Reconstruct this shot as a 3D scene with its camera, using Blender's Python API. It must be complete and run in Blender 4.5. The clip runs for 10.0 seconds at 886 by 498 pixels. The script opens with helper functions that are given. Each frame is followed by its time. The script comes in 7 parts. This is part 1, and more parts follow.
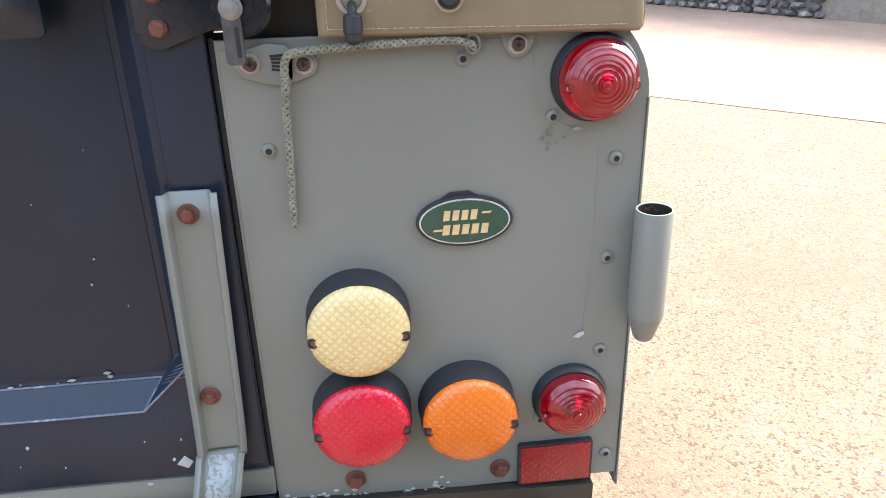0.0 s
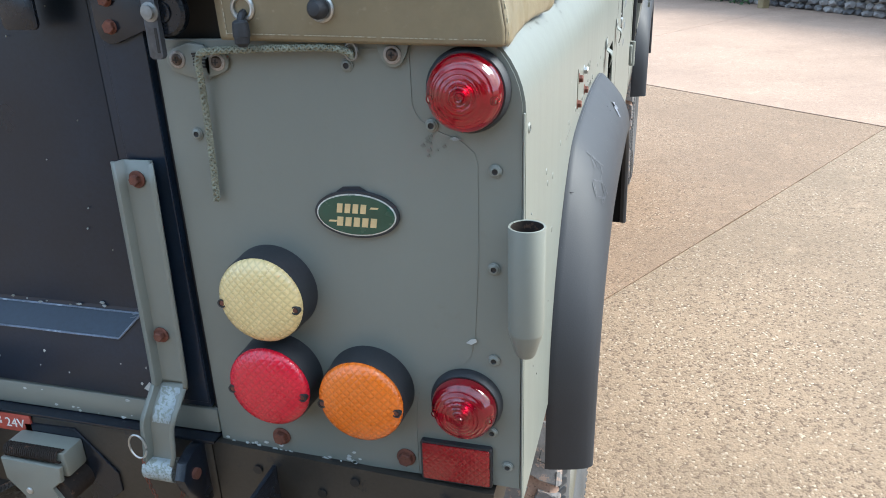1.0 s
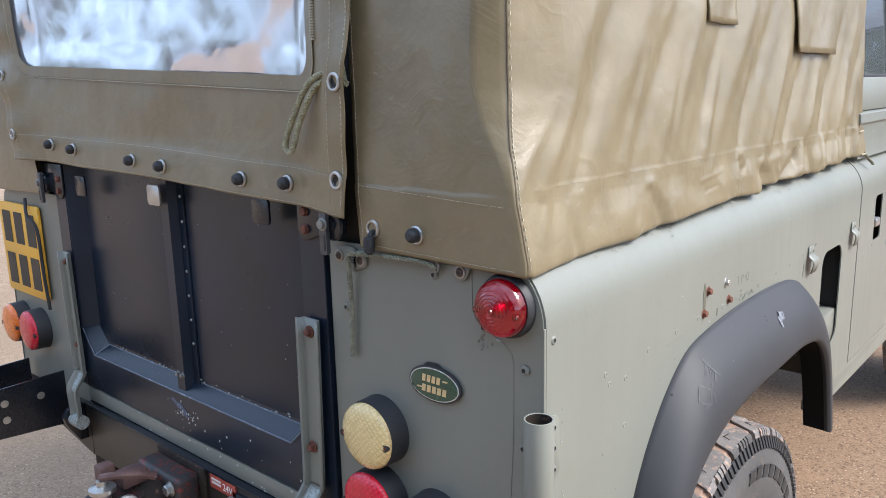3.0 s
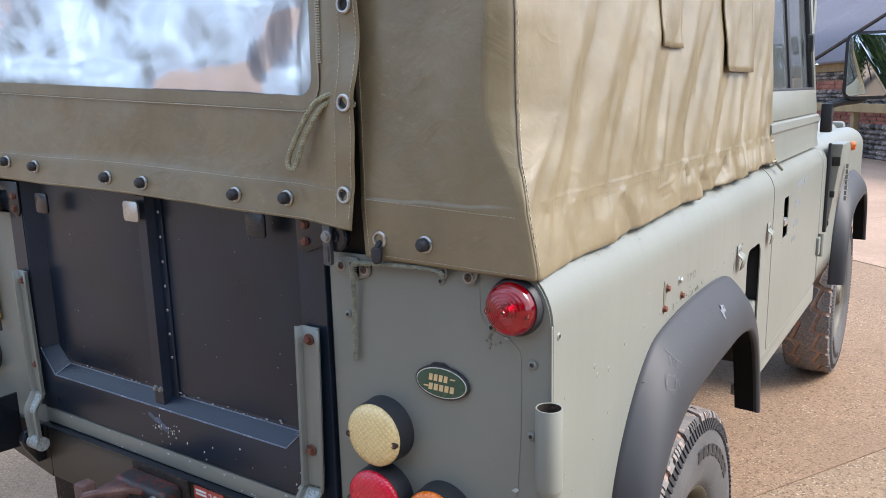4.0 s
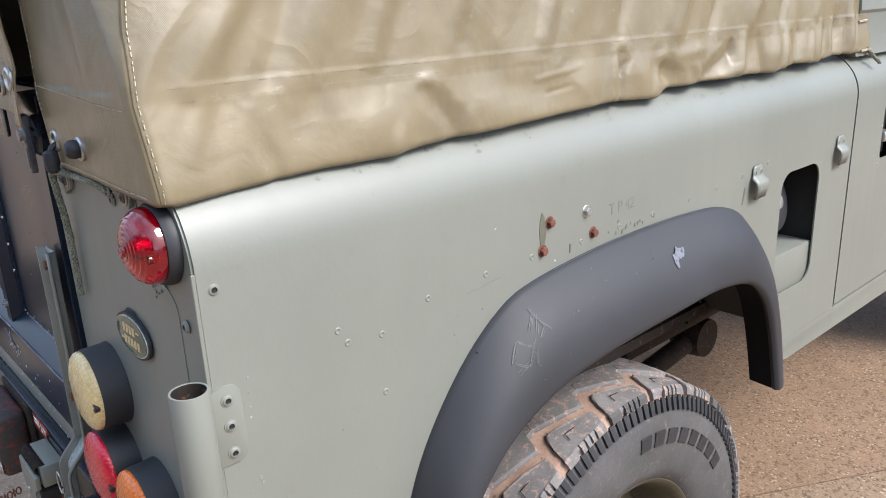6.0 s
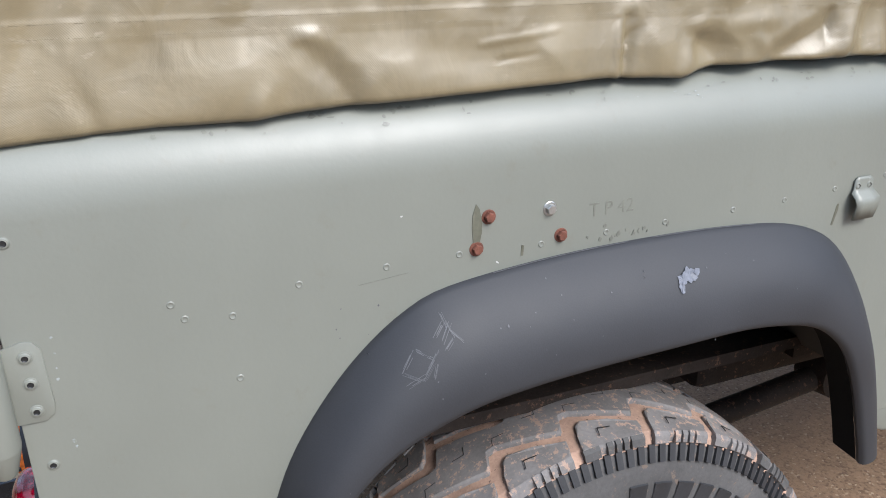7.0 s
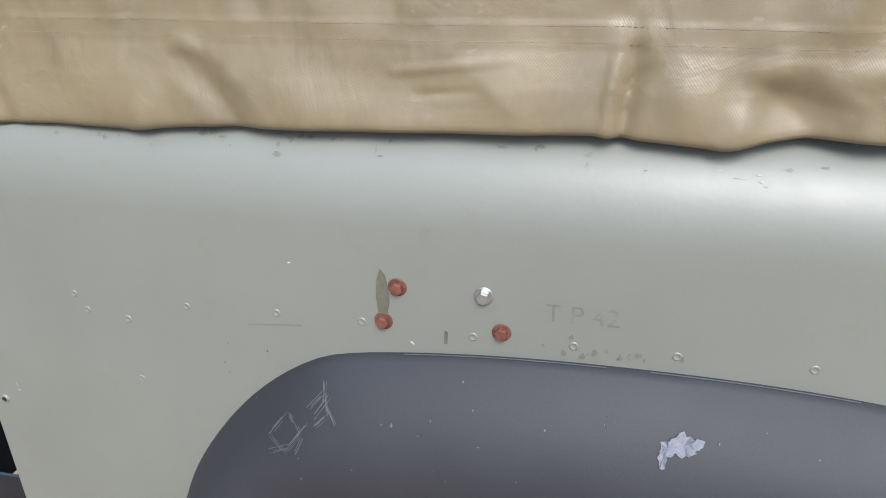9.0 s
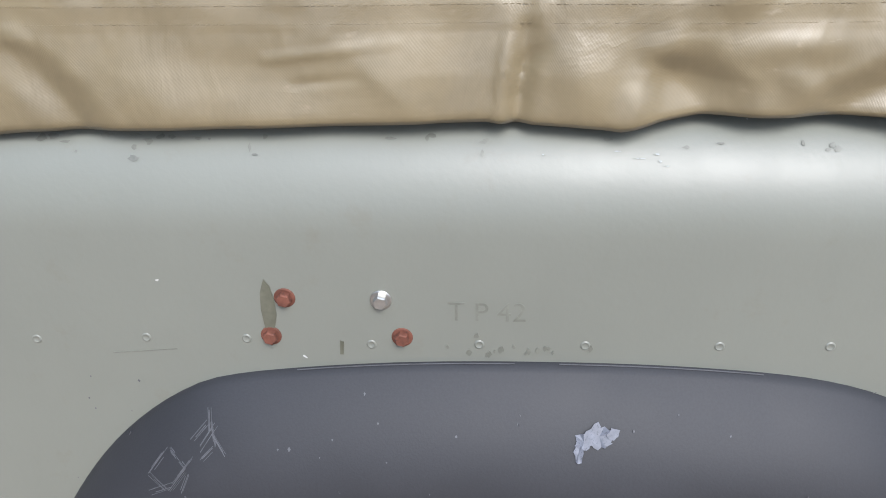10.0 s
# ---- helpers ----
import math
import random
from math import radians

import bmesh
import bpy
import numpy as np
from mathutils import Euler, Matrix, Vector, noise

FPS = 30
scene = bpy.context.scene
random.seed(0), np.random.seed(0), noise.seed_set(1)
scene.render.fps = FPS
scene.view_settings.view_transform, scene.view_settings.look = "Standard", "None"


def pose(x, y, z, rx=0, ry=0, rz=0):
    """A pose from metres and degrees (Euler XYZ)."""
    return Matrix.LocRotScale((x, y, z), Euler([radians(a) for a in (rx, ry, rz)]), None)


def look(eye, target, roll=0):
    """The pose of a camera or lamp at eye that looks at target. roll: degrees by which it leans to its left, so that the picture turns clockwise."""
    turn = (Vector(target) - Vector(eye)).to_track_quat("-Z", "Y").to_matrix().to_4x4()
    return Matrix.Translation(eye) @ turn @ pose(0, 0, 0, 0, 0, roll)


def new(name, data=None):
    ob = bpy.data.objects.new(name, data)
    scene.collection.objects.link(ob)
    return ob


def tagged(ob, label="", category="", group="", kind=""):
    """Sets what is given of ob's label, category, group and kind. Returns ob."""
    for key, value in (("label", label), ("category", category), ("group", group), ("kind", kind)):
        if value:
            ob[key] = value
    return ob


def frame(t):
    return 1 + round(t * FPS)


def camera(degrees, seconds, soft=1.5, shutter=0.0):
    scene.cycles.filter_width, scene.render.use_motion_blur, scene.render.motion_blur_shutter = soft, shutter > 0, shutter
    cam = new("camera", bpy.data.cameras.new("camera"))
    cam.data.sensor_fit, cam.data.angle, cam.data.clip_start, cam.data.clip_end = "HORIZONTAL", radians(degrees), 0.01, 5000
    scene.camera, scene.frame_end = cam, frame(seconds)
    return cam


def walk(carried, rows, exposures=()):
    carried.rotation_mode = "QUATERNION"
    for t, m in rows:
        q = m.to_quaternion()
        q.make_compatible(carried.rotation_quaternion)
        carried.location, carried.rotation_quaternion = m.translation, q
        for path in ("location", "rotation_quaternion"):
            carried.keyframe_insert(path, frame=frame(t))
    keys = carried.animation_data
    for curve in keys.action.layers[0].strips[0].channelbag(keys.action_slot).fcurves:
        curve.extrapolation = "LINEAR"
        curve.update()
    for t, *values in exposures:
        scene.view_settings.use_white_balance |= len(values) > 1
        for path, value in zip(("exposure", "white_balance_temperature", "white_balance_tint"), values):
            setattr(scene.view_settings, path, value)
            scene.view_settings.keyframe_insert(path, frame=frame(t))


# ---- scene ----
cam = camera(60.0, 10.0, 0.95)
PATH = [
    (0, (0.567, -0.673, 1.218), (0.756, 1.141, 0.396), -1.6),
    (0.2, (0.653, -0.655, 1.235), (0.771, 1.139, 0.359), -0.8),
    (0.5, (0.753, -0.653, 1.225), (0.642, 1.162, 0.393), -1.0),
    (0.8, (0.859, -0.677, 1.219), (0.502, 1.101, 0.376), -2.3),
    (1, (0.948, -0.695, 1.213), (0.437, 1.077, 0.439), -2.1),
    (1.2, (1.016, -0.687, 1.228), (0.411, 1.072, 0.493), -1.9),
    (1.5, (1.092, -0.604, 1.252), (0.382, 1.137, 0.567), -1.0),
    (1.7, (1.142, -0.561, 1.274), (0.356, 1.163, 0.631), -0.8),
    (2, (1.199, -0.523, 1.304), (0.22, 1.115, 0.703), -0.6),
    (2.2, (1.243, -0.537, 1.302), (0.129, 1.024, 0.733), -0.9),
    (2.5, (1.309, -0.571, 1.3), (0.023, 0.873, 0.79), -0.9),
    (2.7, (1.323, -0.63, 1.313), (0.007, 0.802, 0.852), -1.1),
    (3, (1.314, -0.725, 1.33), (0.018, 0.744, 0.925), -1.4),
    (3.2, (1.287, -0.798, 1.336), (0.055, 0.729, 0.947), -1.6),
    (4.3, (1.247, -0.877, 1.353), (0.166, 0.757, 0.955), -1.5),
    (4.5, (1.263, -0.827, 1.345), (0.169, 0.797, 0.936), -2.2),
    (5, (1.34, -0.651, 1.31), (0.122, 0.862, 0.837), -3.6),
    (5.2, (1.368, -0.607, 1.294), (0.1, 0.857, 0.794), -4.2),
    (5.5, (1.409, -0.495, 1.286), (0.079, 0.894, 0.738), -3.8),
    (5.7, (1.434, -0.395, 1.279), (0.08, 0.961, 0.707), -3.3),
    (6.8, (1.521, 0.063, 1.262), (-0.178, 0.85, 0.559), -1.0),
    (7, (1.551, 0.142, 1.257), (-0.191, 0.828, 0.553), -0.9),
    (7.2, (1.578, 0.229, 1.25), (-0.213, 0.803, 0.57), -1.3),
    (7.5, (1.478, 0.344, 1.287), (-0.241, 0.94, 0.456), 2.1),
    (7.7, (1.44, 0.439, 1.288), (-0.292, 0.967, 0.437), 2.8),
    (8, (1.389, 0.509, 1.286), (-0.366, 0.874, 0.399), 3.4),
    (8.2, (1.379, 0.572, 1.273), (-0.415, 0.708, 0.399), 2.2),
    (8.5, (1.382, 0.639, 1.281), (-0.422, 0.48, 0.434), 1.0),
    (8.8, (1.382, 0.675, 1.304), (-0.371, 0.277, 0.427), -0.9),
    (9, (1.384, 0.666, 1.307), (-0.363, 0.205, 0.448), -1.5),
    (9.2, (1.385, 0.651, 1.308), (-0.358, 0.163, 0.457), -2.0),
    (9.5, (1.378, 0.636, 1.298), (-0.393, 0.199, 0.476), -2.2),
    (9.7, (1.387, 0.627, 1.278), (-0.427, 0.292, 0.505), -1.7),
    (10, (1.342, 0.638, 1.295), (-0.444, 0.517, 0.402), -0.9),
]
walk(cam, [(t, look(eye, target, roll)) for t, eye, target, roll in PATH],
     [(0, 1.34, 6250, 13), (0.3, 0.98, 6150, 12), (0.6, 0.74, 6050, 10), (1.0, 0.70, 5650, 2), (1.5, 0.58, 5650, 2), (2.2, 0.48, 5800, 8), (3.0, 0.44, 5950, 11), (4.5, 0.50, 6000, 12), (5.5, 0.46, 6000, 12), (6.8, 0.10, 5800, 10), (8, 0.06, 5800, 11), (10, 0.04, 5800, 11)])

# ---- world and light ----
SUN_FROM = Vector((0.82, 0.30, 0.86)).normalized()
world = bpy.data.worlds.new("sky")
scene.world = world
world.use_nodes = True
wn, wl = world.node_tree.nodes, world.node_tree.links
sky = wn.new("ShaderNodeTexSky")
sky.sky_type, sky.sun_disc = "NISHITA", False
sky.sun_elevation = math.asin(SUN_FROM.z)
sky.sun_rotation = math.atan2(SUN_FROM.x, SUN_FROM.y)
sky.air_density, sky.dust_density, sky.ozone_density = 1.0, 6.0, 1.0
pale = wn.new("ShaderNodeHueSaturation")
pale.inputs["Saturation"].default_value = 0.95
wl.new(sky.outputs[0], pale.inputs["Color"])
# broken cloud over the whole sky
ctex = wn.new("ShaderNodeTexCoord")
cmap = wn.new("ShaderNodeMapping")
cmap.inputs["Scale"].default_value = (1.0, 1.0, 2.6)
cnoise = wn.new("ShaderNodeTexNoise")
cnoise.inputs["Scale"].default_value, cnoise.inputs["Detail"].default_value = 1.4, 3.0
cramp = wn.new("ShaderNodeMapRange")
cramp.inputs["From Min"].default_value, cramp.inputs["From Max"].default_value = 0.33, 0.72
cmix = wn.new("ShaderNodeMix")
cmix.data_type = "RGBA"
wl.new(ctex.outputs["Generated"], cmap.inputs["Vector"])
wl.new(cmap.outputs[0], cnoise.inputs["Vector"])
wl.new(cnoise.outputs["Fac"], cramp.inputs["Value"])
wl.new(cramp.outputs[0], cmix.inputs["Factor"])
wl.new(pale.outputs[0], cmix.inputs["A"])
cmix.inputs["B"].default_value = (9.0, 11.0, 14.0, 1)
wl.new(cmix.outputs["Result"], wn["Background"].inputs["Color"])
wn["Background"].inputs["Strength"].default_value = 0.165

sun = new("sun", bpy.data.lights.new("sun", "SUN"))
sun.data.energy, sun.data.angle, sun.data.color = 3.9, radians(26), (1.0, 0.92, 0.81)
sun.matrix_world = look(SUN_FROM * 30, (0, 0, 0))


# ---- materials ----
class Nodes:
    """A node material with one Principled shader and short ways to add texture nodes."""

    def __init__(self, name):
        self.m = bpy.data.materials.new(name)
        self.m.use_nodes = True
        self.n, self.l = self.m.node_tree.nodes, self.m.node_tree.links
        self.bsdf = self.n["Principled BSDF"]
        self.coord = self.n.new("ShaderNodeTexCoord").outputs["Object"]

    def put(self, **values):
        for key, value in values.items():
            socket = self.bsdf.inputs[key.replace("_", " ")]
            if isinstance(value, bpy.types.NodeSocket):
                self.l.new(value, socket)
            elif isinstance(value, tuple):
                socket.default_value = (*value, 1)
            else:
                socket.default_value = value
        return self

    def stretch(self, scale, rot=(0, 0, 0)):
        node = self.n.new("ShaderNodeMapping")
        node.inputs["Scale"].default_value, node.inputs["Rotation"].default_value = scale, rot
        self.l.new(self.coord, node.inputs["Vector"])
        return node.outputs[0]

    def noise(self, scale, detail=4.0, rough=0.55, vector=None, twist=0.0):
        node = self.n.new("ShaderNodeTexNoise")
        node.inputs["Scale"].default_value, node.inputs["Detail"].default_value = scale, detail
        node.inputs["Roughness"].default_value, node.inputs["Distortion"].default_value = rough, twist
        self.l.new(vector or self.coord, node.inputs["Vector"])
        return node.outputs["Fac"]

    def cells(self, scale, out="Distance", vector=None, feature="F1"):
        node = self.n.new("ShaderNodeTexVoronoi")
        node.feature = feature
        node.inputs["Scale"].default_value = scale
        self.l.new(vector or self.coord, node.inputs["Vector"])
        return node.outputs[out]

    def range(self, value, a, b, lo=0.0, hi=1.0):
        node = self.n.new("ShaderNodeMapRange")
        for key, v in (("From Min", a), ("From Max", b), ("To Min", lo), ("To Max", hi)):
            node.inputs[key].default_value = v
        self.l.new(value, node.inputs["Value"])
        return node.outputs[0]

    def mix(self, fac, a, b, blend="MIX"):
        node = self.n.new("ShaderNodeMix")
        node.data_type, node.blend_type = "RGBA", blend
        for key, v in (("Factor", fac), ("A", a), ("B", b)):
            if isinstance(v, bpy.types.NodeSocket):
                self.l.new(v, node.inputs[key])
            else:
                node.inputs[key].default_value = (*v, 1) if isinstance(v, tuple) else v
        return node.outputs["Result"]

    def maths(self, op, a, b=0.0, c=0.0):
        node = self.n.new("ShaderNodeMath")
        node.operation = op
        for i, v in enumerate((a, b, c)):
            if isinstance(v, bpy.types.NodeSocket):
                self.l.new(v, node.inputs[i])
            else:
                node.inputs[i].default_value = v
        return node.outputs[0]

    def axis(self, name):
        node = self.n.new("ShaderNodeSeparateXYZ")
        self.l.new(self.coord, node.inputs[0])
        return node.outputs[name]

    def random(self):
        return self.n.new("ShaderNodeObjectInfo").outputs["Random"]

    def island(self):
        return self.n.new("ShaderNodeNewGeometry").outputs["Random Per Island"]

    def bump(self, height, strength=0.3, distance=0.002):
        node = self.n.new("ShaderNodeBump")
        node.inputs["Strength"].default_value, node.inputs["Distance"].default_value = strength, distance
        self.l.new(height, node.inputs["Height"])
        self.l.new(node.outputs[0], self.bsdf.inputs["Normal"])
        return self


def shade(c, k):
    return tuple(min(1.0, v * k) for v in c)


def plain(name, colour, rough=0.5, metal=0.0, vary=0.18, scale=9.0, bump=0.12, fine=220.0, spots=None, amount=0.68, **more):
    """A worn surface: broad tone changes, fine grain, and spots of another colour."""
    k = Nodes(name)
    broad, grain = k.noise(scale, 5), k.noise(fine, 3)
    c = k.mix(k.range(broad, 0.3, 0.7), shade(colour, 1 - vary), shade(colour, 1 + vary))
    c = k.mix(k.range(grain, 0.35, 0.75, 0, 0.35), c, shade(colour, 1 - 2 * vary))
    if spots:
        mask = k.range(k.noise(scale * 6, 8, 0.7), amount, amount + 0.05)
        c = k.mix(mask, c, spots)
    k.put(Base_Color=c, Roughness=k.range(broad, 0.25, 0.75, rough - 0.07, rough + 0.09), Metallic=metal, **more)
    return k.bump(grain, bump, 0.001).m


def paint(name, colour, rough=0.42):
    """Brushed military paint: satin, faint streaks, small chips to bare metal."""
    k = Nodes(name)
    broad = k.noise(3.0, 5)
    streak = k.noise(1.0, 4, vector=k.stretch((40, 40, 3)))
    c = k.mix(k.range(broad, 0.3, 0.7), shade(colour, 0.93), shade(colour, 1.07))
    c = k.mix(k.range(streak, 0.45, 0.8, 0, 0.08), c, shade(colour, 0.85))
    dirt = k.range(k.noise(26, 6, 0.7), 0.60, 0.75, 0, 0.35)
    c = k.mix(dirt, c, (0.16, 0.145, 0.11))
    chips = k.range(k.noise(70, 2, 0.5), 0.785, 0.795)
    c = k.mix(chips, c, (0.5, 0.5, 0.48))
    k.put(Base_Color=c, Roughness=k.range(streak, 0.3, 0.7, rough - 0.015, rough + 0.02), Specular_IOR_Level=0.55)
    return k.bump(k.maths("ADD", k.noise(180, 2), k.maths("MULTIPLY", k.noise(6, 2), 4.0)), 0.10, 0.0012).m


def fabric(name, colour):
    """Coated canvas: a fine woven relief under a satin coat, scuffed and dusty."""
    k = Nodes(name)
    across = k.maths("ADD", k.axis("X"), k.axis("Y"))
    warp = k.maths("SINE", k.maths("MULTIPLY", across, 2900.0))
    weft = k.maths("SINE", k.maths("MULTIPLY", k.axis("Z"), 2900.0))
    weave = k.maths("MULTIPLY", warp, weft)
    broad = k.noise(5, 6, 0.6, twist=0.6)
    c = k.mix(k.range(broad, 0.3, 0.7), shade(colour, 0.90), shade(colour, 1.10))
    scuff = k.range(k.noise(38, 8, 0.75), 0.58, 0.74, 0, 0.18)
    c = k.mix(scuff, c, (0.33, 0.29, 0.21))
    stain = k.range(k.noise(14, 6, 0.65), 0.46, 0.66, 0, 0.36)
    c = k.mix(stain, c, shade(colour, 0.6))
    flakes = k.range(k.noise(75, 3, 0.6, k.stretch((1, 0.8, 1.6))), 0.64, 0.74, 0, 0.32)
    where = k.range(k.noise(4.5, 3, 0.5), 0.44, 0.58)
    c = k.mix(k.maths("MULTIPLY", flakes, where), c, (0.42, 0.37, 0.29))
    k.put(Base_Color=c, Roughness=k.range(broad, 0.3, 0.7, 0.30, 0.42), Specular_IOR_Level=0.65)
    crumple = k.maths("ABSOLUTE", k.maths("SUBTRACT", k.noise(13, 4, 0.55, twist=0.9), 0.5))
    height = k.maths("ADD", k.maths("MULTIPLY", weave, 0.06), k.maths("MULTIPLY", k.noise(22, 3), 1.4))
    height = k.maths("ADD", height, k.maths("MULTIPLY", crumple, -4.0))
    return k.bump(height, 0.42, 0.0012).m


def lens(name, colour, rings=False, centre=(0, 0, 0), through_light=0.35):
    """A lamp lens: tinted plastic with a moulded pattern."""
    k = Nodes(name)
    if rings:
        dx = k.maths("SUBTRACT", k.axis("X"), centre[0])
        dz = k.maths("SUBTRACT", k.axis("Z"), centre[2])
        r = k.maths("SQRT", k.maths("ADD", k.maths("MULTIPLY", dx, dx), k.maths("MULTIPLY", dz, dz)))
        height = k.maths("SINE", k.maths("MULTIPLY", r, 1150.0))
        force, dist = 0.12, 0.0006
    else:
        a = k.maths("ABSOLUTE", k.maths("SINE", k.maths("MULTIPLY", k.maths("ADD", k.axis("X"), k.axis("Z")), 345.0)))
        b = k.maths("ABSOLUTE", k.maths("SINE", k.maths("MULTIPLY", k.maths("SUBTRACT", k.axis("X"), k.axis("Z")), 345.0)))
        height = k.maths("MINIMUM", a, b)
        force, dist = 0.30, 0.0018
    tone = k.range(height, -1 if rings else 0, 1 if rings else 0.8, 0.90 if rings else 0.84, 1.05)
    c = k.mix(1.0, colour, tone, "MULTIPLY")
    c = k.mix(k.range(k.noise(60, 6, 0.7), 0.62, 0.85, 0, 0.12), c, shade(colour, 0.6))
    k.put(Base_Color=c, Roughness=k.range(k.noise(40, 4), 0.3, 0.7, 0.03 if rings else 0.2, 0.06 if rings else 0.34), Transmission_Weight=through_light, IOR=1.4 if rings else 1.5,
          Coat_Weight=0.6 if rings else 0.35, Coat_IOR=1.6 if rings else 1.5, Coat_Roughness=0.04, Subsurface_Weight=0.0)
    return k.bump(height, force, dist).m


GREEN = (0.183, 0.190, 0.163)
M_PAINT = paint("satin_green_paint", GREEN, 0.41)
M_BLACK = plain("black_gloss_paint", (0.010, 0.013, 0.019), 0.22, vary=0.3, scale=5, bump=0.06, spots=(0.07, 0.06, 0.05), amount=0.70, Specular_IOR_Level=0.45)
M_DUSTY = plain("dust_over_black_paint", (0.036, 0.031, 0.025), 0.42, vary=0.3, scale=7, bump=0.1, spots=(0.012, 0.013, 0.016), amount=0.60)
M_TAILGATE = plain("dusty_black_paint", (0.0095, 0.0175, 0.0320), 0.30, vary=0.35, scale=3.5, bump=0.06, spots=(0.16, 0.17, 0.18), amount=0.76, Specular_IOR_Level=0.45)
M_CANVAS = fabric("coated_canvas", (0.207, 0.168, 0.098))
M_PLASTIC = plain("grey_black_plastic", (0.027, 0.028, 0.032), 0.58, vary=0.18, scale=6, bump=0.12, fine=520, spots=(0.10, 0.10, 0.11), amount=0.72, Specular_IOR_Level=0.45)
M_RUBBER = plain("black_rubber", (0.022, 0.023, 0.026), 0.55, vary=0.2, scale=14, bump=0.2)
M_TYRE = plain("dusty_tyre_rubber", (0.078, 0.076, 0.075), 0.75, vary=0.30, scale=10, bump=0.35, spots=(0.13, 0.10, 0.08), amount=0.58)
M_TREAD = plain("dusty_tread_rubber", (0.175, 0.165, 0.160), 0.75, vary=0.25, scale=16, bump=0.4, spots=(0.33, 0.235, 0.185), amount=0.54)
M_MUD = plain("dried_red_mud", (0.38, 0.250, 0.185), 0.9, vary=0.30, scale=22, bump=0.5, spots=(0.12, 0.08, 0.06), amount=0.60)
M_RUST = plain("rusted_steel", (0.17, 0.065, 0.042), 0.72, 0.3, vary=0.35, scale=60, bump=0.4, spots=(0.06, 0.03, 0.025), amount=0.6)
M_ZINC = plain("dull_zinc", (0.26, 0.26, 0.25), 0.45, 0.6, vary=0.25, scale=60, bump=0.3)
M_STEEL = plain("bare_steel", (0.50, 0.50, 0.48), 0.34, 0.85, vary=0.2, scale=40, bump=0.2)
M_WORN = plain("worn_primer", (0.31, 0.34, 0.34), 0.45, 0.0, vary=0.2, scale=30, spots=(0.19, 0.205, 0.17), amount=0.50)
M_SCUFF = plain("pale_scuff", (0.145, 0.155, 0.185), 0.55, vary=0.25, scale=90, spots=(0.07, 0.075, 0.09), amount=0.56)
M_HAZE = plain("blue_grey_rub", (0.085, 0.105, 0.155), 0.5, vary=0.35, scale=60, spots=(0.22, 0.25, 0.31), amount=0.60)
M_SCRATCH = plain("scratched_plastic", (0.088, 0.090, 0.098), 0.55, vary=0.25, scale=90)
M_WHITECHIP = plain("bare_white_chip", (0.46, 0.47, 0.45), 0.5, vary=0.1, scale=80)
M_SMEAR = plain("oily_smear", (0.115, 0.115, 0.085), 0.42, vary=0.2, scale=60)
M_ROPE = plain("olive_cord", (0.225, 0.225, 0.165), 0.85, vary=0.25, scale=90, bump=0.6)
M_ROPE_PALE = plain("pale_cord", (0.34, 0.33, 0.22), 0.85, vary=0.25, scale=90, bump=0.6)
M_THREAD = plain("sewing_thread", (0.42, 0.38, 0.28), 0.8, vary=0.2, scale=200)
# near-black for enclosed places: their lack of light is put into the colour
M_SHADE_IN = plain("shade_black_lining", (0.02, 0.019, 0.017), 0.8, vary=0.2, scale=8)
M_CHASSIS = plain("rusty_chassis_paint", (0.030, 0.023, 0.019), 0.75, vary=0.4, scale=14, bump=0.4, spots=(0.10, 0.055, 0.036), amount=0.58, Specular_IOR_Level=0.2)
M_RIM = plain("olive_wheel_paint", (0.090, 0.078, 0.050), 0.55, vary=0.35, scale=16, bump=0.2, spots=(0.25, 0.17, 0.11), amount=0.64)
M_REDPAINT = plain("worn_red_paint", (0.16, 0.026, 0.020), 0.5, vary=0.3, scale=14, bump=0.3, spots=(0.028, 0.026, 0.026), amount=0.42)
M_SIGNRED = plain("red_plate", (0.42, 0.075, 0.05), 0.5, vary=0.2, scale=70, spots=(0.5, 0.4, 0.36), amount=0.64)
M_SIGNWHITE = plain("white_lettering", (0.72, 0.70, 0.66), 0.6, vary=0.1, scale=60)
M_BADGE = plain("dark_green_enamel", (0.008, 0.060, 0.038), 0.22, vary=0.1, scale=60, bump=0.03, Coat_Weight=0.5)
M_GOLD = plain("cream_gold_print", (0.62, 0.46, 0.23), 0.35, vary=0.1, scale=120)
M_SILVERLINE = plain("silver_line", (0.60, 0.62, 0.58), 0.3, 0.3, vary=0.1, scale=90)
M_PLATE = plain("yellow_reflective_plate", (0.78, 0.42, 0.035), 0.4, vary=0.08, scale=30)
M_INK = plain("black_print", (0.012, 0.012, 0.012), 0.5, vary=0.1)
# matt black, darker than the flare plastic: shade under the arch as colour
M_SHADE_LINING = plain("shade_black_underside", (0.010, 0.010, 0.010), 0.9, vary=0.2, scale=20, Specular_IOR_Level=0.08)
M_MIRROR = plain("mirror_glass", (0.60, 0.64, 0.66), 0.02, 1.0, vary=0.01, bump=0.0)
M_AMBER = lens("amber_side_lens", (0.85, 0.20, 0.02))
M_LENS_CREAM = lens("cream_lens", (0.82, 0.63, 0.29), through_light=0.12)
M_LENS_RED = lens("matt_red_lens", (0.66, 0.010, 0.035), through_light=0.12)
M_LENS_ORANGE = lens("orange_lens", (0.86, 0.19, 0.012), through_light=0.12)
M_REFLECTOR = lens("red_reflector", (0.27, 0.006, 0.010), through_light=0.0)


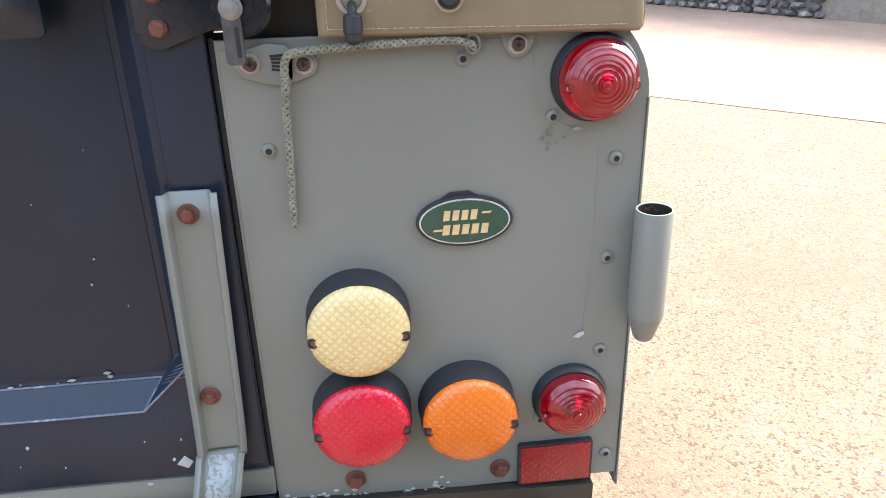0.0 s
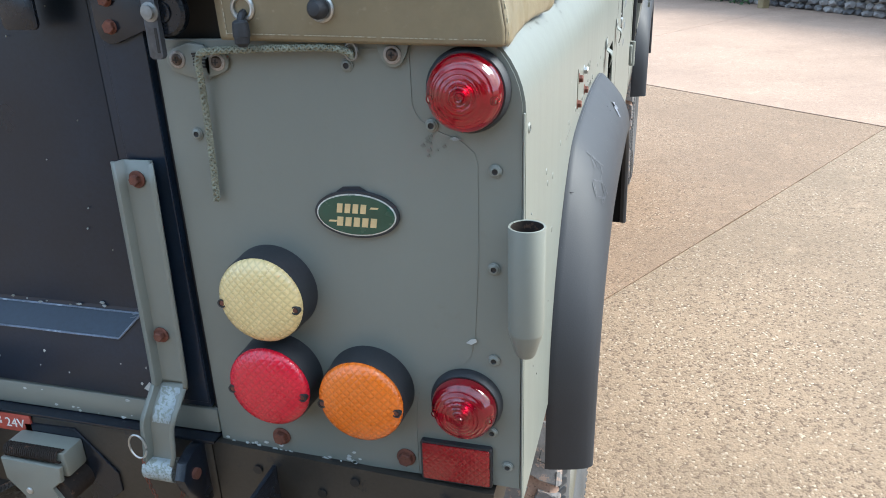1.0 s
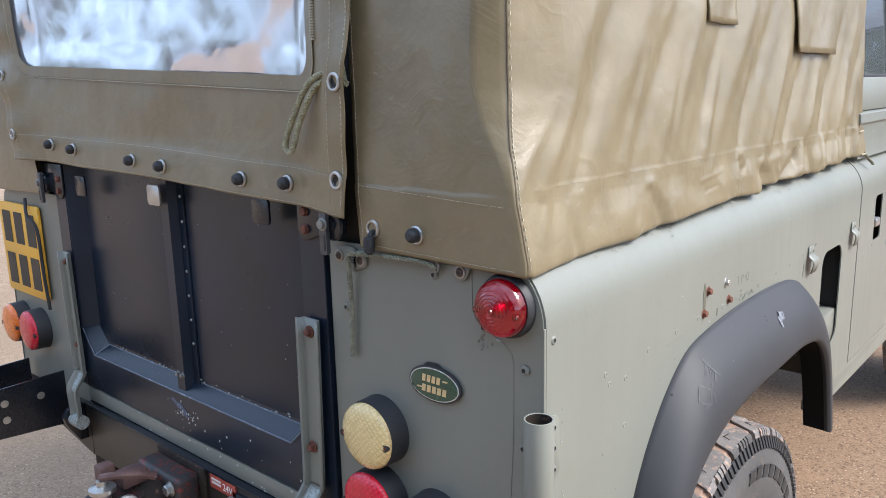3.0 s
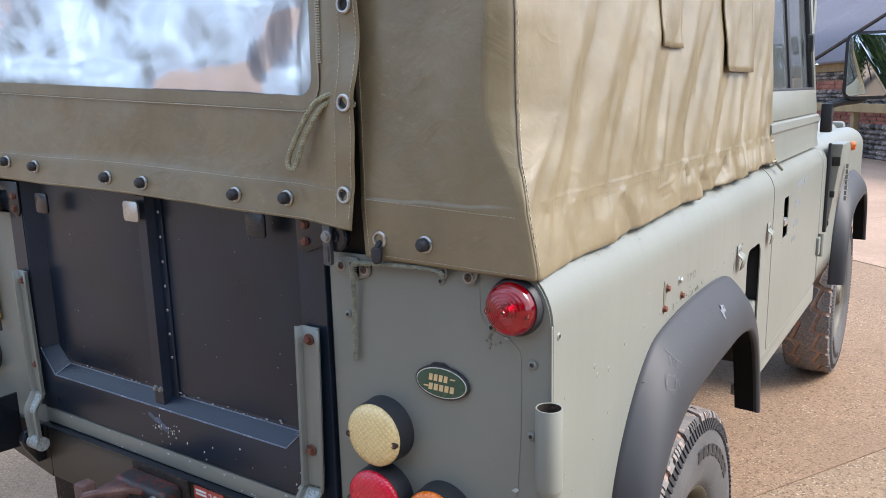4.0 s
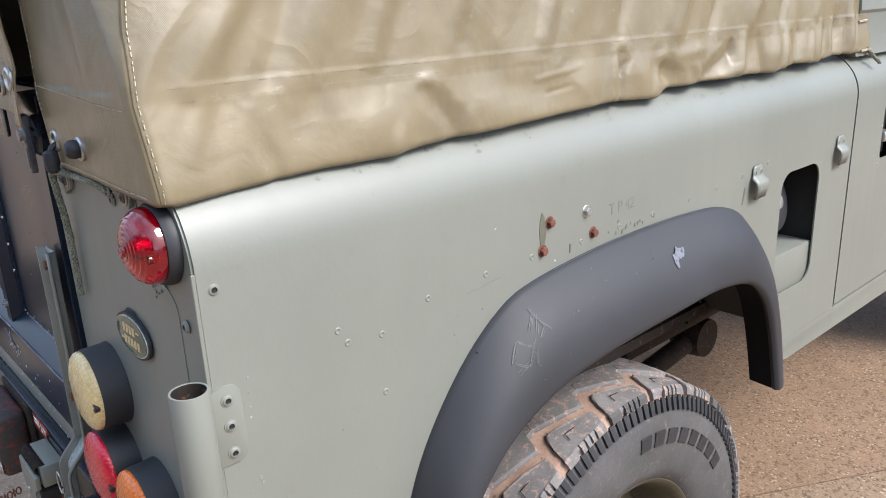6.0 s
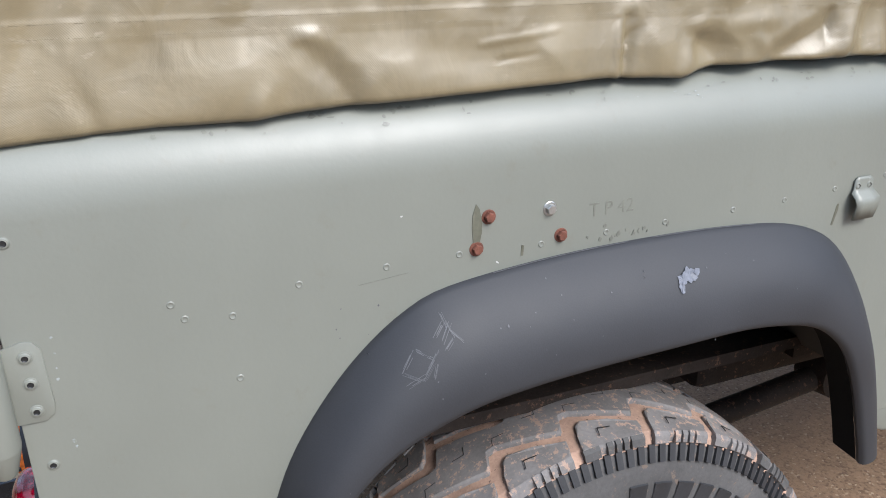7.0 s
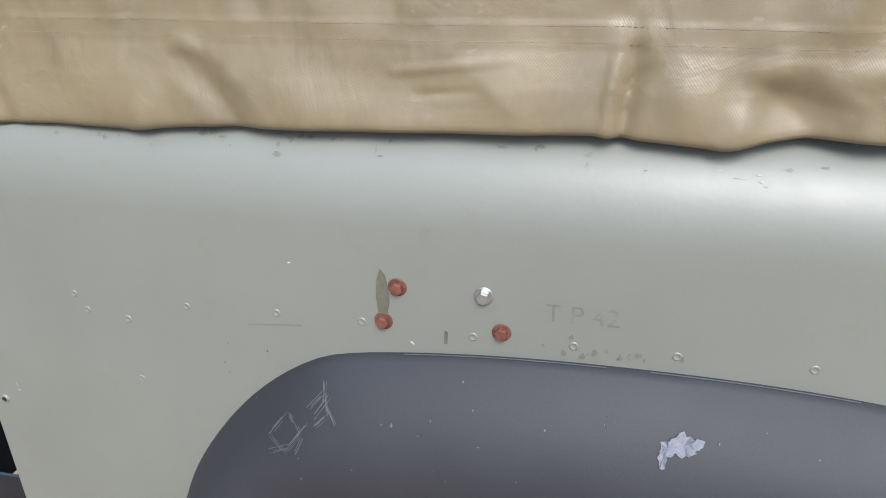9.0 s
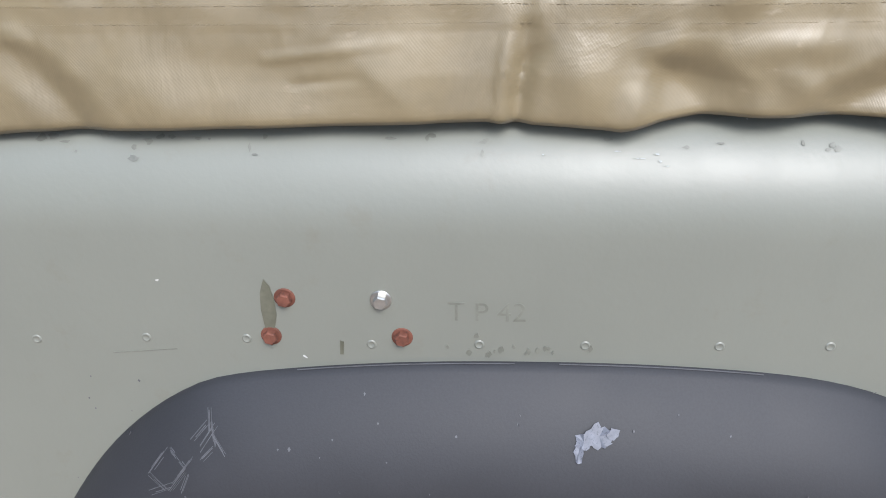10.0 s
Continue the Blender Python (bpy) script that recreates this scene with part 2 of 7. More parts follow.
def clear(name, tint, gloss_rough, wave):
    """Thin clear sheet: see-through with a mirror-like sheen."""
    k = Nodes(name)
    k.put(Base_Color=tint, Roughness=gloss_rough, Transmission_Weight=0.85 if gloss_rough < 0.05 else 0.5, IOR=1.45, Specular_IOR_Level=0.6,
          Coat_Weight=0.0 if gloss_rough < 0.05 else 0.45, Coat_IOR=1.6, Coat_Roughness=0.05)
    return k.bump(k.noise(wave, 3, 0.5, twist=0.8), 0.25, 0.01).m


M_GLASS = clear("window_glass", (0.36, 0.40, 0.42), 0.02, 1.0)
M_VINYL = clear("clear_vinyl", (0.36, 0.41, 0.50), 0.12, 7.0)


def pebbled(name, tones, size, joint):
    """Concrete with worn, exposed aggregate; tone differs from slab to slab."""
    k = Nodes(name)
    warp = k.stretch((1, 1, 1))
    stones = k.cells(1 / size, "Color", warp)
    edge = k.cells(1 / size, "Distance", warp)
    pick = k.n.new("ShaderNodeSeparateColor")
    k.l.new(stones, pick.inputs[0])
    c = k.mix(pick.outputs[0], tones[0], tones[1])
    c = k.mix(k.range(pick.outputs[1], 0.62, 0.72), c, tones[2])
    c = k.mix(k.range(pick.outputs[2], 0.91, 0.95), c, tones[3])
    c = k.mix(k.range(k.noise(55, 5, 0.6), 0.46, 0.60), c, joint)
    c = k.mix(k.range(k.noise(150, 4, 0.7), 0.53, 0.64, 0, 0.60), c, shade(joint, 0.45))
    patch = k.noise(0.9, 6, 0.6)
    c = k.mix(k.range(patch, 0.40, 0.62, 0, 0.55), c, shade(joint, 0.62))
    c = k.mix(k.range(k.noise(7, 6, 0.7), 0.55, 0.72, 0, 0.5), c, shade(joint, 1.25))
    c = k.mix(k.range(k.random(), 0, 1, 0, 0.22), c, shade(joint, 0.7))
    k.put(Base_Color=c, Roughness=0.85)
    return k.bump(k.maths("ADD", k.maths("MULTIPLY", edge, -0.7), k.noise(110, 5, 0.65)), 0.50, 0.005).m


M_AGGREGATE = pebbled("exposed_aggregate_concrete", ((0.235, 0.158, 0.097), (0.319, 0.226, 0.141), (0.128, 0.079, 0.047), (0.502, 0.402, 0.285)), 0.0068, (0.301, 0.207, 0.128))
M_AGGREGATE_OLD = pebbled("older_aggregate_concrete", ((0.232, 0.146, 0.085), (0.316, 0.208, 0.124), (0.13, 0.078, 0.045), (0.47, 0.363, 0.249)), 0.0068, (0.296, 0.191, 0.116))
M_SMOOTH = pebbled("pink_worn_concrete", ((0.360, 0.240, 0.165), (0.395, 0.266, 0.184), (0.315, 0.210, 0.145), (0.450, 0.330, 0.240)), 0.016, (0.390, 0.260, 0.179))
M_GRIT = pebbled("gritty_yard_ground", ((0.300, 0.198, 0.132), (0.370, 0.255, 0.172), (0.225, 0.150, 0.095), (0.450, 0.352, 0.262)), 0.02, (0.345, 0.238, 0.158))
M_JOINT = plain("dirt_in_joints", (0.19, 0.132, 0.090), 0.95, vary=0.3, scale=30, bump=0.5)


def varied(name, a, b, rough=0.8, island=True, bump=0.5, fine=60.0):
    k = Nodes(name)
    seed = k.island() if island else k.random()
    c = k.mix(seed, a, b)
    c = k.mix(k.range(k.noise(fine * 0.3, 5, 0.7), 0.4, 0.7, 0, 0.5), c, shade(a, 0.7))
    k.put(Base_Color=c, Roughness=rough)
    return k.bump(k.noise(fine, 5), bump, 0.004).m


M_FLINT = varied("flint_stones", (0.05, 0.048, 0.05), (0.34, 0.30, 0.27), 0.6)
M_BRICK = varied("old_red_brick", (0.20, 0.075, 0.055), (0.34, 0.14, 0.10), 0.9)
M_MORTAR = plain("lime_mortar", (0.26, 0.22, 0.175), 0.95, vary=0.25, scale=12, bump=0.6)
M_TIMBER = plain("weathered_timber", (0.27, 0.20, 0.10), 0.8, vary=0.25, scale=5, bump=0.4)
M_ROOF = varied("corrugated_sheet", (0.13, 0.12, 0.145), (0.20, 0.185, 0.20), 0.55, bump=0.2)
M_LEAF = varied("leaves", (0.025, 0.055, 0.014), (0.075, 0.13, 0.035), 0.6, bump=0.1)
M_BARK = plain("tree_bark", (0.09, 0.07, 0.05), 0.9, vary=0.3, scale=14, bump=0.7)
M_PIPING = plain("brown_piping", (0.115, 0.090, 0.052), 0.6, vary=0.2, scale=60)
M_EDGE = plain("rubbed_edge", (0.14, 0.165, 0.215), 0.3, 0.1, vary=0.5, scale=8, spots=(0.32, 0.36, 0.42), amount=0.58)
M_FAINT = plain("faint_stain", (0.160, 0.165, 0.138), 0.45, vary=0.25, scale=80)
M_SMUDGE = plain("dark_smudge", (0.158, 0.162, 0.138), 0.42, vary=0.25, scale=90)
M_BAG = plain("pale_plastic", (0.55, 0.56, 0.60), 0.35, vary=0.15, scale=40)
M_WASHER = plain("stained_washer", (0.33, 0.30, 0.27), 0.45, 0.4, vary=0.3, scale=120, spots=(0.16, 0.09, 0.06), amount=0.56)
M_SCREW = plain("dark_screw_head", (0.10, 0.075, 0.06), 0.4, 0.6, vary=0.3, scale=150)
M_HANDLE = plain("dull_red_brown_paint", (0.115, 0.062, 0.055), 0.55, vary=0.3, scale=40, bump=0.3, spots=(0.04, 0.03, 0.03), amount=0.58)
M_GREYSTEEL = plain("dark_grey_steel", (0.085, 0.09, 0.10), 0.4, 0.5, vary=0.3, scale=60, bump=0.2)


# ---- mesh helpers ----
ORIGIN = {}


def finish(ob, smooth, angle=35.0):
    if smooth:
        ob.data.polygons.foreach_set("use_smooth", [True] * len(ob.data.polygons))
        ob.data.set_sharp_from_angle(angle=radians(angle))
    return ob


def mesh_object(name, bm, material, smooth=True, angle=35.0):
    bmesh.ops.recalc_face_normals(bm, faces=bm.faces)
    data = bpy.data.meshes.new(name)
    bm.to_mesh(data)
    bm.free()
    for m in (material if isinstance(material, (list, tuple)) else [material]):
        data.materials.append(m)
    return finish(new(name, data), smooth, angle)


def under(ob, parent):
    """Make ob, built in world places, a child of parent."""
    ob.parent = parent
    ob.matrix_parent_inverse = Matrix.Translation(-ORIGIN.get(parent.name, Vector((0, 0, 0))))
    ORIGIN[ob.name] = Vector((0, 0, 0))
    return ob


def part(name, bm, material, parent, label="", smooth=True, angle=35.0):
    ob = under(mesh_object(name, bm, material, smooth, angle), parent)
    return tagged(ob, label) if label else ob


def thing(name, at, label, category, **more):
    ob = new(name)
    ob.location = at
    ORIGIN[ob.name] = Vector(at)
    return tagged(ob, label, category, **more)


def baked(ob):
    """Fold the modifiers of ob into its mesh."""
    bpy.context.view_layer.update()
    data = bpy.data.meshes.new_from_object(ob.evaluated_get(bpy.context.evaluated_depsgraph_get()))
    ob.modifiers.clear()
    ob.data = data
    return ob


def cut(ob, bm):
    """Take the solid bm out of ob."""
    tool = mesh_object("cutter", bm, M_JOINT, False)
    mod = ob.modifiers.new("cut", "BOOLEAN")
    mod.operation, mod.object, mod.solver = "DIFFERENCE", tool, "EXACT"
    baked(ob)
    bpy.data.objects.remove(tool)
    return ob


def thick(ob, metres, offset=-1.0):
    mod = ob.modifiers.new("thickness", "SOLIDIFY")
    mod.thickness, mod.offset = metres, offset
    return ob


def box(bm, lo, hi, bevel=0.0, seg=2, m=None):
    """A box between two corners, edges rounded by bevel."""
    c = [(a + b) / 2 for a, b in zip(lo, hi)]
    s = [abs(b - a) for a, b in zip(lo, hi)]
    mat = Matrix.Translation(c) @ Matrix.Diagonal((*s, 1))
    made = bmesh.ops.create_cube(bm, size=1.0, matrix=mat)["verts"]
    if bevel:
        edges = list({e for v in made for e in v.link_edges})
        out = bmesh.ops.bevel(bm, geom=edges, offset=bevel, segments=seg, profile=0.5, affect="EDGES")
        made = list({v for f in out["faces"] for v in f.verts} | {v for v in made if v.is_valid})
        grown = set(made)
        for v in made:
            for f in v.link_faces:
                grown.update(f.verts)
        made = list(grown)
    if m is not None:
        bmesh.ops.transform(bm, matrix=m, verts=made)
    return made


def ring_points(centre, u, v, r, n):
    return [centre + u * (r * math.cos(2 * math.pi * i / n)) + v * (r * math.sin(2 * math.pi * i / n)) for i in range(n)]


def lathe(bm, base, axis, profile, n=32, closed=True):
    """Turn a profile of (radius, distance along axis) about the axis."""
    base, axis = Vector(base), Vector(axis).normalized()
    u = axis.orthogonal().normalized()
    v = axis.cross(u)
    rows = []
    for r, h in profile:
        if r < 1e-6:
            rows.append([bm.verts.new(base + axis * h)])
        else:
            rows.append([bm.verts.new(p) for p in ring_points(base + axis * h, u, v, r, n)])
    for a, b in zip(rows, rows[1:]):
        for i in range(n):
            j = (i + 1) % n
            if len(a) == 1 and len(b) == 1:
                continue
            if len(a) == 1:
                bm.faces.new((a[0], b[j], b[i]))
            elif len(b) == 1:
                bm.faces.new((a[i], a[j], b[0]))
            else:
                bm.faces.new((a[i], a[j], b[j], b[i]))
    if closed:
        for row in (rows[0], rows[-1]):
            if len(row) > 1:
                bm.faces.new(row)


def rod(bm, a, b, r, r2=None, n=16):
    a, b = Vector(a), Vector(b)
    lathe(bm, a, b - a, [(r, 0), (r if r2 is None else r2, (b - a).length)], n)


def tube(bm, points, r, n=8, loop=False):
    """A round tube along points."""
    pts = [Vector(p) for p in points]
    rows, side = [], None
    for i, p in enumerate(pts):
        a = pts[i - 1] if i or loop else p
        b = pts[(i + 1) % len(pts)] if i + 1 < len(pts) or loop else p
        d = (b - a).normalized()
        if side is None:
            side = d.orthogonal().normalized()
        side = (side - d * side.dot(d)).normalized()
        rows.append([bm.verts.new(q) for q in ring_points(p, side, d.cross(side), r, n)])
    pairs = list(zip(rows, rows[1:])) + ([(rows[-1], rows[0])] if loop else [])
    for a, b in pairs:
        for i in range(n):
            bm.faces.new((a[i], a[(i + 1) % n], b[(i + 1) % n], b[i]))
    if not loop:
        bm.faces.new(rows[0])
        bm.faces.new(rows[-1])


def smooth_line(points, steps=8):
    """Points along a smooth curve through the given ones."""
    p = [Vector(q) for q in points]
    p = [2 * p[0] - p[1]] + p + [2 * p[-1] - p[-2]]
    out = []
    for a, b, c, d in zip(p, p[1:], p[2:], p[3:]):
        for i in range(steps):
            t = i / steps
            out.append(0.5 * ((2 * b) + (c - a) * t + (2 * a - 5 * b + 4 * c - d) * t * t + (3 * b - a - 3 * c + d) * t ** 3))
    return out + [p[-2]]


def cord(bm, points, r, turns=95.0, strands=4, steps=6):
    """A braided cord: strands wound both ways round a smooth line, over and under."""
    line = smooth_line(points, steps)
    fine = []
    for a, b in zip(line, line[1:]):
        k = max(1, int((b - a).length / 0.0016))
        fine += [a.lerp(b, i / k) for i in range(k)]
    fine.append(line[-1])
    tube(bm, fine[::3] + [fine[-1]], r * 0.62, 6)
    for hand in (1, -1):
        for s in range(strands):
            run, way, side = [], 0.0, None
            for i, p in enumerate(fine):
                d = (fine[min(i + 1, len(fine) - 1)] - fine[max(i - 1, 0)]).normalized()
                if side is None:
                    side = d.orthogonal().normalized()
                side = (side - d * side.dot(d)).normalized()
                if i:
                    way += (p - fine[i - 1]).length
                ang = hand * (way * turns * 3.0 + 2 * math.pi * s / strands)
                lift = 0.70 + 0.10 * hand * math.sin(way * turns * 3.0 * strands / 2 + s * math.pi)
                run.append(p + (side * math.cos(ang) + d.cross(side) * math.sin(ang)) * r * lift)
            tube(bm, run, r * 0.34, 4)


def sheet(bm, fn, us, vs):
    """A grid of faces through fn(u, v)."""
    rows = [[bm.verts.new(fn(u, v)) for v in vs] for u in us]
    for a, b in zip(rows, rows[1:]):
        for i in range(len(vs) - 1):
            bm.faces.new((a[i], b[i], b[i + 1], a[i + 1]))
    return rows


def span(a, b, n):
    return [a + (b - a) * i / n for i in range(n + 1)]


def prism(bm, outline, axis, lo, hi, bevel=0.0):
    """A flat outline (two coordinates a point) drawn out along an axis from lo to hi."""
    def place(p, d):
        q = list(p)
        q.insert("xyz".index(axis), d)
        return q
    a = [bm.verts.new(place(p, lo)) for p in outline]
    b = [bm.verts.new(place(p, hi)) for p in outline]
    n = len(outline)
    faces = [bm.faces.new(a), bm.faces.new(b)] + [bm.faces.new((a[i], a[(i + 1) % n], b[(i + 1) % n], b[i])) for i in range(n)]
    if bevel:
        edges = [e for f in faces[:2] for e in f.edges]
        bmesh.ops.bevel(bm, geom=edges, offset=bevel, segments=2, profile=0.5, affect="EDGES")


def rounded(x0, x1, z0, z1, r, n=6):
    """The outline of a rectangle with rounded corners."""
    out = []
    for cx, cz, start in ((x1 - r, z1 - r, 0), (x0 + r, z1 - r, 90), (x0 + r, z0 + r, 180), (x1 - r, z0 + r, 270)):
        for i in range(n + 1):
            a = radians(start + 90 * i / n)
            out.append((cx + r * math.cos(a), cz + r * math.sin(a)))
    return out


def interp(x, table):
    for (a, p), (b, q) in zip(table, table[1:]):
        if x <= b:
            return p + (q - p) * max(0.0, (x - a) / (b - a))
    return table[-1][1]


def words(name, text, size, m, material, parent, label="", depth=0.0003):
    """Lettering in the built-in font, as a mesh."""
    curve = bpy.data.curves.new(name, "FONT")
    curve.body, curve.size, curve.extrude = text, size, depth
    tmp = new(name, curve)
    bpy.context.view_layer.update()
    data = bpy.data.meshes.new_from_object(tmp.evaluated_get(bpy.context.evaluated_depsgraph_get()))
    bpy.data.objects.remove(tmp)
    data.transform(m)
    data.materials.append(material)
    ob = under(new(name, data), parent)
    return tagged(ob, label) if label else ob


def rough_noise(x, y, z=0.0):
    return noise.noise(Vector((x, y, z)))


# ---- ground ----
def build_ground():
    # the near slabs fall gently away from the far ones
    corner, along, up = Vector((2.30, 4.42)), Vector((0.765, -0.644)), Vector((0.512, 0.859))
    fall = 0.030

    def level(v):
        return fall * max(-14.5, min(0.0, v))
    bm = bmesh.new()
    sheet(bm, lambda u, v: (*(corner + along * u + up * v), level(v) - 0.02), [-900, -60, -20, 0, 20, 60, 900], [-900, -60, -14.5, -7, 0, 7, 20, 60, 900])
    ground = mesh_object("ground", bm, M_GRIT, False)
    tagged(ground, "gritty beige yard ground reaching the horizon", "ground", kind="structure")
    # slabs on two slanting sets of joints
    lines_u = [-14.0, -9.3, -4.6, 0.0, 4.6, 9.3]
    near_v = [-14.5, -9.6, -4.8, 0.0]
    far_v = [0.0, 6.2, 12.4]

    def slab(name, a0, a1, b0, b1, material):
        bm = bmesh.new()
        g = 0.0025
        pts = []
        for (p, q, r, s) in ((a0, b0, a1, b0), (a1, b0, a1, b1), (a1, b1, a0, b1), (a0, b1, a0, b0)):
            n = max(2, int(math.hypot(r - p, s - q) / 0.12))
            for i in range(n):
                u, v = p + (r - p) * i / n, q + (s - q) * i / n
                w = corner + along * u + up * v
                mid = corner + along * (a0 + a1) / 2 + up * (b0 + b1) / 2
                d = (mid - w).normalized() * (g + 0.004 * abs(rough_noise(u * 7, v * 7, 3)))
                pts.append((w.x + d.x, w.y + d.y))
        lift = 0.004 if material is M_SMOOTH else 0.0
        prism(bm, pts, "z", -0.06, lift, 0.004)
        for vert in bm.verts:
            vert.co.z += fall * min(0.0, (vert.co.xy - corner).dot(up))
        ob = under(mesh_object(name, bm, material, False), ground)
        return ob
    for u0, u1 in zip(lines_u, lines_u[1:]):
        for v0, v1 in zip(near_v, near_v[1:]):
            p = Vector((1.2, 4.3)) - corner
            older = u0 <= p.dot(along) < u1 and v0 <= p.dot(up) < v1
            slab("concrete_slab", u0, u1, v0, v1, M_AGGREGATE_OLD if older else M_AGGREGATE)
    far_u = [-13.0, -8.2, -3.35, 4.4, 9.3]
    for u0, u1 in zip(far_u, far_u[1:]):
        for v0, v1 in zip(far_v, far_v[1:]):
            slab("concrete_slab", u0, u1, v0, v1, M_SMOOTH)
    bm = bmesh.new()
    sheet(bm, lambda u, v: (*(corner + along * u + up * v), level(v) - 0.012), [-14, 0, 9.4], [-14.5, 0, 6.4])
    tagged(mesh_object("joint_dirt", bm, M_JOINT, False), "dark dirt filling the joints between slabs", "ground", kind="structure")


build_ground()

# ---- the yard's flint wall and shed ----
WALL_AT, WALL_ALONG, WALL_BACK = Vector((0.1, 15.1, 0)), Vector((0.556, -0.831, 0)), Vector((0.831, 0.556, 0))


def wall_point(s, z, d=0.0):
    """A place on the wall: s along it, z up, d behind its face."""
    return WALL_AT + WALL_ALONG * s + WALL_BACK * d + Vector((0, 0, z))


def wall_box(bm, s0, s1, z0, z1, d0, d1, bevel=0.0):
    m = Matrix.Translation(WALL_AT) @ Matrix((WALL_ALONG, WALL_BACK, Vector((0, 0, 1)))).transposed().to_4x4()
    box(bm, (s0, d0, z0), (s1, d1, z1), bevel, 1, m)


def build_wall():
    rnd = random.Random(4)
    bm = bmesh.new()
    wall_box(bm, -14, 16, -0.05, 1.62, 0.06, 0.45)
    wall = mesh_object("wall_north", bm, M_MORTAR, False)
    tagged(wall, "old flint rubble wall with bands of red brick", "wall", kind="structure")
    flints, bricks = bmesh.new(), bmesh.new()
    for band, (z0, z1) in enumerate(((0.0, 0.62), (0.92, 1.22), (1.46, 1.62))):
        z = z0
        while z < z1:
            h = rnd.uniform(0.07, 0.12)
            s = -9.0
            while s < 9.5:
                w = rnd.uniform(0.08, 0.20)
                m = Matrix.LocRotScale(wall_point(s + w / 2, z + h / 2, 0.05), Euler((rnd.uniform(-.2, .2), rnd.uniform(-.2, .2), rnd.uniform(-.6, .6))), (w * 0.55, w * 0.5, h * 0.56))
                bmesh.ops.create_icosphere(flints, subdivisions=1, radius=1, matrix=m)
                s += w
            z += h
    for z0, z1 in ((0.62, 0.92), (1.22, 1.46)):
        row, z = 0, z0
        while z < z1 - 0.02:
            s = -9.0 - 0.11 * (row % 2)
            while s < 9.5:
                w = 0.215 if rnd.random() > 0.2 else 0.105
                d = rnd.uniform(0.02, 0.045)
                wall_box(bricks, s, s + w - 0.012, z + 0.006, z + 0.069, d, 0.09)
                s += w
            z += 0.075
            row += 1
    for name, bmx, mat in (("flint_course", flints, M_FLINT), ("brick_course", bricks, M_BRICK)):
        ob = under(mesh_object(name, bmx, mat, False), wall)
        tagged(ob, kind="stuff")
    # rail fence before the wall
    fence = thing("rail_fence", wall_point(0, 0, -0.3), "weathered timber post and rail fence along the flint wall", "fence")
    for s in (-7.6, -5.2, -2.8, -0.45, 1.9, 4.3, 6.7):
        bm = bmesh.new()
        wall_box(bm, s - 0.06, s + 0.06, -0.02, 1.0, -0.30, -0.18, 0.012)
        part("post", bm, M_TIMBER, fence)
    bm = bmesh.new()
    wall_box(bm, -9, 9, 0.86, 1.02, -0.36, -0.305, 0.01)
    part("rail", bm, M_TIMBER, fence)
    # shed: beam on the wall and a corrugated roof that rises behind it
    shed = thing("open_shed", wall_point(0, 1.62, 0.2), "low shed with a timber eaves beam and grey corrugated roof", "shed")
    bm = bmesh.new()
    wall_box(bm, -12, 4, 1.62, 1.78, 0.0, 0.35, 0.01)
    part("eaves_beam", bm, M_TIMBER, shed)
    bm = bmesh.new()
    us = [-12 + 0.038 * i for i in range(int(16 / 0.038))]
    sheet(bm, lambda u, v: wall_point(u, 1.80 + 0.62 * v + 0.018 * math.sin(u * 2 * math.pi / 0.15), -0.25 + v), us, [0, 1.6, 3.2, 5.0])
    roof = thick(part("roof", bm, M_ROOF, shed, "grey corrugated roof sheets"), 0.004)
    bm = bmesh.new()
    for s in (-2.3, 0.9):
        tube(bm, [wall_point(s, 1.84 + 0.62 * v, -0.25 + v) for v in (0, 2.5, 5.0)], 0.035, 8)
    part("roof_seam", bm, M_CHASSIS, shed)
    bm = bmesh.new()
    wall_box(bm, -12, 4, 1.62, 4.9, 4.6, 4.75)
    part("back_wall", bm, M_MORTAR, shed)


build_wall()


def build_weeds():
    rnd = random.Random(8)
    bm = bmesh.new()
    for s0 in (3.1, 3.6, 2.8):
        for _ in range(60):
            s, z, d = s0 + rnd.gauss(0, 0.12), abs(rnd.gauss(0.12, 0.1)), -0.05 - rnd.random() * 0.12
            p, r = wall_point(s, z, d), rnd.uniform(0.02, 0.045)
            a = Vector((rnd.uniform(-1, 1), rnd.uniform(-1, 1), rnd.uniform(-.3, 1))).normalized()
            b = a.orthogonal().normalized()
            vs = [bm.verts.new(p + q) for q in (-a * r, b * r * 0.6, a * r, -b * r * 0.6)]
            bm.faces.new(vs)
    tagged(mesh_object("weeds", bm, M_LEAF, False), "small green weeds at the foot of the flint wall", "weeds", kind="stuff")


build_weeds()


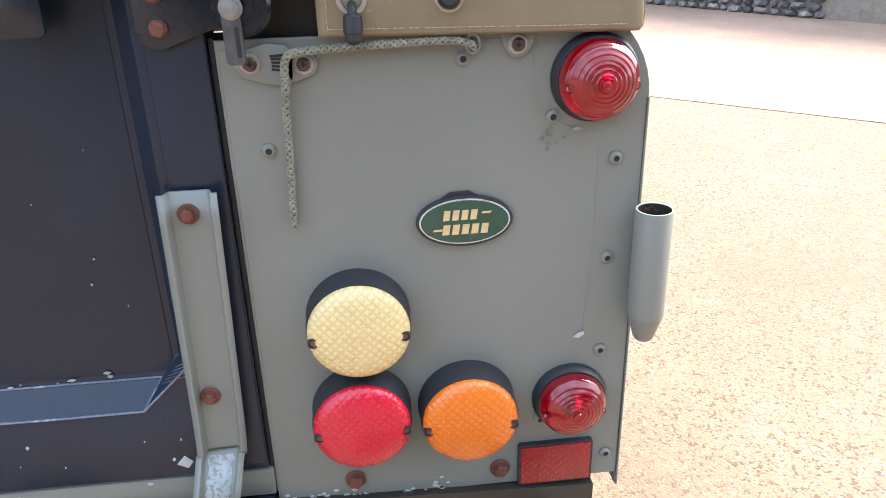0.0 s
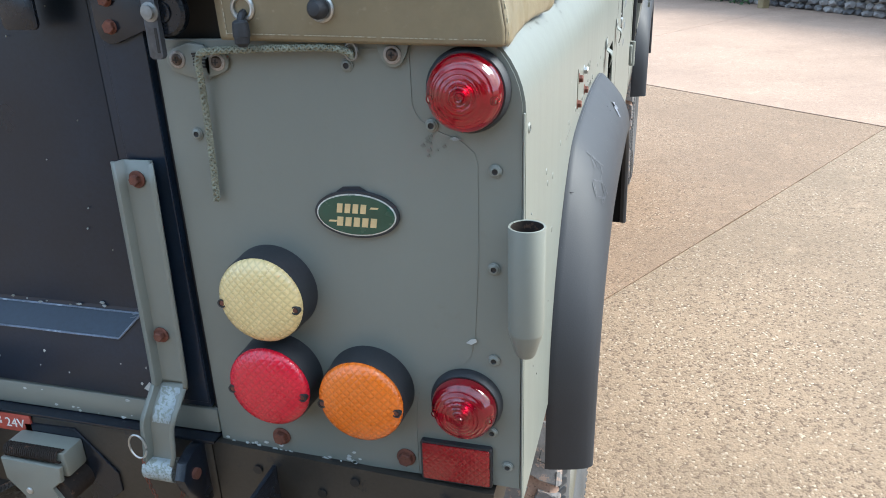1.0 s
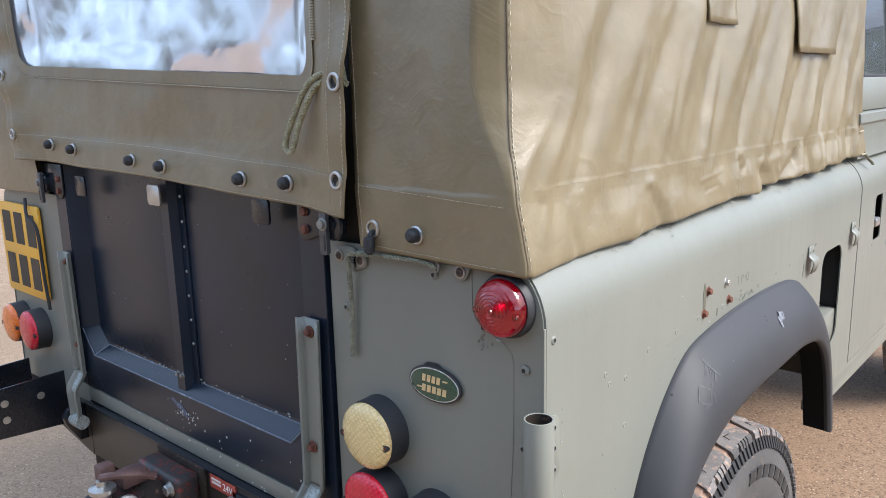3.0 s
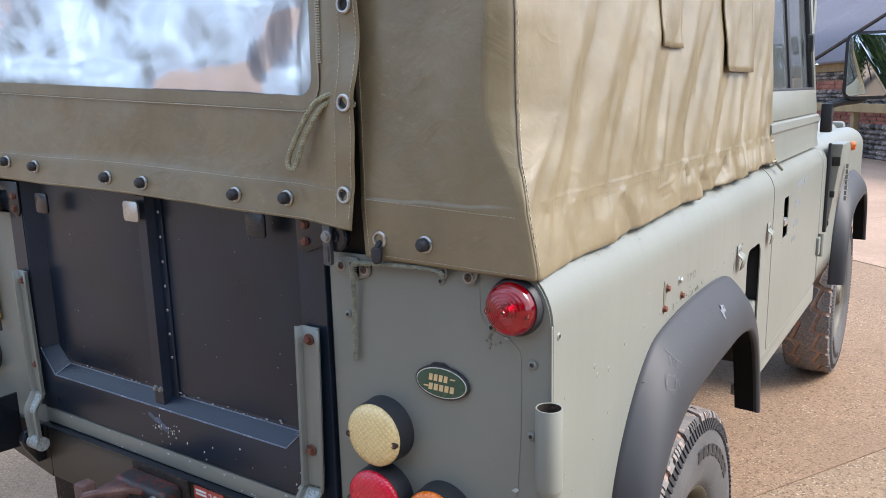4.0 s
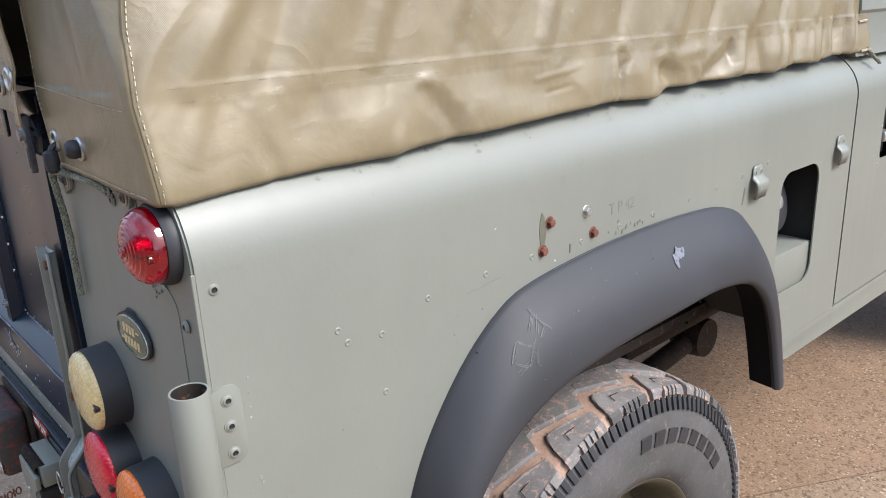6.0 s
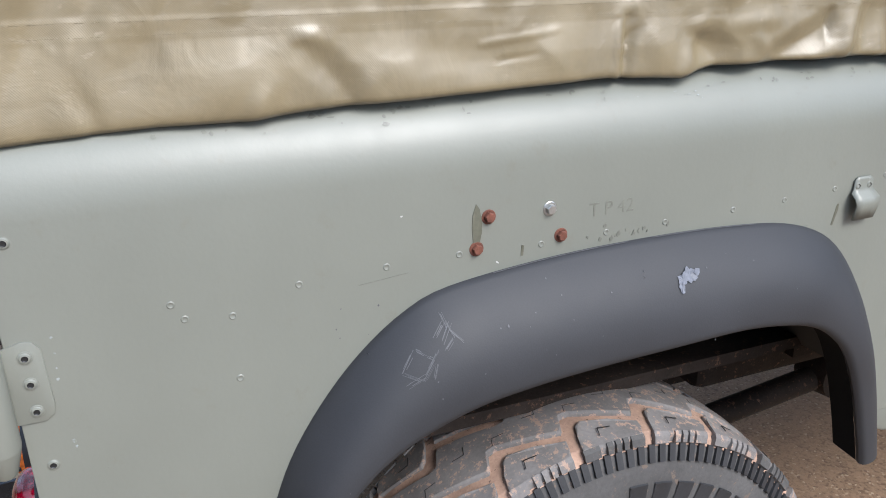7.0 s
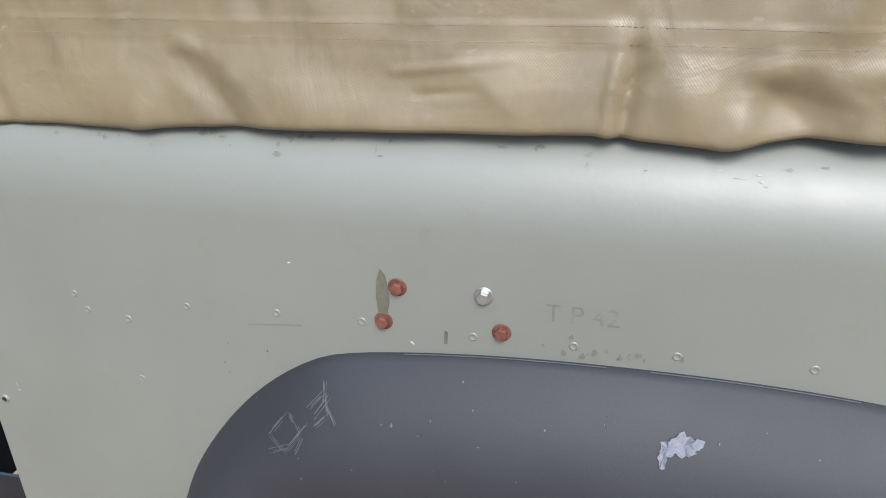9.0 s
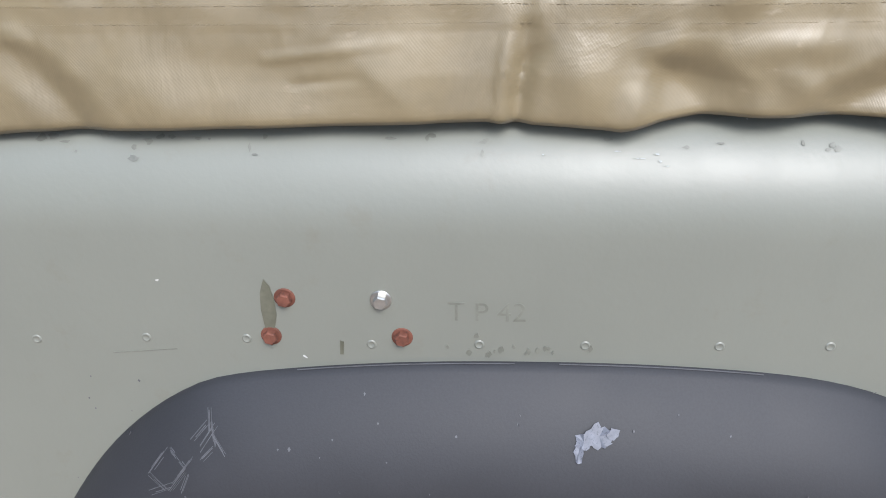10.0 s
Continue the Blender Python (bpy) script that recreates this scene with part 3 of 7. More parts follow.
def build_tree(at, height, seed):
    """A tapered trunk with limbs and a crown of many small leaf cards."""
    rnd = random.Random(seed)
    tree = thing("tree", at, "dark leafy tree standing across the yard", "tree", group="trees behind the yard")
    base = Vector(at)
    bm = bmesh.new()
    lathe(bm, base, (0, 0, 1), [(0.30, -0.02), (0.22, 0.5), (0.17, height * 0.35), (0.09, height * 0.75), (0.02, height * 0.95)], 10)
    tips = []
    for i in range(16):
        a, z = rnd.uniform(0, 6.28), height * rnd.uniform(0.08, 0.75)
        ln = height * rnd.uniform(0.16, 0.34)
        tip = base + Vector((math.cos(a) * ln, math.sin(a) * ln, z + ln * 0.55))
        tube(bm, smooth_line([base + Vector((0, 0, z)), base.lerp(tip, 0.5) + Vector((0, 0, z * 0.5 + ln * 0.1)), tip], 4), 0.05, 6)
        tips += [tip, base.lerp(tip, 0.6) + Vector((0, 0, z * 0.4 + ln * 0.3))]
    tips.append(base + Vector((0, 0, height * 0.95)))
    part("trunk", bm, M_BARK, tree)
    bm = bmesh.new()
    for tip in tips:
        for _ in range(190):
            p = tip + Vector((rnd.gauss(0, 1), rnd.gauss(0, 1), rnd.gauss(0, 0.8))) * height * 0.085
            r = rnd.uniform(0.08, 0.19)
            a = Vector((rnd.uniform(-1, 1), rnd.uniform(-1, 1), rnd.uniform(-1, 1))).normalized()
            b = a.orthogonal().normalized()
            bm.faces.new([bm.verts.new(p + q) for q in (-a * r, b * r * 0.6, a * r, -b * r * 0.6)])
    part("crown", bm, M_LEAF, tree, smooth=False)


for k, (tx, ty, th) in enumerate(((3.0, -10.0, 7.0), (0.2, -11.0, 7.4), (6.0, -10.0, 7.6), (-2.4, -15.0, 5.5), (9.0, -10.0, 7.6), (-7.0, -17.0, 5.5), (11.5, -7.5, 7.4))):
    build_tree((tx, ty, -0.45), th, 20 + k)

# ---- the vehicle ----
SIDE, GAP = 0.829, 1.446
truck = thing("off_road_truck", (0, 1.4, 0), "grey-green military off-road truck with tan canvas cover on concrete", "vehicle")

ROOT = [(0.200, 0.49), (0.204, 0.60), (0.213, 0.668), (0.238, 0.74), (0.276, 0.803), (0.325, 0.86), (0.381, 0.903), (0.436, 0.923), (0.563, 0.937), (0.70, 0.941),
        (0.82, 0.938), (0.909, 0.928), (0.975, 0.904), (1.024, 0.860), (1.062, 0.80), (1.102, 0.70), (1.138, 0.548)]
LIP = [(0.226, 0.49), (0.240, 0.60), (0.262, 0.68), (0.300, 0.735), (0.353, 0.776), (0.43, 0.805), (0.51, 0.817), (0.60, 0.823), (0.707, 0.826), (0.80, 0.828),
       (0.87, 0.821), (0.925, 0.808), (0.965, 0.784), (1.000, 0.745), (1.030, 0.68), (1.056, 0.60), (1.070, 0.548)]


def skin(zlow, top=82, n=9):
    """The section of a body side: upright to the shoulder, then a round turn inwards."""
    rows = [(SIDE, z) for z in span(zlow, 1.05, n)]
    return rows + [(SIDE - 0.09 * (1 - math.cos(radians(a))), 1.05 + 0.09 * math.sin(radians(a))) for a in span(8, top, 9)]


def arch(y):
    pts = [(p[0], p[1] - 0.03) for p in ROOT]
    return interp(y, pts)


def side_panel(s):
    bm = bmesh.new()
    ys = span(0.002, 0.235, 8) + span(0.2351, 1.078, 56) + span(1.0781, GAP, 12)
    rows = []
    for y in ys:
        low = arch(y) if 0.2351 <= y <= 1.078 else (0.60 if y < 0.5 else 0.583)
        rows.append([bm.verts.new((s * x, y, z)) for x, z in skin(low)])
    for a, b in zip(rows, rows[1:]):
        for i in range(len(a) - 1):
            bm.faces.new((a[i], b[i], b[i + 1], a[i + 1]))
    ob = thick(part("side_panel", bm, M_PAINT, truck, "grey-green painted alloy tub side with rounded shoulder"), 0.003, 1.0 if s < 0 else 1.0)
    baked(ob)
    if s > 0:
        tool = bmesh.new()
        prism(tool, rounded(1.138, 1.300, 0.695, 0.942, 0.035), "x", 0.78, 0.86)
        cut(ob, tool)
        finish(ob, True)
    return ob


for s in (1, -1):
    side_panel(s)
    # lapped corner strip and sill
    bm = bmesh.new()
    box(bm, (s * 0.8295, -0.002, 0.60), (s * 0.8315, 0.034, 1.052), 0.0006, 1)
    part("corner_strip", bm, M_PAINT, truck)
    bm = bmesh.new()
    prism(bm, [(1.145, 0.578), (1.145, 0.552), (1.19, 0.532), (1.25, 0.527), (2.40, 0.512), (2.40, 0.578)], "x", s * 0.806, s * 0.8265, 0.003)
    part("sill", bm, M_PAINT, truck)


def rear_outline(s, x0, z0, z1):
    pts = [(s * x0, z0), (s * 0.8285, z0)] + [(s * x, z) for x, z in skin(z0)[9:16] if z < z1]
    return pts + [(s * x0, pts[-1][1])]


def rear_panel(s):
    bm = bmesh.new()
    prism(bm, rear_outline(s, 0.449, 0.618, 1.13), "y", 0.0, 0.004, 0.0008)
    part("rear_panel", bm, M_PAINT, truck, "grey-green painted rear corner panel", angle=20)
    if s > 0:
        # lapped filler plate with its rounded edge
        edge = [(0.452, 0.622), (0.709, 0.622), (0.709, 0.690)] + [tuple(p.xy) for p in smooth_line([(0.711, 0.72, 0), (0.722, 0.750, 0), (0.752, 0.768, 0), (0.772, 0.782, 0), (0.780, 0.81, 0)], 5)]
        edge += [(0.785, 0.90), (0.786, 1.000)] + [tuple(p.xy) for p in smooth_line([(0.783, 1.012, 0), (0.768, 1.024, 0), (0.748, 1.032, 0), (0.729, 1.044, 0), (0.722, 1.058, 0)], 5)] + [(0.722, 1.11), (0.452, 1.11)]
        bm = bmesh.new()
        prism(bm, edge, "y", -0.0007, -0.0001, 0.0003)
        part("filler_plate", bm, M_PAINT, truck, angle=20)


rear_panel(1)
rear_panel(-1)


def hex_bolt(name, at, axis, r, h, material, parent, washer=1.5, label=""):
    bm = bmesh.new()
    at, axis = Vector(at), Vector(axis).normalized()
    lathe(bm, at, axis, [(r * washer, 0), (r * washer, h * 0.18), (r * washer * 0.9, h * 0.25)], 20)
    lathe(bm, at, axis, [(r, h * 0.2), (r, h * 0.85), (r * 0.85, h), (0, h)], 6)
    return part(name, bm, material, parent, label, angle=25)


def rivet(at, axis, r=0.0045, h=0.0022, parent=None, material=None):
    """A pop rivet: low dome with a dark hole."""
    bm = bmesh.new()
    lathe(bm, at, axis, [(r, 0), (r * 0.92, h * 0.6), (r * 0.55, h), (r * 0.35, h), (r * 0.3, h * 0.5), (0, h * 0.45)], 14, closed=False)
    return part("rivet", bm, material or M_PAINT, parent or truck)


def ribbed_washer(at, axis, parent=None):
    bm = bmesh.new()
    lathe(bm, at, axis, [(0.0068, 0), (0.0065, 0.0008), (0.0055, 0.001), (0.0045, 0.0022), (0.003, 0.0026), (0.0022, 0.0018), (0, 0.0016)], 16, closed=False)
    for f in bm.faces:
        f.material_index = 1 if (f.calc_center_median() - Vector(at)).length > 0.0 and max((v.co - Vector(at)).length for v in f.verts) < 0.0042 else 0
    return part("rivet", bm, [M_PAINT, M_INK], parent or truck)


BACK = (0, -1, 0)
OUT = (1, 0, 0)
for x, z in ((0.803, 0.995), (0.801, 0.892), (0.800, 0.785), (0.741, 1.038), (0.484, 1.021), (0.659, 1.094), (0.8145, 0.648), (0.797, 0.692), (0.738, 0.703)):
    ribbed_washer((x, -0.0015, z), BACK)
for y, z in ((0.017, 1.034), (0.017, 0.806)):
    ribbed_washer((0.8312, y, z), OUT)

# ---- lamps on the rear ----


def screw(at, axis, parent, r=0.0036, material=None):
    bm = bmesh.new()
    lathe(bm, at, axis, [(r, 0), (r, 0.001), (r * 0.8, 0.002), (0, 0.0024)], 12, closed=False)
    return part("screw", bm, material or M_STEEL, parent)


def big_lamp(x, z, material, colour):
    bm = bmesh.new()
    lathe(bm, (x, 0.0, z), BACK, [(0.0515, 0), (0.0515, 0.003), (0.0508, 0.006), (0.0503, 0.030), (0.0495, 0.033), (0.046, 0.033)], 48)
    lamp = part("round_lamp", bm, M_RUBBER, truck, "round rear lamp with %s ribbed lens in a black rubber body" % colour)
    bm = bmesh.new()
    lathe(bm, (x, 0.0, z), BACK, [(0.0485, 0.031), (0.0492, 0.034), (0.0484, 0.0375), (0.045, 0.041), (0.037, 0.0442), (0.026, 0.0462), (0.013, 0.0473), (0, 0.0475)], 48, closed=False)
    ob = part("lens", bm, material, lamp, "%s plastic lens with diamond pattern" % colour, angle=60)
    for k in (-1, 1):
        bm = bmesh.new()
        lathe(bm, (x + k * 0.0435, 0.0, z - 0.004), BACK, [(0.0052, 0.037), (0.0052, 0.0428), (0.0035, 0.0428), (0.0035, 0.040)], 12)
        part("screw_seat", bm, M_RUBBER, lamp)
        screw((x + k * 0.0435, -0.0405, z - 0.004), BACK, lamp, 0.0032, M_RUST)
    return lamp


def small_lamp(x, z, tint, colour):
    material = lens("%s_domed_lens" % colour, tint, True, (x, 0, z - 0.004), 0.92)
    bm = bmesh.new()
    lathe(bm, (x, 0.0, z), BACK, [(0.0405, 0), (0.0405, 0.004), (0.039, 0.009), (0.0375, 0.012), (0.034, 0.012)], 48)
    lamp = part("tail_lamp", bm, M_RUBBER, truck, "small round tail lamp with glossy %s domed lens" % colour)
    bm = bmesh.new()
    dome = [(0.0358, 0.010), (0.0362, 0.016)]
    for i in range(33):
        r = 0.0352 * (1 - i / 32)
        dome.append((r, 0.0175 + 0.021 * math.sqrt(max(0.0, 1 - (r / 0.0356) ** 2)) + (0.00055 if i % 4 < 2 else 0.0) + (0.0022 if r < 0.0045 else 0.0)))
    lathe(bm, (x, 0.0, z), BACK, dome, 48, closed=False)
    part("lens", bm, material, lamp, "glossy %s lens with moulded rings" % colour, angle=22)
    bm = bmesh.new()
    lathe(bm, (x, 0.0, z), BACK, [(0.0350, 0.0125), (0.030, 0.0130), (0.020, 0.014), (0.010, 0.0145), (0.008, 0.024), (0.004, 0.028), (0, 0.029)], 24, closed=False)
    part("bulb", bm, M_STEEL, lamp, "silver reflector and bulb")
    for k in (-1, 1):
        bm = bmesh.new()
        lathe(bm, (x + k * 0.0295, 0.0, z - 0.004), BACK, [(0.0044, 0.018), (0.0044, 0.0275), (0.0034, 0.0275), (0.0034, 0.024)], 12)
        part("screw_seat", bm, material, lamp)
        screw((x + k * 0.0295, -0.0255, z - 0.004), BACK, lamp, 0.0034)
    return lamp


big_lamp(0.551, 0.8480, M_LENS_CREAM, "cream")
big_lamp(0.547, 0.7385, M_LENS_RED, "red")
big_lamp(0.657, 0.7340, M_LENS_ORANGE, "orange")
small_lamp(0.778, 1.0725, (0.70, 0.0, 0.020), "red")
small_lamp(0.769, 0.7295, (0.64, 0.0, 0.028), "crimson")
big_lamp(-0.672, 0.770, M_LENS_RED, "red")
big_lamp(-0.782, 0.770, M_LENS_ORANGE, "orange")

# square reflector
bm = bmesh.new()
prism(bm, rounded(0.714, 0.7975, 0.6185, 0.672, 0.002), "y", -0.007, 0.0, 0.001)
refl = part("reflector", bm, M_RUBBER, truck, "red rectangular reflector with honeycomb face")
bm = bmesh.new()
prism(bm, rounded(0.7165, 0.795, 0.621, 0.6695, 0.0015), "y", -0.0085, -0.0071, 0.0005)
part("lens", bm, M_REFLECTOR, refl)

# oval badge, its lettering as plain bars
bm = bmesh.new()
oval = [(math.cos(2 * math.pi * i / 48), math.sin(2 * math.pi * i / 48)) for i in range(48)]
prism(bm, [(0.658 + 0.0465 * a, 0.943 + 0.0255 * b) for a, b in oval], "y", -0.006, -0.0018, 0.0012)
badge = part("oval_badge", bm, M_RUBBER, truck, "dark green oval badge with gold bars and a silver line")
bm = bmesh.new()
prism(bm, [(0.658 + 0.0435 * a, 0.943 + 0.0228 * b) for a, b in oval], "y", -0.0068, -0.0055, 0.0004)
part("silver_rim", bm, M_SILVERLINE, badge)
bm = bmesh.new()
prism(bm, [(0.658 + 0.0420 * a, 0.943 + 0.0214 * b) for a, b in oval], "y", -0.0073, -0.0060, 0.0003)
part("green_field", bm, M_BADGE, badge)


def slanted(bm, x0, x1, z0, z1, y0, y1, lean=0.0016):
    prism(bm, [(x0, z0), (x1, z0), (x1 + lean, z1), (x0 + lean, z1)], "y", y0, y1)


for row, z, x0, n, w in ((0, 0.9450, 0.637, 4, 0.0086), (1, 0.9305, 0.636, 5, 0.0092)):
    for i in range(n):
        bm = bmesh.new()
        slanted(bm, x0 + i * w, x0 + i * w + w - 0.0026, z, z + 0.0100, -0.0077, -0.0070)
        part("gold_bar", bm, M_GOLD, badge)
for x, z in ((0.6735, 0.9505), (0.6270, 0.9345)):
    bm = bmesh.new()
    slanted(bm, x, x + 0.0085, z, z + 0.002, -0.0077, -0.0070)
    part("gold_bar", bm, M_GOLD, badge)
bm = bmesh.new()
prism(bm, [(0.636, 0.966), (0.644, 0.9715), (0.662, 0.9725), (0.672, 0.967), (0.66, 0.964)], "y", -0.0022, -0.0019)
part("old_glue", bm, M_RUBBER, badge, "dark smear of old glue")

# socket tube on the corner, its plate screwed to the side
bm = bmesh.new()
lathe(bm, (0.8375, -0.022, 0.836), (0, 0, 1), [(0.0150, 0.0), (0.0178, 0.0), (0.0182, 0.003), (0.0182, 0.112), (0.0178, 0.113), (0.0160, 0.113), (0.0158, 0.1125)], 32, closed=False)
lathe(bm, (0.8375, -0.022, 0.808), (0, 0, 1), [(0.0, 0.0), (0.0085, 0.0), (0.0105, 0.003), (0.0178, 0.028), (0.0150, 0.0285)], 32, closed=False)
socket_tube = part("socket_tube", bm, M_PAINT, truck, "grey-green open steel tube on the rear corner")
bm = bmesh.new()
lathe(bm, (0.8375, -0.022, 0.836), (0, 0, 1), [(0.0158, 0.1125), (0.0155, 0.10), (0.0152, 0.01), (0.0, 0.01)], 32, closed=False)
part("tube_bore", bm, M_CHASSIS, socket_tube, "rusty inside of the tube")
bm = bmesh.new()
prism(bm, [(-0.026, 0.856), (0.020, 0.856), (0.028, 0.862), (0.030, 0.872), (0.028, 0.930), (0.022, 0.938), (0.012, 0.940), (-0.012, 0.932), (-0.026, 0.934)], "x", 0.8316, 0.8340, 0.0006)
part("tube_plate", bm, M_PAINT, socket_tube)
for z in (0.924, 0.897, 0.868):
    ribbed_washer((0.8340, 0.014, z), OUT, socket_tube)

for x, z in ((0.534, 0.645), (0.694, 0.641)):
    hex_bolt("rusty_bolt", (x, -0.001, z), BACK, 0.0085, 0.009, M_RUST, truck, 1.35, "rust-brown hexagon bolt")

# chips along the lower edge of the rear panel
rnd = random.Random(12)
for i in range(34):
    x, z = rnd.uniform(0.455, 0.64), 0.6195 + abs(rnd.gauss(0, 0.006))
    r = rnd.uniform(0.0012, 0.0042)
    bm = bmesh.new()
    prism(bm, [(x + r * math.cos(a) * rnd.uniform(.6, 1.4), z + 0.7 * r * math.sin(a) * rnd.uniform(.6, 1.3)) for a in (0, 0.9, 1.9, 2.9, 3.9, 5.1)], "y", -0.0024, -0.0017)
    part("paint_chip", bm, M_WHITECHIP, truck)


def flake(points, plane, at, h, material, name="paint_chip"):
    """A thin flake with the given outline, lying on a flat face."""
    bm = bmesh.new()
    prism(bm, points, plane, at, at + h)
    return part(name, bm, material, truck)


flake([(0.770, 0.8035), (0.776, 0.802), (0.782, 0.806), (0.781, 0.8095), (0.775, 0.808)], "y", -0.0026, 0.0006, M_WHITECHIP)
flake([(0.757, 1.0255), (0.764, 1.0235), (0.770, 1.0255), (0.764, 1.028)], "y", -0.0026, 0.0006, M_WORN)

# ---- tailgate ----
tailgate = part("tailgate", bmesh.new(), M_TAILGATE, truck, "black painted steel tailgate, dusty and scuffed")


def build_tailgate():
    bm = bmesh.new()
    outer = [(-0.487, 1.19), (-0.487, 0.674), (0.443, 0.674), (0.443, 1.19)]
    face = [(-0.432, 1.19), (-0.432, 0.815), (-0.385, 0.759), (0.330, 0.759), (0.385, 0.812), (0.385, 1.19)]
    deep = [(-0.405, 1.19), (-0.405, 0.820), (-0.366, 0.781), (0.346, 0.781), (0.366, 0.806), (0.366, 1.19)]
    yo, yi = -0.004, 0.024
    o = [bm.verts.new((x, yo, z)) for x, z in outer]
    ob_ = [bm.verts.new((x, 0.045, z)) for x, z in outer]
    f = [bm.verts.new((x, yo, z)) for x, z in face]
    d = [bm.verts.new((x, yi, z)) for x, z in deep]
    for q in ((o[0], o[1], f[1], f[0]), (o[1], f[2], f[1]), (o[1], o[2], f[3], f[2]), (o[2], f[4], f[3]), (o[2], o[3], f[5], f[4])):
        bm.faces.new(q)
    for i in range(5):
        bm.faces.new((f[i], f[i + 1], d[i + 1], d[i]))
    bm.faces.new(d)
    for i in range(3):
        bm.faces.new((o[i], ob_[i], ob_[i + 1], o[i + 1]))
    bm.faces.new(ob_)
    bm.faces.new((o[0], f[0], d[0], d[5], f[5], o[3], ob_[3], ob_[0]))
    edges = [e for e in bm.edges if all(abs(v.co.z - 1.19) > 1e-4 for v in e.verts)]
    bmesh.ops.bevel(bm, geom=edges, offset=0.0025, segments=2, profile=0.5, affect="EDGES")
    bmesh.ops.recalc_face_normals(bm, faces=bm.faces)
    bm.to_mesh(tailgate.data)
    bm.free()
    finish(tailgate, True, 20)
    # dished sheet between the rib and the frame
    for x0, x1 in ((-0.399, -0.056), (0.016, 0.359)):
        bm = bmesh.new()

        def dish(x, z, x0=x0, x1=x1):
            u, v = (x - x0) / (x1 - x0), (z - 0.788) / 0.402
            rise = (1 - (2 * u - 1) ** 4) * (1 - (2 * v - 1) ** 4)
            return (x, 0.0236 - 0.0045 * rise - 0.0012 * rough_noise(x * 5, z * 4, 31.0) * rise - 0.0002, z)
        sheet(bm, dish, span(x0, x1, 24), span(0.788, 1.19, 28))
        part("tailgate_skin", bm, M_TAILGATE, tailgate, angle=80)
    # centre rib: two flanges and a raised channel
    bm = bmesh.new()
    sec = [(-0.055, 0.0235), (-0.055, 0.020), (-0.040, 0.020), (-0.036, 0.002), (-0.009, 0.002), (-0.005, 0.020), (0.015, 0.020), (0.015, 0.0235)]
    prism(bm, sec, "z", 0.756, 1.18, 0.0012)
    part("centre_rib", bm, M_TAILGATE, tailgate, angle=20)
    for x, z in ((-0.030, 0.796), (-0.014, 0.796)):
        hex_bolt("rib_bolt", (x, 0.002, z), BACK, 0.0045, 0.006, M_ZINC, tailgate, 1.35)
    for i in range(7):
        for x in (-0.048, 0.005):
            rivet((x, 0.020, 0.86 + 0.048 * i), BACK, 0.003, 0.002, tailgate, M_STEEL)
    # small hooks under the flap
    for x, m in ((-0.034, M_STEEL), (0.300, M_BLACK), (-0.340, M_BLACK)):
        bm = bmesh.new()
        prism(bm, rounded(x - 0.022, x + 0.022, 1.132 if m is M_STEEL else 1.128, 1.17, 0.006), "y", -0.012, -0.008, 0.001)
        part("hook_plate", bm, m, tailgate)
    # latch plates at both upper corners
    for s in (1, -1):
        def at(x, s=s):
            return x if s > 0 else -x - 0.042
        bm = bmesh.new()
        out = [(at(x), z) for x, z in ((0.391, 1.19), (0.391, 1.130), (0.395, 1.119), (0.404, 1.1135), (0.416, 1.115), (0.445, 1.1275), (0.460, 1.131), (0.476, 1.131), (0.476, 1.19))]
        prism(bm, out, "y", -0.010, -0.0045, 0.001)
        latch = part("latch_plate", bm, M_BLACK, tailgate)
        for z in (1.131, 1.158):
            hex_bolt("latch_bolt", (at(0.409), -0.010, z), BACK, 0.0068, 0.0055, M_RUST, tailgate, 1.1)
        bm = bmesh.new()
        lathe(bm, (at(0.478), -0.009, 1.146), BACK, [(0.024, 0), (0.024, 0.008), (0.021, 0.011), (0.010, 0.011), (0.010, 0.013), (0, 0.013)], 28)
        part("latch_disc", bm, M_BLACK, tailgate)
        bm = bmesh.new()
        box(bm, (at(0.3935), -0.0056, 0.682), (at(0.4425), -0.0038, 1.13), 0.0006, 1)
        part("edge_plate", bm, M_TAILGATE, tailgate)
        bm = bmesh.new()
        box(bm, (at(0.4735) - 0.0018, -0.0286, 1.108), (at(0.4735) + 0.0018, -0.0275, 1.132), 0.0005, 1)
        part("lever_hole", bm, M_INK, tailgate)
        bm = bmesh.new()
        prism(bm, rounded(at(0.470) - 0.0075, at(0.470) + 0.0075, 1.102, 1.17, 0.003), "y", -0.028, -0.021, 0.0015)
        part("latch_lever", bm, M_GREYSTEEL, tailgate, "worn dark latch lever")
        bm = bmesh.new()
        lathe(bm, (at(0.471), -0.028, 1.147), BACK, [(0.0095, 0), (0.0095, 0.0015), (0.0065, 0.002), (0.0065, 0.006), (0, 0.0065)], 20)
        part("latch_pivot", bm, M_ZINC, tailgate)


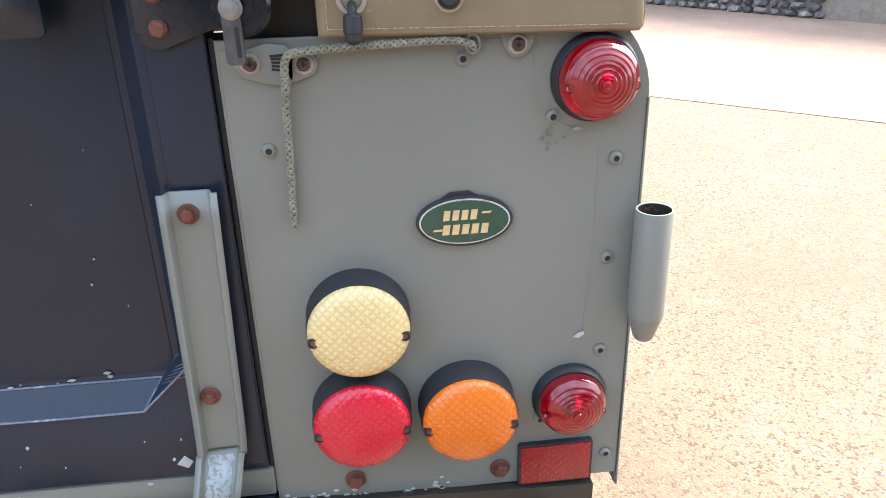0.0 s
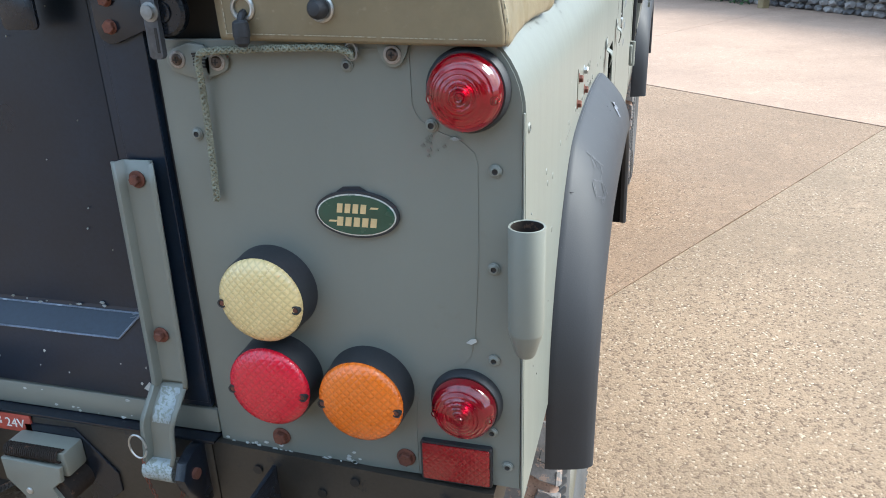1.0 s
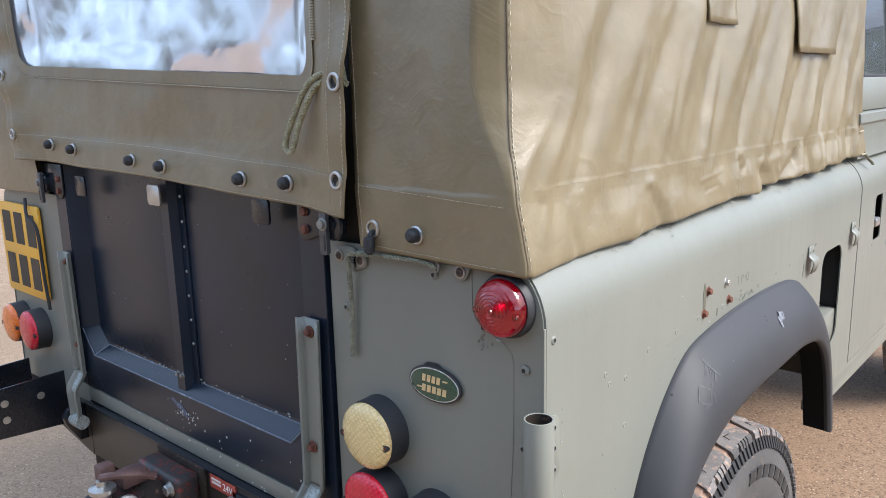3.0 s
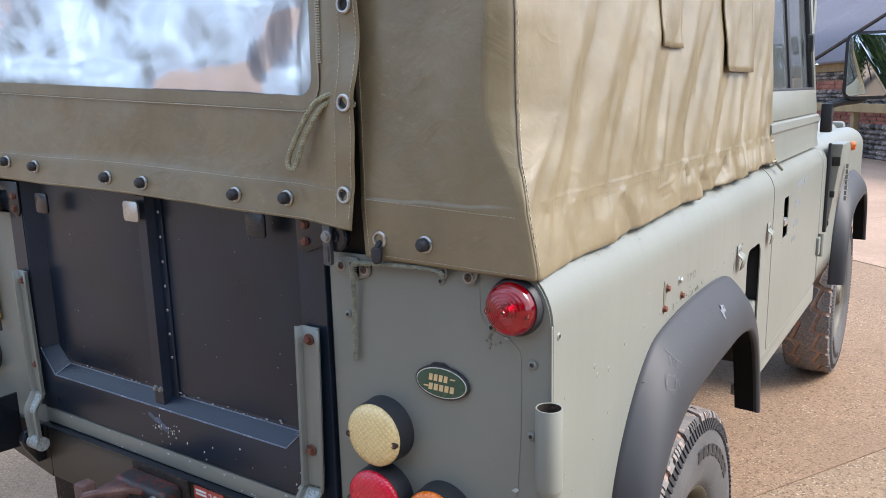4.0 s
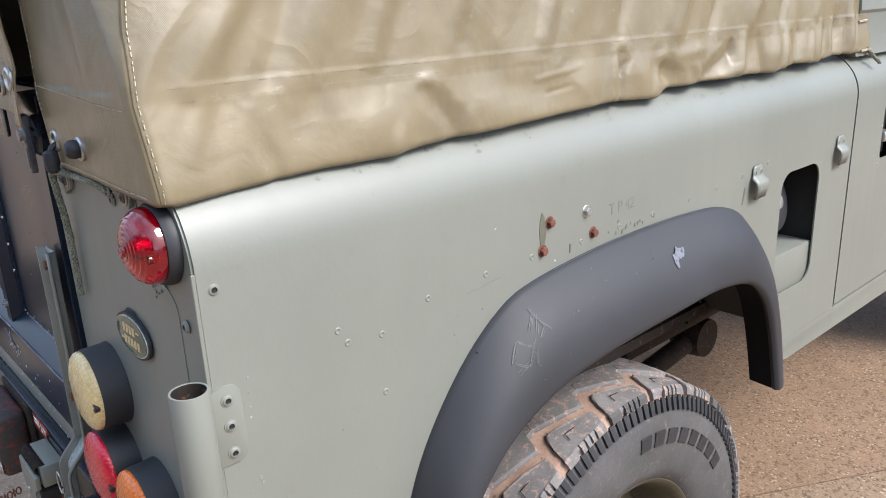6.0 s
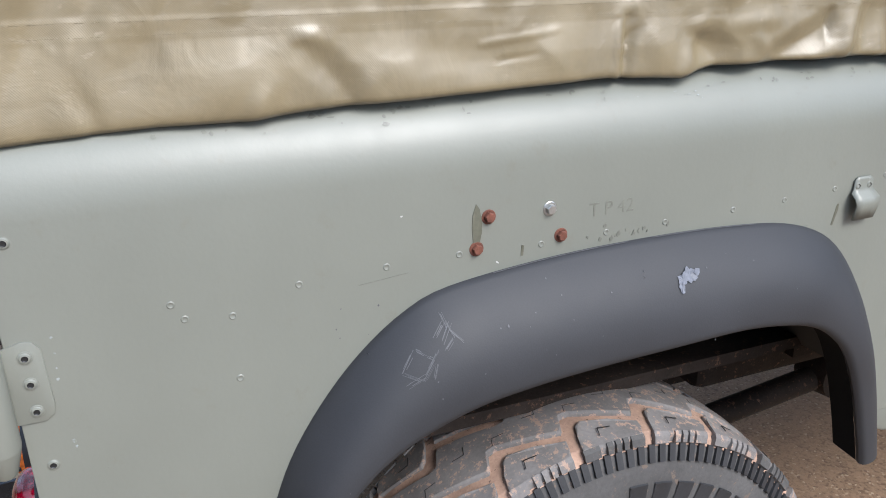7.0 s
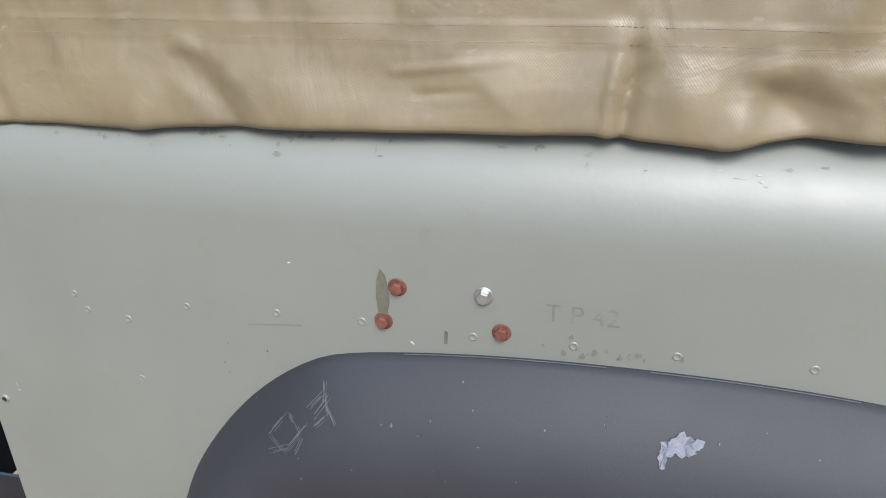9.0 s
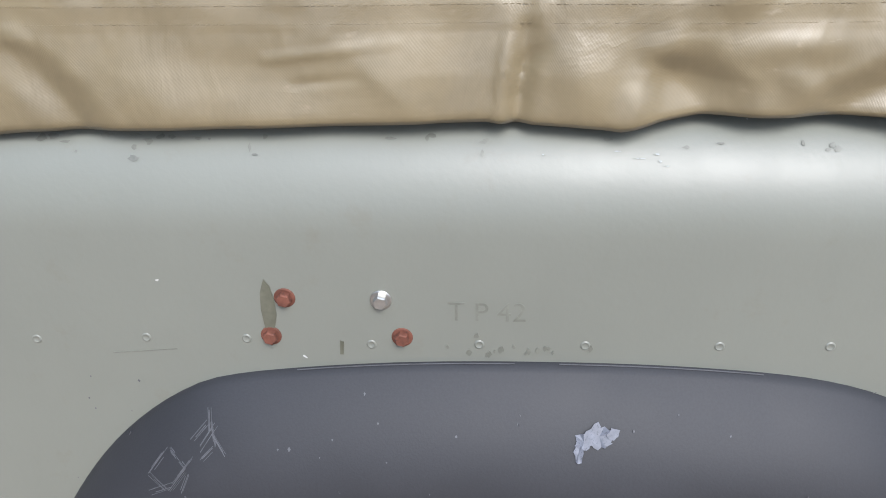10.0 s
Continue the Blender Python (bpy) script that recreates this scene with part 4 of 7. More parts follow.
build_tailgate()
for run in (((-0.385, -0.0045, 0.759), (0.330, -0.0045, 0.759), (0.355, -0.0045, 0.783)), ((-0.366, 0.0232, 0.781), (0.346, 0.0232, 0.781)), ((0.355, -0.0045, 0.783), (0.385, -0.0045, 0.812)), ((-0.385, -0.0045, 0.759), (-0.432, -0.0045, 0.815)), ((-0.366, 0.0232, 0.781), (-0.385, -0.0045, 0.759)), ((0.346, 0.0232, 0.781), (0.330, -0.0045, 0.759))):
    bm = bmesh.new()
    line = []
    for a, b in zip(run, run[1:]):
        line += [Vector(a).lerp(Vector(b), i / 30) for i in range(30)]
    line.append(Vector(run[-1]))
    tube(bm, [p + Vector((0, 0.0004 * rough_noise(p.x * 60, p.z * 60), 0.0005 * rough_noise(p.x * 50, 3))) for p in line], 0.0014, 5)
    part("worn_edge", bm, M_EDGE, tailgate)
# scuffs on the tailgate's lower rail
for n in range(9):
    x, z, w = -0.045 + 0.006 * n + rnd.uniform(-0.004, 0.004), 0.736 - 0.0022 * n + rnd.uniform(-0.002, 0.002), rnd.uniform(0.006, 0.013)
    flake([(x + w * math.cos(a) * rnd.uniform(0.6, 1.3), z + 0.55 * w * math.sin(a) * rnd.uniform(0.6, 1.3) - 0.3 * w * math.cos(a)) for a in (0, 0.7, 1.5, 2.3, 3.0, 3.8, 4.6, 5.4)], "y", -0.0044 - 0.0001 * n, 0.0004, M_HAZE)
for i in range(30):
    x, z, r = rnd.gauss(0.0, 0.03), rnd.gauss(0.722, 0.012), rnd.uniform(0.0007, 0.0022)
    flake([(x + r * math.cos(a) * rnd.uniform(.6, 1.4), z + r * 1.3 * math.sin(a) * rnd.uniform(.6, 1.4)) for a in (0, 1.1, 2.2, 3.3, 4.6)], "y", -0.0054, 0.0005, M_WHITECHIP)
for i in range(26):
    x, z, r = rnd.uniform(-0.30, 0.34), 0.7835 + abs(rnd.gauss(0, 0.004)), rnd.uniform(0.0007, 0.002)
    flake([(x + 2.0 * r * math.cos(a) * rnd.uniform(.6, 1.4), z + r * math.sin(a)) for a in (0, 1.1, 2.2, 3.3, 4.6)], "y", 0.0205, 0.0010, M_WORN)
for i in range(22):
    x, z, r = rnd.uniform(-0.33, 0.36), rnd.uniform(0.81, 1.15), rnd.uniform(0.0004, 0.0013)
    if abs(x) > 0.045:
        flake([(x + r * math.cos(a) * rnd.uniform(.6, 1.4), z + r * math.sin(a) * rnd.uniform(.6, 2.0)) for a in (0, 1.1, 2.2, 3.3, 4.6)], "y", 0.0168, 0.0012, M_WORN)
for i in range(14):
    x, z, r = rnd.uniform(-0.1, 0.43), rnd.uniform(0.676, 0.73), rnd.uniform(0.0006, 0.0019)
    flake([(x + r * math.cos(a) * rnd.uniform(.6, 1.4), z + r * 1.5 * math.sin(a)) for a in (0, 1.1, 2.2, 3.3, 4.6)], "y", -0.0047, 0.0006, M_WHITECHIP)
for i in range(5):
    flake([(0.352 + i * 0.004, 0.790 + 0.0045 * i), (0.385 + i * 0.002, 0.7985 + 0.0045 * i), (0.385 + i * 0.002, 0.7992 + 0.0045 * i)], "y", -0.0048, 0.0006, M_WORN)
flake([(0.351, 0.690), (0.362, 0.684), (0.368, 0.692), (0.36, 0.70)], "y", -0.0050, 0.0008, M_WHITECHIP)

# rubber seals beside the tailgate, sill below it
for s in (1, -1):
    bm = bmesh.new()
    box(bm, (s * 0.4435, 0.004, 0.66), (s * 0.4485, 0.03, 1.12), 0.001)
    part("seal", bm, M_RUBBER, truck)
    # post behind the flap gap, coloured near-black for the shade there
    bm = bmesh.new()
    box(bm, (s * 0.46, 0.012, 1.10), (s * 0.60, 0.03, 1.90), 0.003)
    part("cover_post", bm, M_SHADE_IN, truck)
bm = bmesh.new()
box(bm, (-0.4485, -0.0015, 0.634), (0.4485, 0.06, 0.670), 0.004)
part("rear_sill", bm, M_PAINT, truck, "chipped grey-green sill under the tailgate")
for i in range(26):
    x, z, r = rnd.uniform(-0.4, 0.44), rnd.choice((0.640, 0.664)) + rnd.uniform(-0.003, 0.003), rnd.uniform(0.0006, 0.0024)
    flake([(x + 1.6 * r * math.cos(a) * rnd.uniform(.6, 1.4), z + r * math.sin(a)) for a in (0, 1.1, 2.2, 3.3, 4.6)], "y", -0.0022, 0.0006, M_WHITECHIP)


def strap(s):
    """Channel-section strap over the tailgate hinge, kinked at its foot."""
    xc, bm = 0.411 if s > 0 else -0.453, bmesh.new()
    line = smooth_line([(0, -0.008, 0.992), (0, -0.008, 0.85), (0, -0.008, 0.725), (0, -0.010, 0.706), (0, -0.030, 0.680), (0, -0.034, 0.664), (0, -0.034, 0.630), (0, -0.036, 0.612)], 5)
    sec = [(-0.0255, -0.011), (-0.0215, -0.012), (-0.019, -0.003), (-0.016, -0.0015), (0.016, -0.0015), (0.019, -0.003), (0.0215, -0.012), (0.0255, -0.011)]
    rows = []
    for i, p in enumerate(line):
        slim = 1.0 - 0.16 * i / len(line)
        lean = -s * 0.026 * i / len(line)
        rows.append([bm.verts.new((xc + lean + a * slim, p.y + b, p.z)) for a, b in sec])
    for a, b in zip(rows, rows[1:]):
        for i in range(len(sec) - 1):
            bm.faces.new((a[i], a[i + 1], b[i + 1], b[i]))
    ob = thick(part("hinge_strap", bm, M_PAINT, truck, "grey-green channel strap with rusty bolts over the tailgate"), 0.003, 1.0)
    bm = bmesh.new()
    rows = []
    for i, p in enumerate(line):
        if 0.668 < p.z < 0.708:
            half = (0.015 - 0.16 * 0.015 * i / len(line)) * (0.9 + 0.1 * math.sin(i * 2.1))
            rows.append([bm.verts.new((xc - s * 0.026 * i / len(line) + k * half, p.y - 0.0055, p.z)) for k in (-1, 0, 1)])
    for a, b in zip(rows, rows[1:]):
        for i in range(2):
            bm.faces.new((a[i], a[i + 1], b[i + 1], b[i]))
    part("worn_patch", bm, M_WORN, ob, "pale worn paint at the bend")
    for z in (0.971, 0.777):
        hex_bolt("strap_bolt", (xc - s * (0.012 if z < 0.9 else 0.003), -0.0128, z), BACK, 0.0060, 0.009, M_RUST, ob, 1.62, "rusty bolt with washer")
    bm = bmesh.new()
    rod(bm, (xc - s * 0.025 - 0.022, -0.040, 0.600), (xc - s * 0.025 + 0.020, -0.040, 0.600), 0.0155, n=24)
    part("strap_eye", bm, M_WORN, ob, "strap foot worn to pale metal")
    bm = bmesh.new()
    prism(bm, [(0.0, 0.54), (0.0, 0.625), (-0.03, 0.630), (-0.052, 0.622), (-0.062, 0.604), (-0.056, 0.584), (-0.03, 0.54)], "x", xc + s * 0.004, xc + s * 0.018, 0.001)
    lug = part("hinge_lug", bm, M_BLACK, ob)
    bm = bmesh.new()
    rod(bm, (xc + s * 0.0182, -0.040, 0.600), (xc + s * 0.023, -0.040, 0.600), 0.007)
    part("hinge_pin", bm, M_RUST, ob)
    return ob


right_strap = strap(1)
strap(-1)


def ring_chain(x, z):
    """A split ring with a little chain, hanging at the hinge pin."""
    bm = bmesh.new()
    tube(bm, [(x + 0.012 * math.cos(a), -0.050, z + 0.017 * math.sin(a)) for a in span(0, 6.0, 24)], 0.0013, 6)
    pin = part("split_ring", bm, M_STEEL, right_strap, "wire ring and thin chain")
    bm = bmesh.new()
    line = smooth_line([(x + 0.004, -0.050, z - 0.02), (x + 0.006, -0.052, z - 0.05), (x + 0.022, -0.054, z - 0.082), (x + 0.045, -0.05, z - 0.075), (x + 0.055, -0.045, z - 0.045)], 5)
    for i, p in enumerate(line):
        flat = i % 2
        tube(bm, [(p.x + (0.0022 * math.cos(a) if flat else 0), p.y + (0 if flat else 0.0022 * math.cos(a)), p.z + 0.0042 * math.sin(a)) for a in span(0, 5.5, 7)], 0.0008, 5, True)
    part("chain", bm, M_RUST, right_strap)


ring_chain(0.362, 0.636)

# ---- rear crossmember and what is fixed to it ----
bm = bmesh.new()
box(bm, (-0.44, -0.012, 0.500), (0.44, 0.08, 0.628), 0.008)
prism(bm, [(0.44, 0.628), (0.80, 0.612), (0.80, 0.56), (0.44, 0.500)], "y", -0.010, 0.07)
prism(bm, [(-0.44, 0.628), (-0.80, 0.612), (-0.80, 0.56), (-0.44, 0.500)], "y", -0.010, 0.07)
crossmember = part("rear_crossmember", bm, M_DUSTY, truck, "dusty black painted chassis crossmember")
bm = bmesh.new()
box(bm, (-0.447, -0.017, 0.6285), (0.447, 0.02, 0.6335), 0.0015)
part("edge_strip", bm, M_BLACK, crossmember)
for x, z in ((0.50, 0.596), (0.63, 0.600), (0.585, 0.575)):
    bm = bmesh.new()
    rod(bm, (x, -0.013, z), (x, -0.0105, z), 0.006, n=14)
    part("bolt_hole", bm, M_INK, crossmember)

for s in (1, -1):
    # bumperette: folded plate bracket standing out behind the corner
    up, off = (0.0, 0.0) if s > 0 else (0.080, 0.035)
    bm = bmesh.new()
    prism(bm, [(-0.010, 0.605), (-0.20, 0.600), (-0.235, 0.585), (-0.235, 0.500), (-0.20, 0.485), (-0.010, 0.470)], "x", s * 0.520, s * 0.526, 0.001)
    prism(bm, [(-0.010, 0.590), (-0.20, 0.585), (-0.225, 0.575), (-0.225, 0.500), (-0.20, 0.490), (-0.010, 0.480)], "x", s * 0.735, s * 0.741, 0.001)
    box(bm, (s * 0.515, -0.242, 0.490), (s * 0.760, -0.232, 0.590), 0.003)
    bmesh.ops.translate(bm, vec=(s * off, 0, up), verts=bm.verts)
    ob = part("bumperette", bm, M_BLACK, truck, "black folded steel bumperette with bolt holes", angle=20)
    for y, z in ((-0.15, 0.565), (-0.15, 0.525), (-0.07, 0.56)):
        bm = bmesh.new()
        rod(bm, (s * (0.519 + off), y, z + up), (s * (0.5185 + off), y, z + up), 0.009, n=14)
        part("bolt_hole", bm, M_STEEL, ob)

# warning plate with its lettering
bm = bmesh.new()
prism(bm, rounded(0.082, 0.166, 0.600, 0.6275, 0.002), "y", -0.016, -0.0125, 0.0005)
plate = part("warning_plate", bm, M_SIGNRED, truck, "small worn red plate reading 24V")
words("plate_lettering", "24V", 0.020, Matrix.Translation((0.124, -0.0163, 0.6065)) @ Matrix.Rotation(radians(90), 4, "X"), M_SIGNWHITE, plate)
bm = bmesh.new()
box(bm, (0.088, -0.0168, 0.610), (0.118, -0.0159, 0.614))
part("text_bar", bm, M_SIGNWHITE, plate)
bm = bmesh.new()
box(bm, (0.088, -0.0168, 0.617), (0.118, -0.0159, 0.621))
part("text_bar", bm, M_SIGNWHITE, plate)


def trailer_socket():
    """Spring-lidded electric socket on a backing plate."""
    bm = bmesh.new()
    prism(bm, [(0.155, 0.615), (0.235, 0.618), (0.290, 0.555), (0.290, 0.525), (0.235, 0.480), (0.155, 0.480)], "y", -0.016, -0.012, 0.001)
    base = part("trailer_socket", bm, M_BLACK, truck, "grey-green trailer socket with a spring lid")
    bm = bmesh.new()
    box(bm, (0.150, -0.052, 0.568), (0.246, -0.016, 0.606), 0.004)
    part("hinge_block", bm, M_PAINT, base)
    bm = bmesh.new()
    turns = [(0.156 + 0.084 * i / 220, -0.050 + 0.0085 * math.cos(i * 0.75), 0.600 + 0.0085 * math.sin(i * 0.75)) for i in range(221)]
    tube(bm, turns, 0.0016, 5)
    part("lid_spring", bm, M_CHASSIS, base, "coiled steel spring")
    bm = bmesh.new()
    prism(bm, [(0.152, 0.592), (0.244, 0.590), (0.240, 0.566), (0.222, 0.556), (0.232, 0.540), (0.240, 0.522), (0.225, 0.508), (0.196, 0.505), (0.176, 0.516), (0.178, 0.536), (0.164, 0.546), (0.152, 0.560)], "y", -0.062, -0.054, 0.002)
    lid = part("lid", bm, M_PAINT, base)
    bm = bmesh.new()
    rod(bm, (0.228, -0.056, 0.545), (0.228, -0.015, 0.545), 0.020, 0.022)
    part("socket_body", bm, M_CHASSIS, base)
    screw((0.186, -0.062, 0.545), BACK, base, 0.005)


trailer_socket()


def pintle():
    """Jaw coupling on a bolted block, with a pin, handle and chain."""
    bm = bmesh.new()
    box(bm, (-0.105, -0.022, 0.455), (0.068, -0.0125, 0.632), 0.004)
    base = part("tow_coupling", bm, M_CHASSIS, truck, "worn red and black jaw tow coupling with pin and chain")
    bm = bmesh.new()
    box(bm, (-0.095, -0.075, 0.505), (0.058, -0.022, 0.625), 0.012, 3)
    part("coupling_block", bm, M_REDPAINT, base, "chipped red and black painted block")
    for x in (-0.075, 0.040):
        for z in (0.525, 0.605):
            hex_bolt("block_bolt", (x, -0.075, z), BACK, 0.011, 0.012, M_STEEL, base, 1.3)
    bm = bmesh.new()
    lathe(bm, (-0.02, -0.075, 0.565), BACK, [(0.048, 0), (0.050, 0.02), (0.040, 0.045), (0.036, 0.07), (0.0, 0.07)], 28)
    part("swivel", bm, M_CHASSIS, base)
    for k, m in ((0.030, M_REDPAINT), (-0.030, M_REDPAINT)):
        bm = bmesh.new()
        out = [(-0.10 - 0.055 + 0.062 * math.cos(a), -0.02 + 0.052 * math.sin(a)) for a in span(radians(60), radians(300), 14)]
        prism(bm, [(x, y) for y, x in out] + [(-0.055, -0.115), (0.015, -0.115)], "z", 0.565 + k - 0.010, 0.565 + k + 0.010, 0.003)
        part("jaw", bm, m, base, "worn red jaw plate")
    bm = bmesh.new()
    lathe(bm, (-0.02, -0.175, 0.505), (0, 0, 1), [(0.010, 0), (0.014, 0.004), (0.014, 0.115), (0.024, 0.118), (0.024, 0.126), (0.010, 0.130), (0.010, 0.140), (0, 0.142)], 18)
    part("coupling_pin", bm, M_STEEL, base)
    bm = bmesh.new()
    tube(bm, smooth_line([(-0.02, -0.175, 0.650), (0.01, -0.165, 0.660), (0.03, -0.13, 0.655), (0.035, -0.10, 0.640)], 5), 0.007, 8)
    box(bm, (-0.050, -0.140, 0.612), (-0.010, -0.09, 0.640), 0.004)
    box(bm, (-0.075, -0.165, 0.615), (-0.045, -0.135, 0.655), 0.005)
    part("release_handle", bm, M_HANDLE, base)
    bm = bmesh.new()
    lathe(bm, (0.018, -0.150, 0.60), (1, -0.3, 0), [(0.017, 0), (0.020, 0.003), (0.020, 0.009), (0.008, 0.012), (0, 0.012)], 18)
    part("pin_cap", bm, M_STEEL, base)
    bm = bmesh.new()
    line = smooth_line([(0.028, -0.155, 0.592), (0.030, -0.155, 0.56), (0.040, -0.15, 0.52), (0.050, -0.11, 0.470), (0.055, -0.06, 0.475)], 7)
    for i, p in enumerate(line):
        flat = i % 2
        tube(bm, [(p.x + (0.004 * math.cos(a) if flat else 0), p.y + (0 if flat else 0.004 * math.cos(a)), p.z + 0.007 * math.sin(a)) for a in span(0, 5.5, 8)], 0.0014, 5, True)
    part("chain", bm, M_RUST, base)
    bm = bmesh.new()
    tube(bm, smooth_line([(0.022, -0.158, 0.595), (-0.03, -0.19, 0.57), (-0.06, -0.20, 0.53), (-0.02, -0.21, 0.505), (0.03, -0.19, 0.52), (0.045, -0.165, 0.55)], 5), 0.0012, 5)
    part("wire_loop", bm, M_STEEL, base)


pintle()

# number plate on the other corner, its characters as plain bars
bm = bmesh.new()
prism(bm, rounded(-0.832, -0.592, 0.852, 1.082, 0.008), "y", -0.010, -0.004, 0.001)
number_plate = part("number_plate", bm, M_PLATE, truck, "yellow square number plate with black bars")
for row, z in ((0, 0.980), (1, 0.872)):
    for i in range(3):
        bm = bmesh.new()
        x = -0.815 + 0.073 * i
        box(bm, (x, -0.0108, z), (x + 0.050, -0.0099, z + 0.080))
        part("plate_bar", bm, M_INK, number_plate)
bm = bmesh.new()
tube(bm, smooth_line([(-0.65, -0.012, 1.10), (-0.63, -0.02, 1.06), (-0.592, -0.016, 1.03), (-0.585, -0.016, 0.92), (-0.580, -0.014, 0.835)], 5), 0.004, 8)
part("cable", bm, M_RUBBER, truck, "black cable beside the number plate")

# scraped paint under the upper tail lamp
for i in range(9):
    x, z, w = rnd.gauss(0.737, 0.008), rnd.gauss(1.020, 0.008), rnd.uniform(0.002, 0.006)
    flake([(x, z), (x + w * 0.4, z - w * 0.5), (x + w, z - w * 0.2), (x + w * 0.7, z + w * 0.5)], "y", -0.0017, 0.0005, M_FAINT)

# ---- canvas cover ----
HEM = [(-1, 1.114), (0.0, 1.114), (0.10, 1.1165), (0.163, 1.1185), (0.243, 1.1175), (0.30, 1.1225), (0.343, 1.1240), (0.40, 1.1250), (0.518, 1.1275), (0.600, 1.1300), (0.641, 1.1310), (0.655, 1.1295), (0.70, 1.1280), (0.735, 1.1255), (0.765, 1.1315),
       (0.792, 1.1345), (0.868, 1.1350), (0.94, 1.1345), (1.0, 1.1355), (1.1, 1.131), (1.18, 1.139), (1.28, 1.135), (1.36, 1.141), (1.47, 1.138), (1.56, 1.132)]
SIDE_X = [(1.10, 0.817), (1.13, 0.817), (1.16, 0.812), (1.20, 0.805), (1.30, 0.800), (1.45, 0.797), (1.70, 0.785), (1.80, 0.760), (1.93, 0.68)]
CORNER_R = [(1.10, 0.010), (1.20, 0.010), (1.216, 0.012), (1.241, 0.020), (1.29, 0.044), (1.33, 0.055), (1.37, 0.056), (1.45, 0.050), (1.60, 0.06), (1.93, 0.10)]
CORNER_LONG = [(1.20, 1.0), (1.32, 1.9), (1.60, 1.9), (1.80, 1.2)]
# soft dents and bulges of the side cloth: y, z, half-widths, depth, slant
DENTS = [(0.14, 1.17, 0.03, 0.03, -0.004, 0.5), (0.47, 1.165, 0.06, 0.02, -0.004, -0.8), (0.57, 1.160, 0.03, 0.03, 0.004, 0.2), (0.70, 1.165, 0.022, 0.035, 0.005, 0.0), (0.755, 1.182, 0.018, 0.012, 0.006, 0.0), (0.845, 1.185, 0.03, 0.012, 0.005, 0.3),
         (0.30, 1.192, 0.014, 0.008, 0.004, 0.0), (0.395, 1.150, 0.03, 0.025, 0.004, -0.3), (0.225, 1.150, 0.035, 0.03, 0.005, 0.2),
         (1.02, 1.17, 0.02, 0.04, -0.010, 0.1), (1.1, 1.165, 0.022, 0.04, 0.009, 0.2), (1.2, 1.18, 0.018, 0.04, -0.010, 0.2), (1.27, 1.17, 0.018, 0.05, 0.009, 0.2), (1.36, 1.18, 0.018, 0.05, -0.010, 0.3), (1.43, 1.19, 0.016, 0.05, 0.009, 0.1),
         (0.10, 1.34, 0.018, 0.13, 0.009, 0.35), (0.165, 1.36, 0.020, 0.14, -0.008, 0.40), (0.25, 1.37, 0.028, 0.15, 0.010, 0.42), (0.35, 1.37, 0.020, 0.12, -0.008, 0.45), (0.43, 1.36, 0.026, 0.15, 0.009, 0.42), (0.55, 1.37, 0.024, 0.13, -0.010, 0.42),
         (0.64, 1.37, 0.024, 0.15, 0.009, 0.42), (0.74, 1.36, 0.022, 0.13, -0.009, 0.45), (0.85, 1.34, 0.028, 0.14, 0.010, 0.40), (0.97, 1.33, 0.022, 0.14, -0.009, 0.42), (1.08, 1.33, 0.026, 0.14, 0.010, 0.40), (1.20, 1.33, 0.022, 0.13, -0.009, 0.42), (1.31, 1.33, 0.026, 0.14, 0.010, 0.38), (1.41, 1.34, 0.020, 0.13, -0.008, 0.35)]

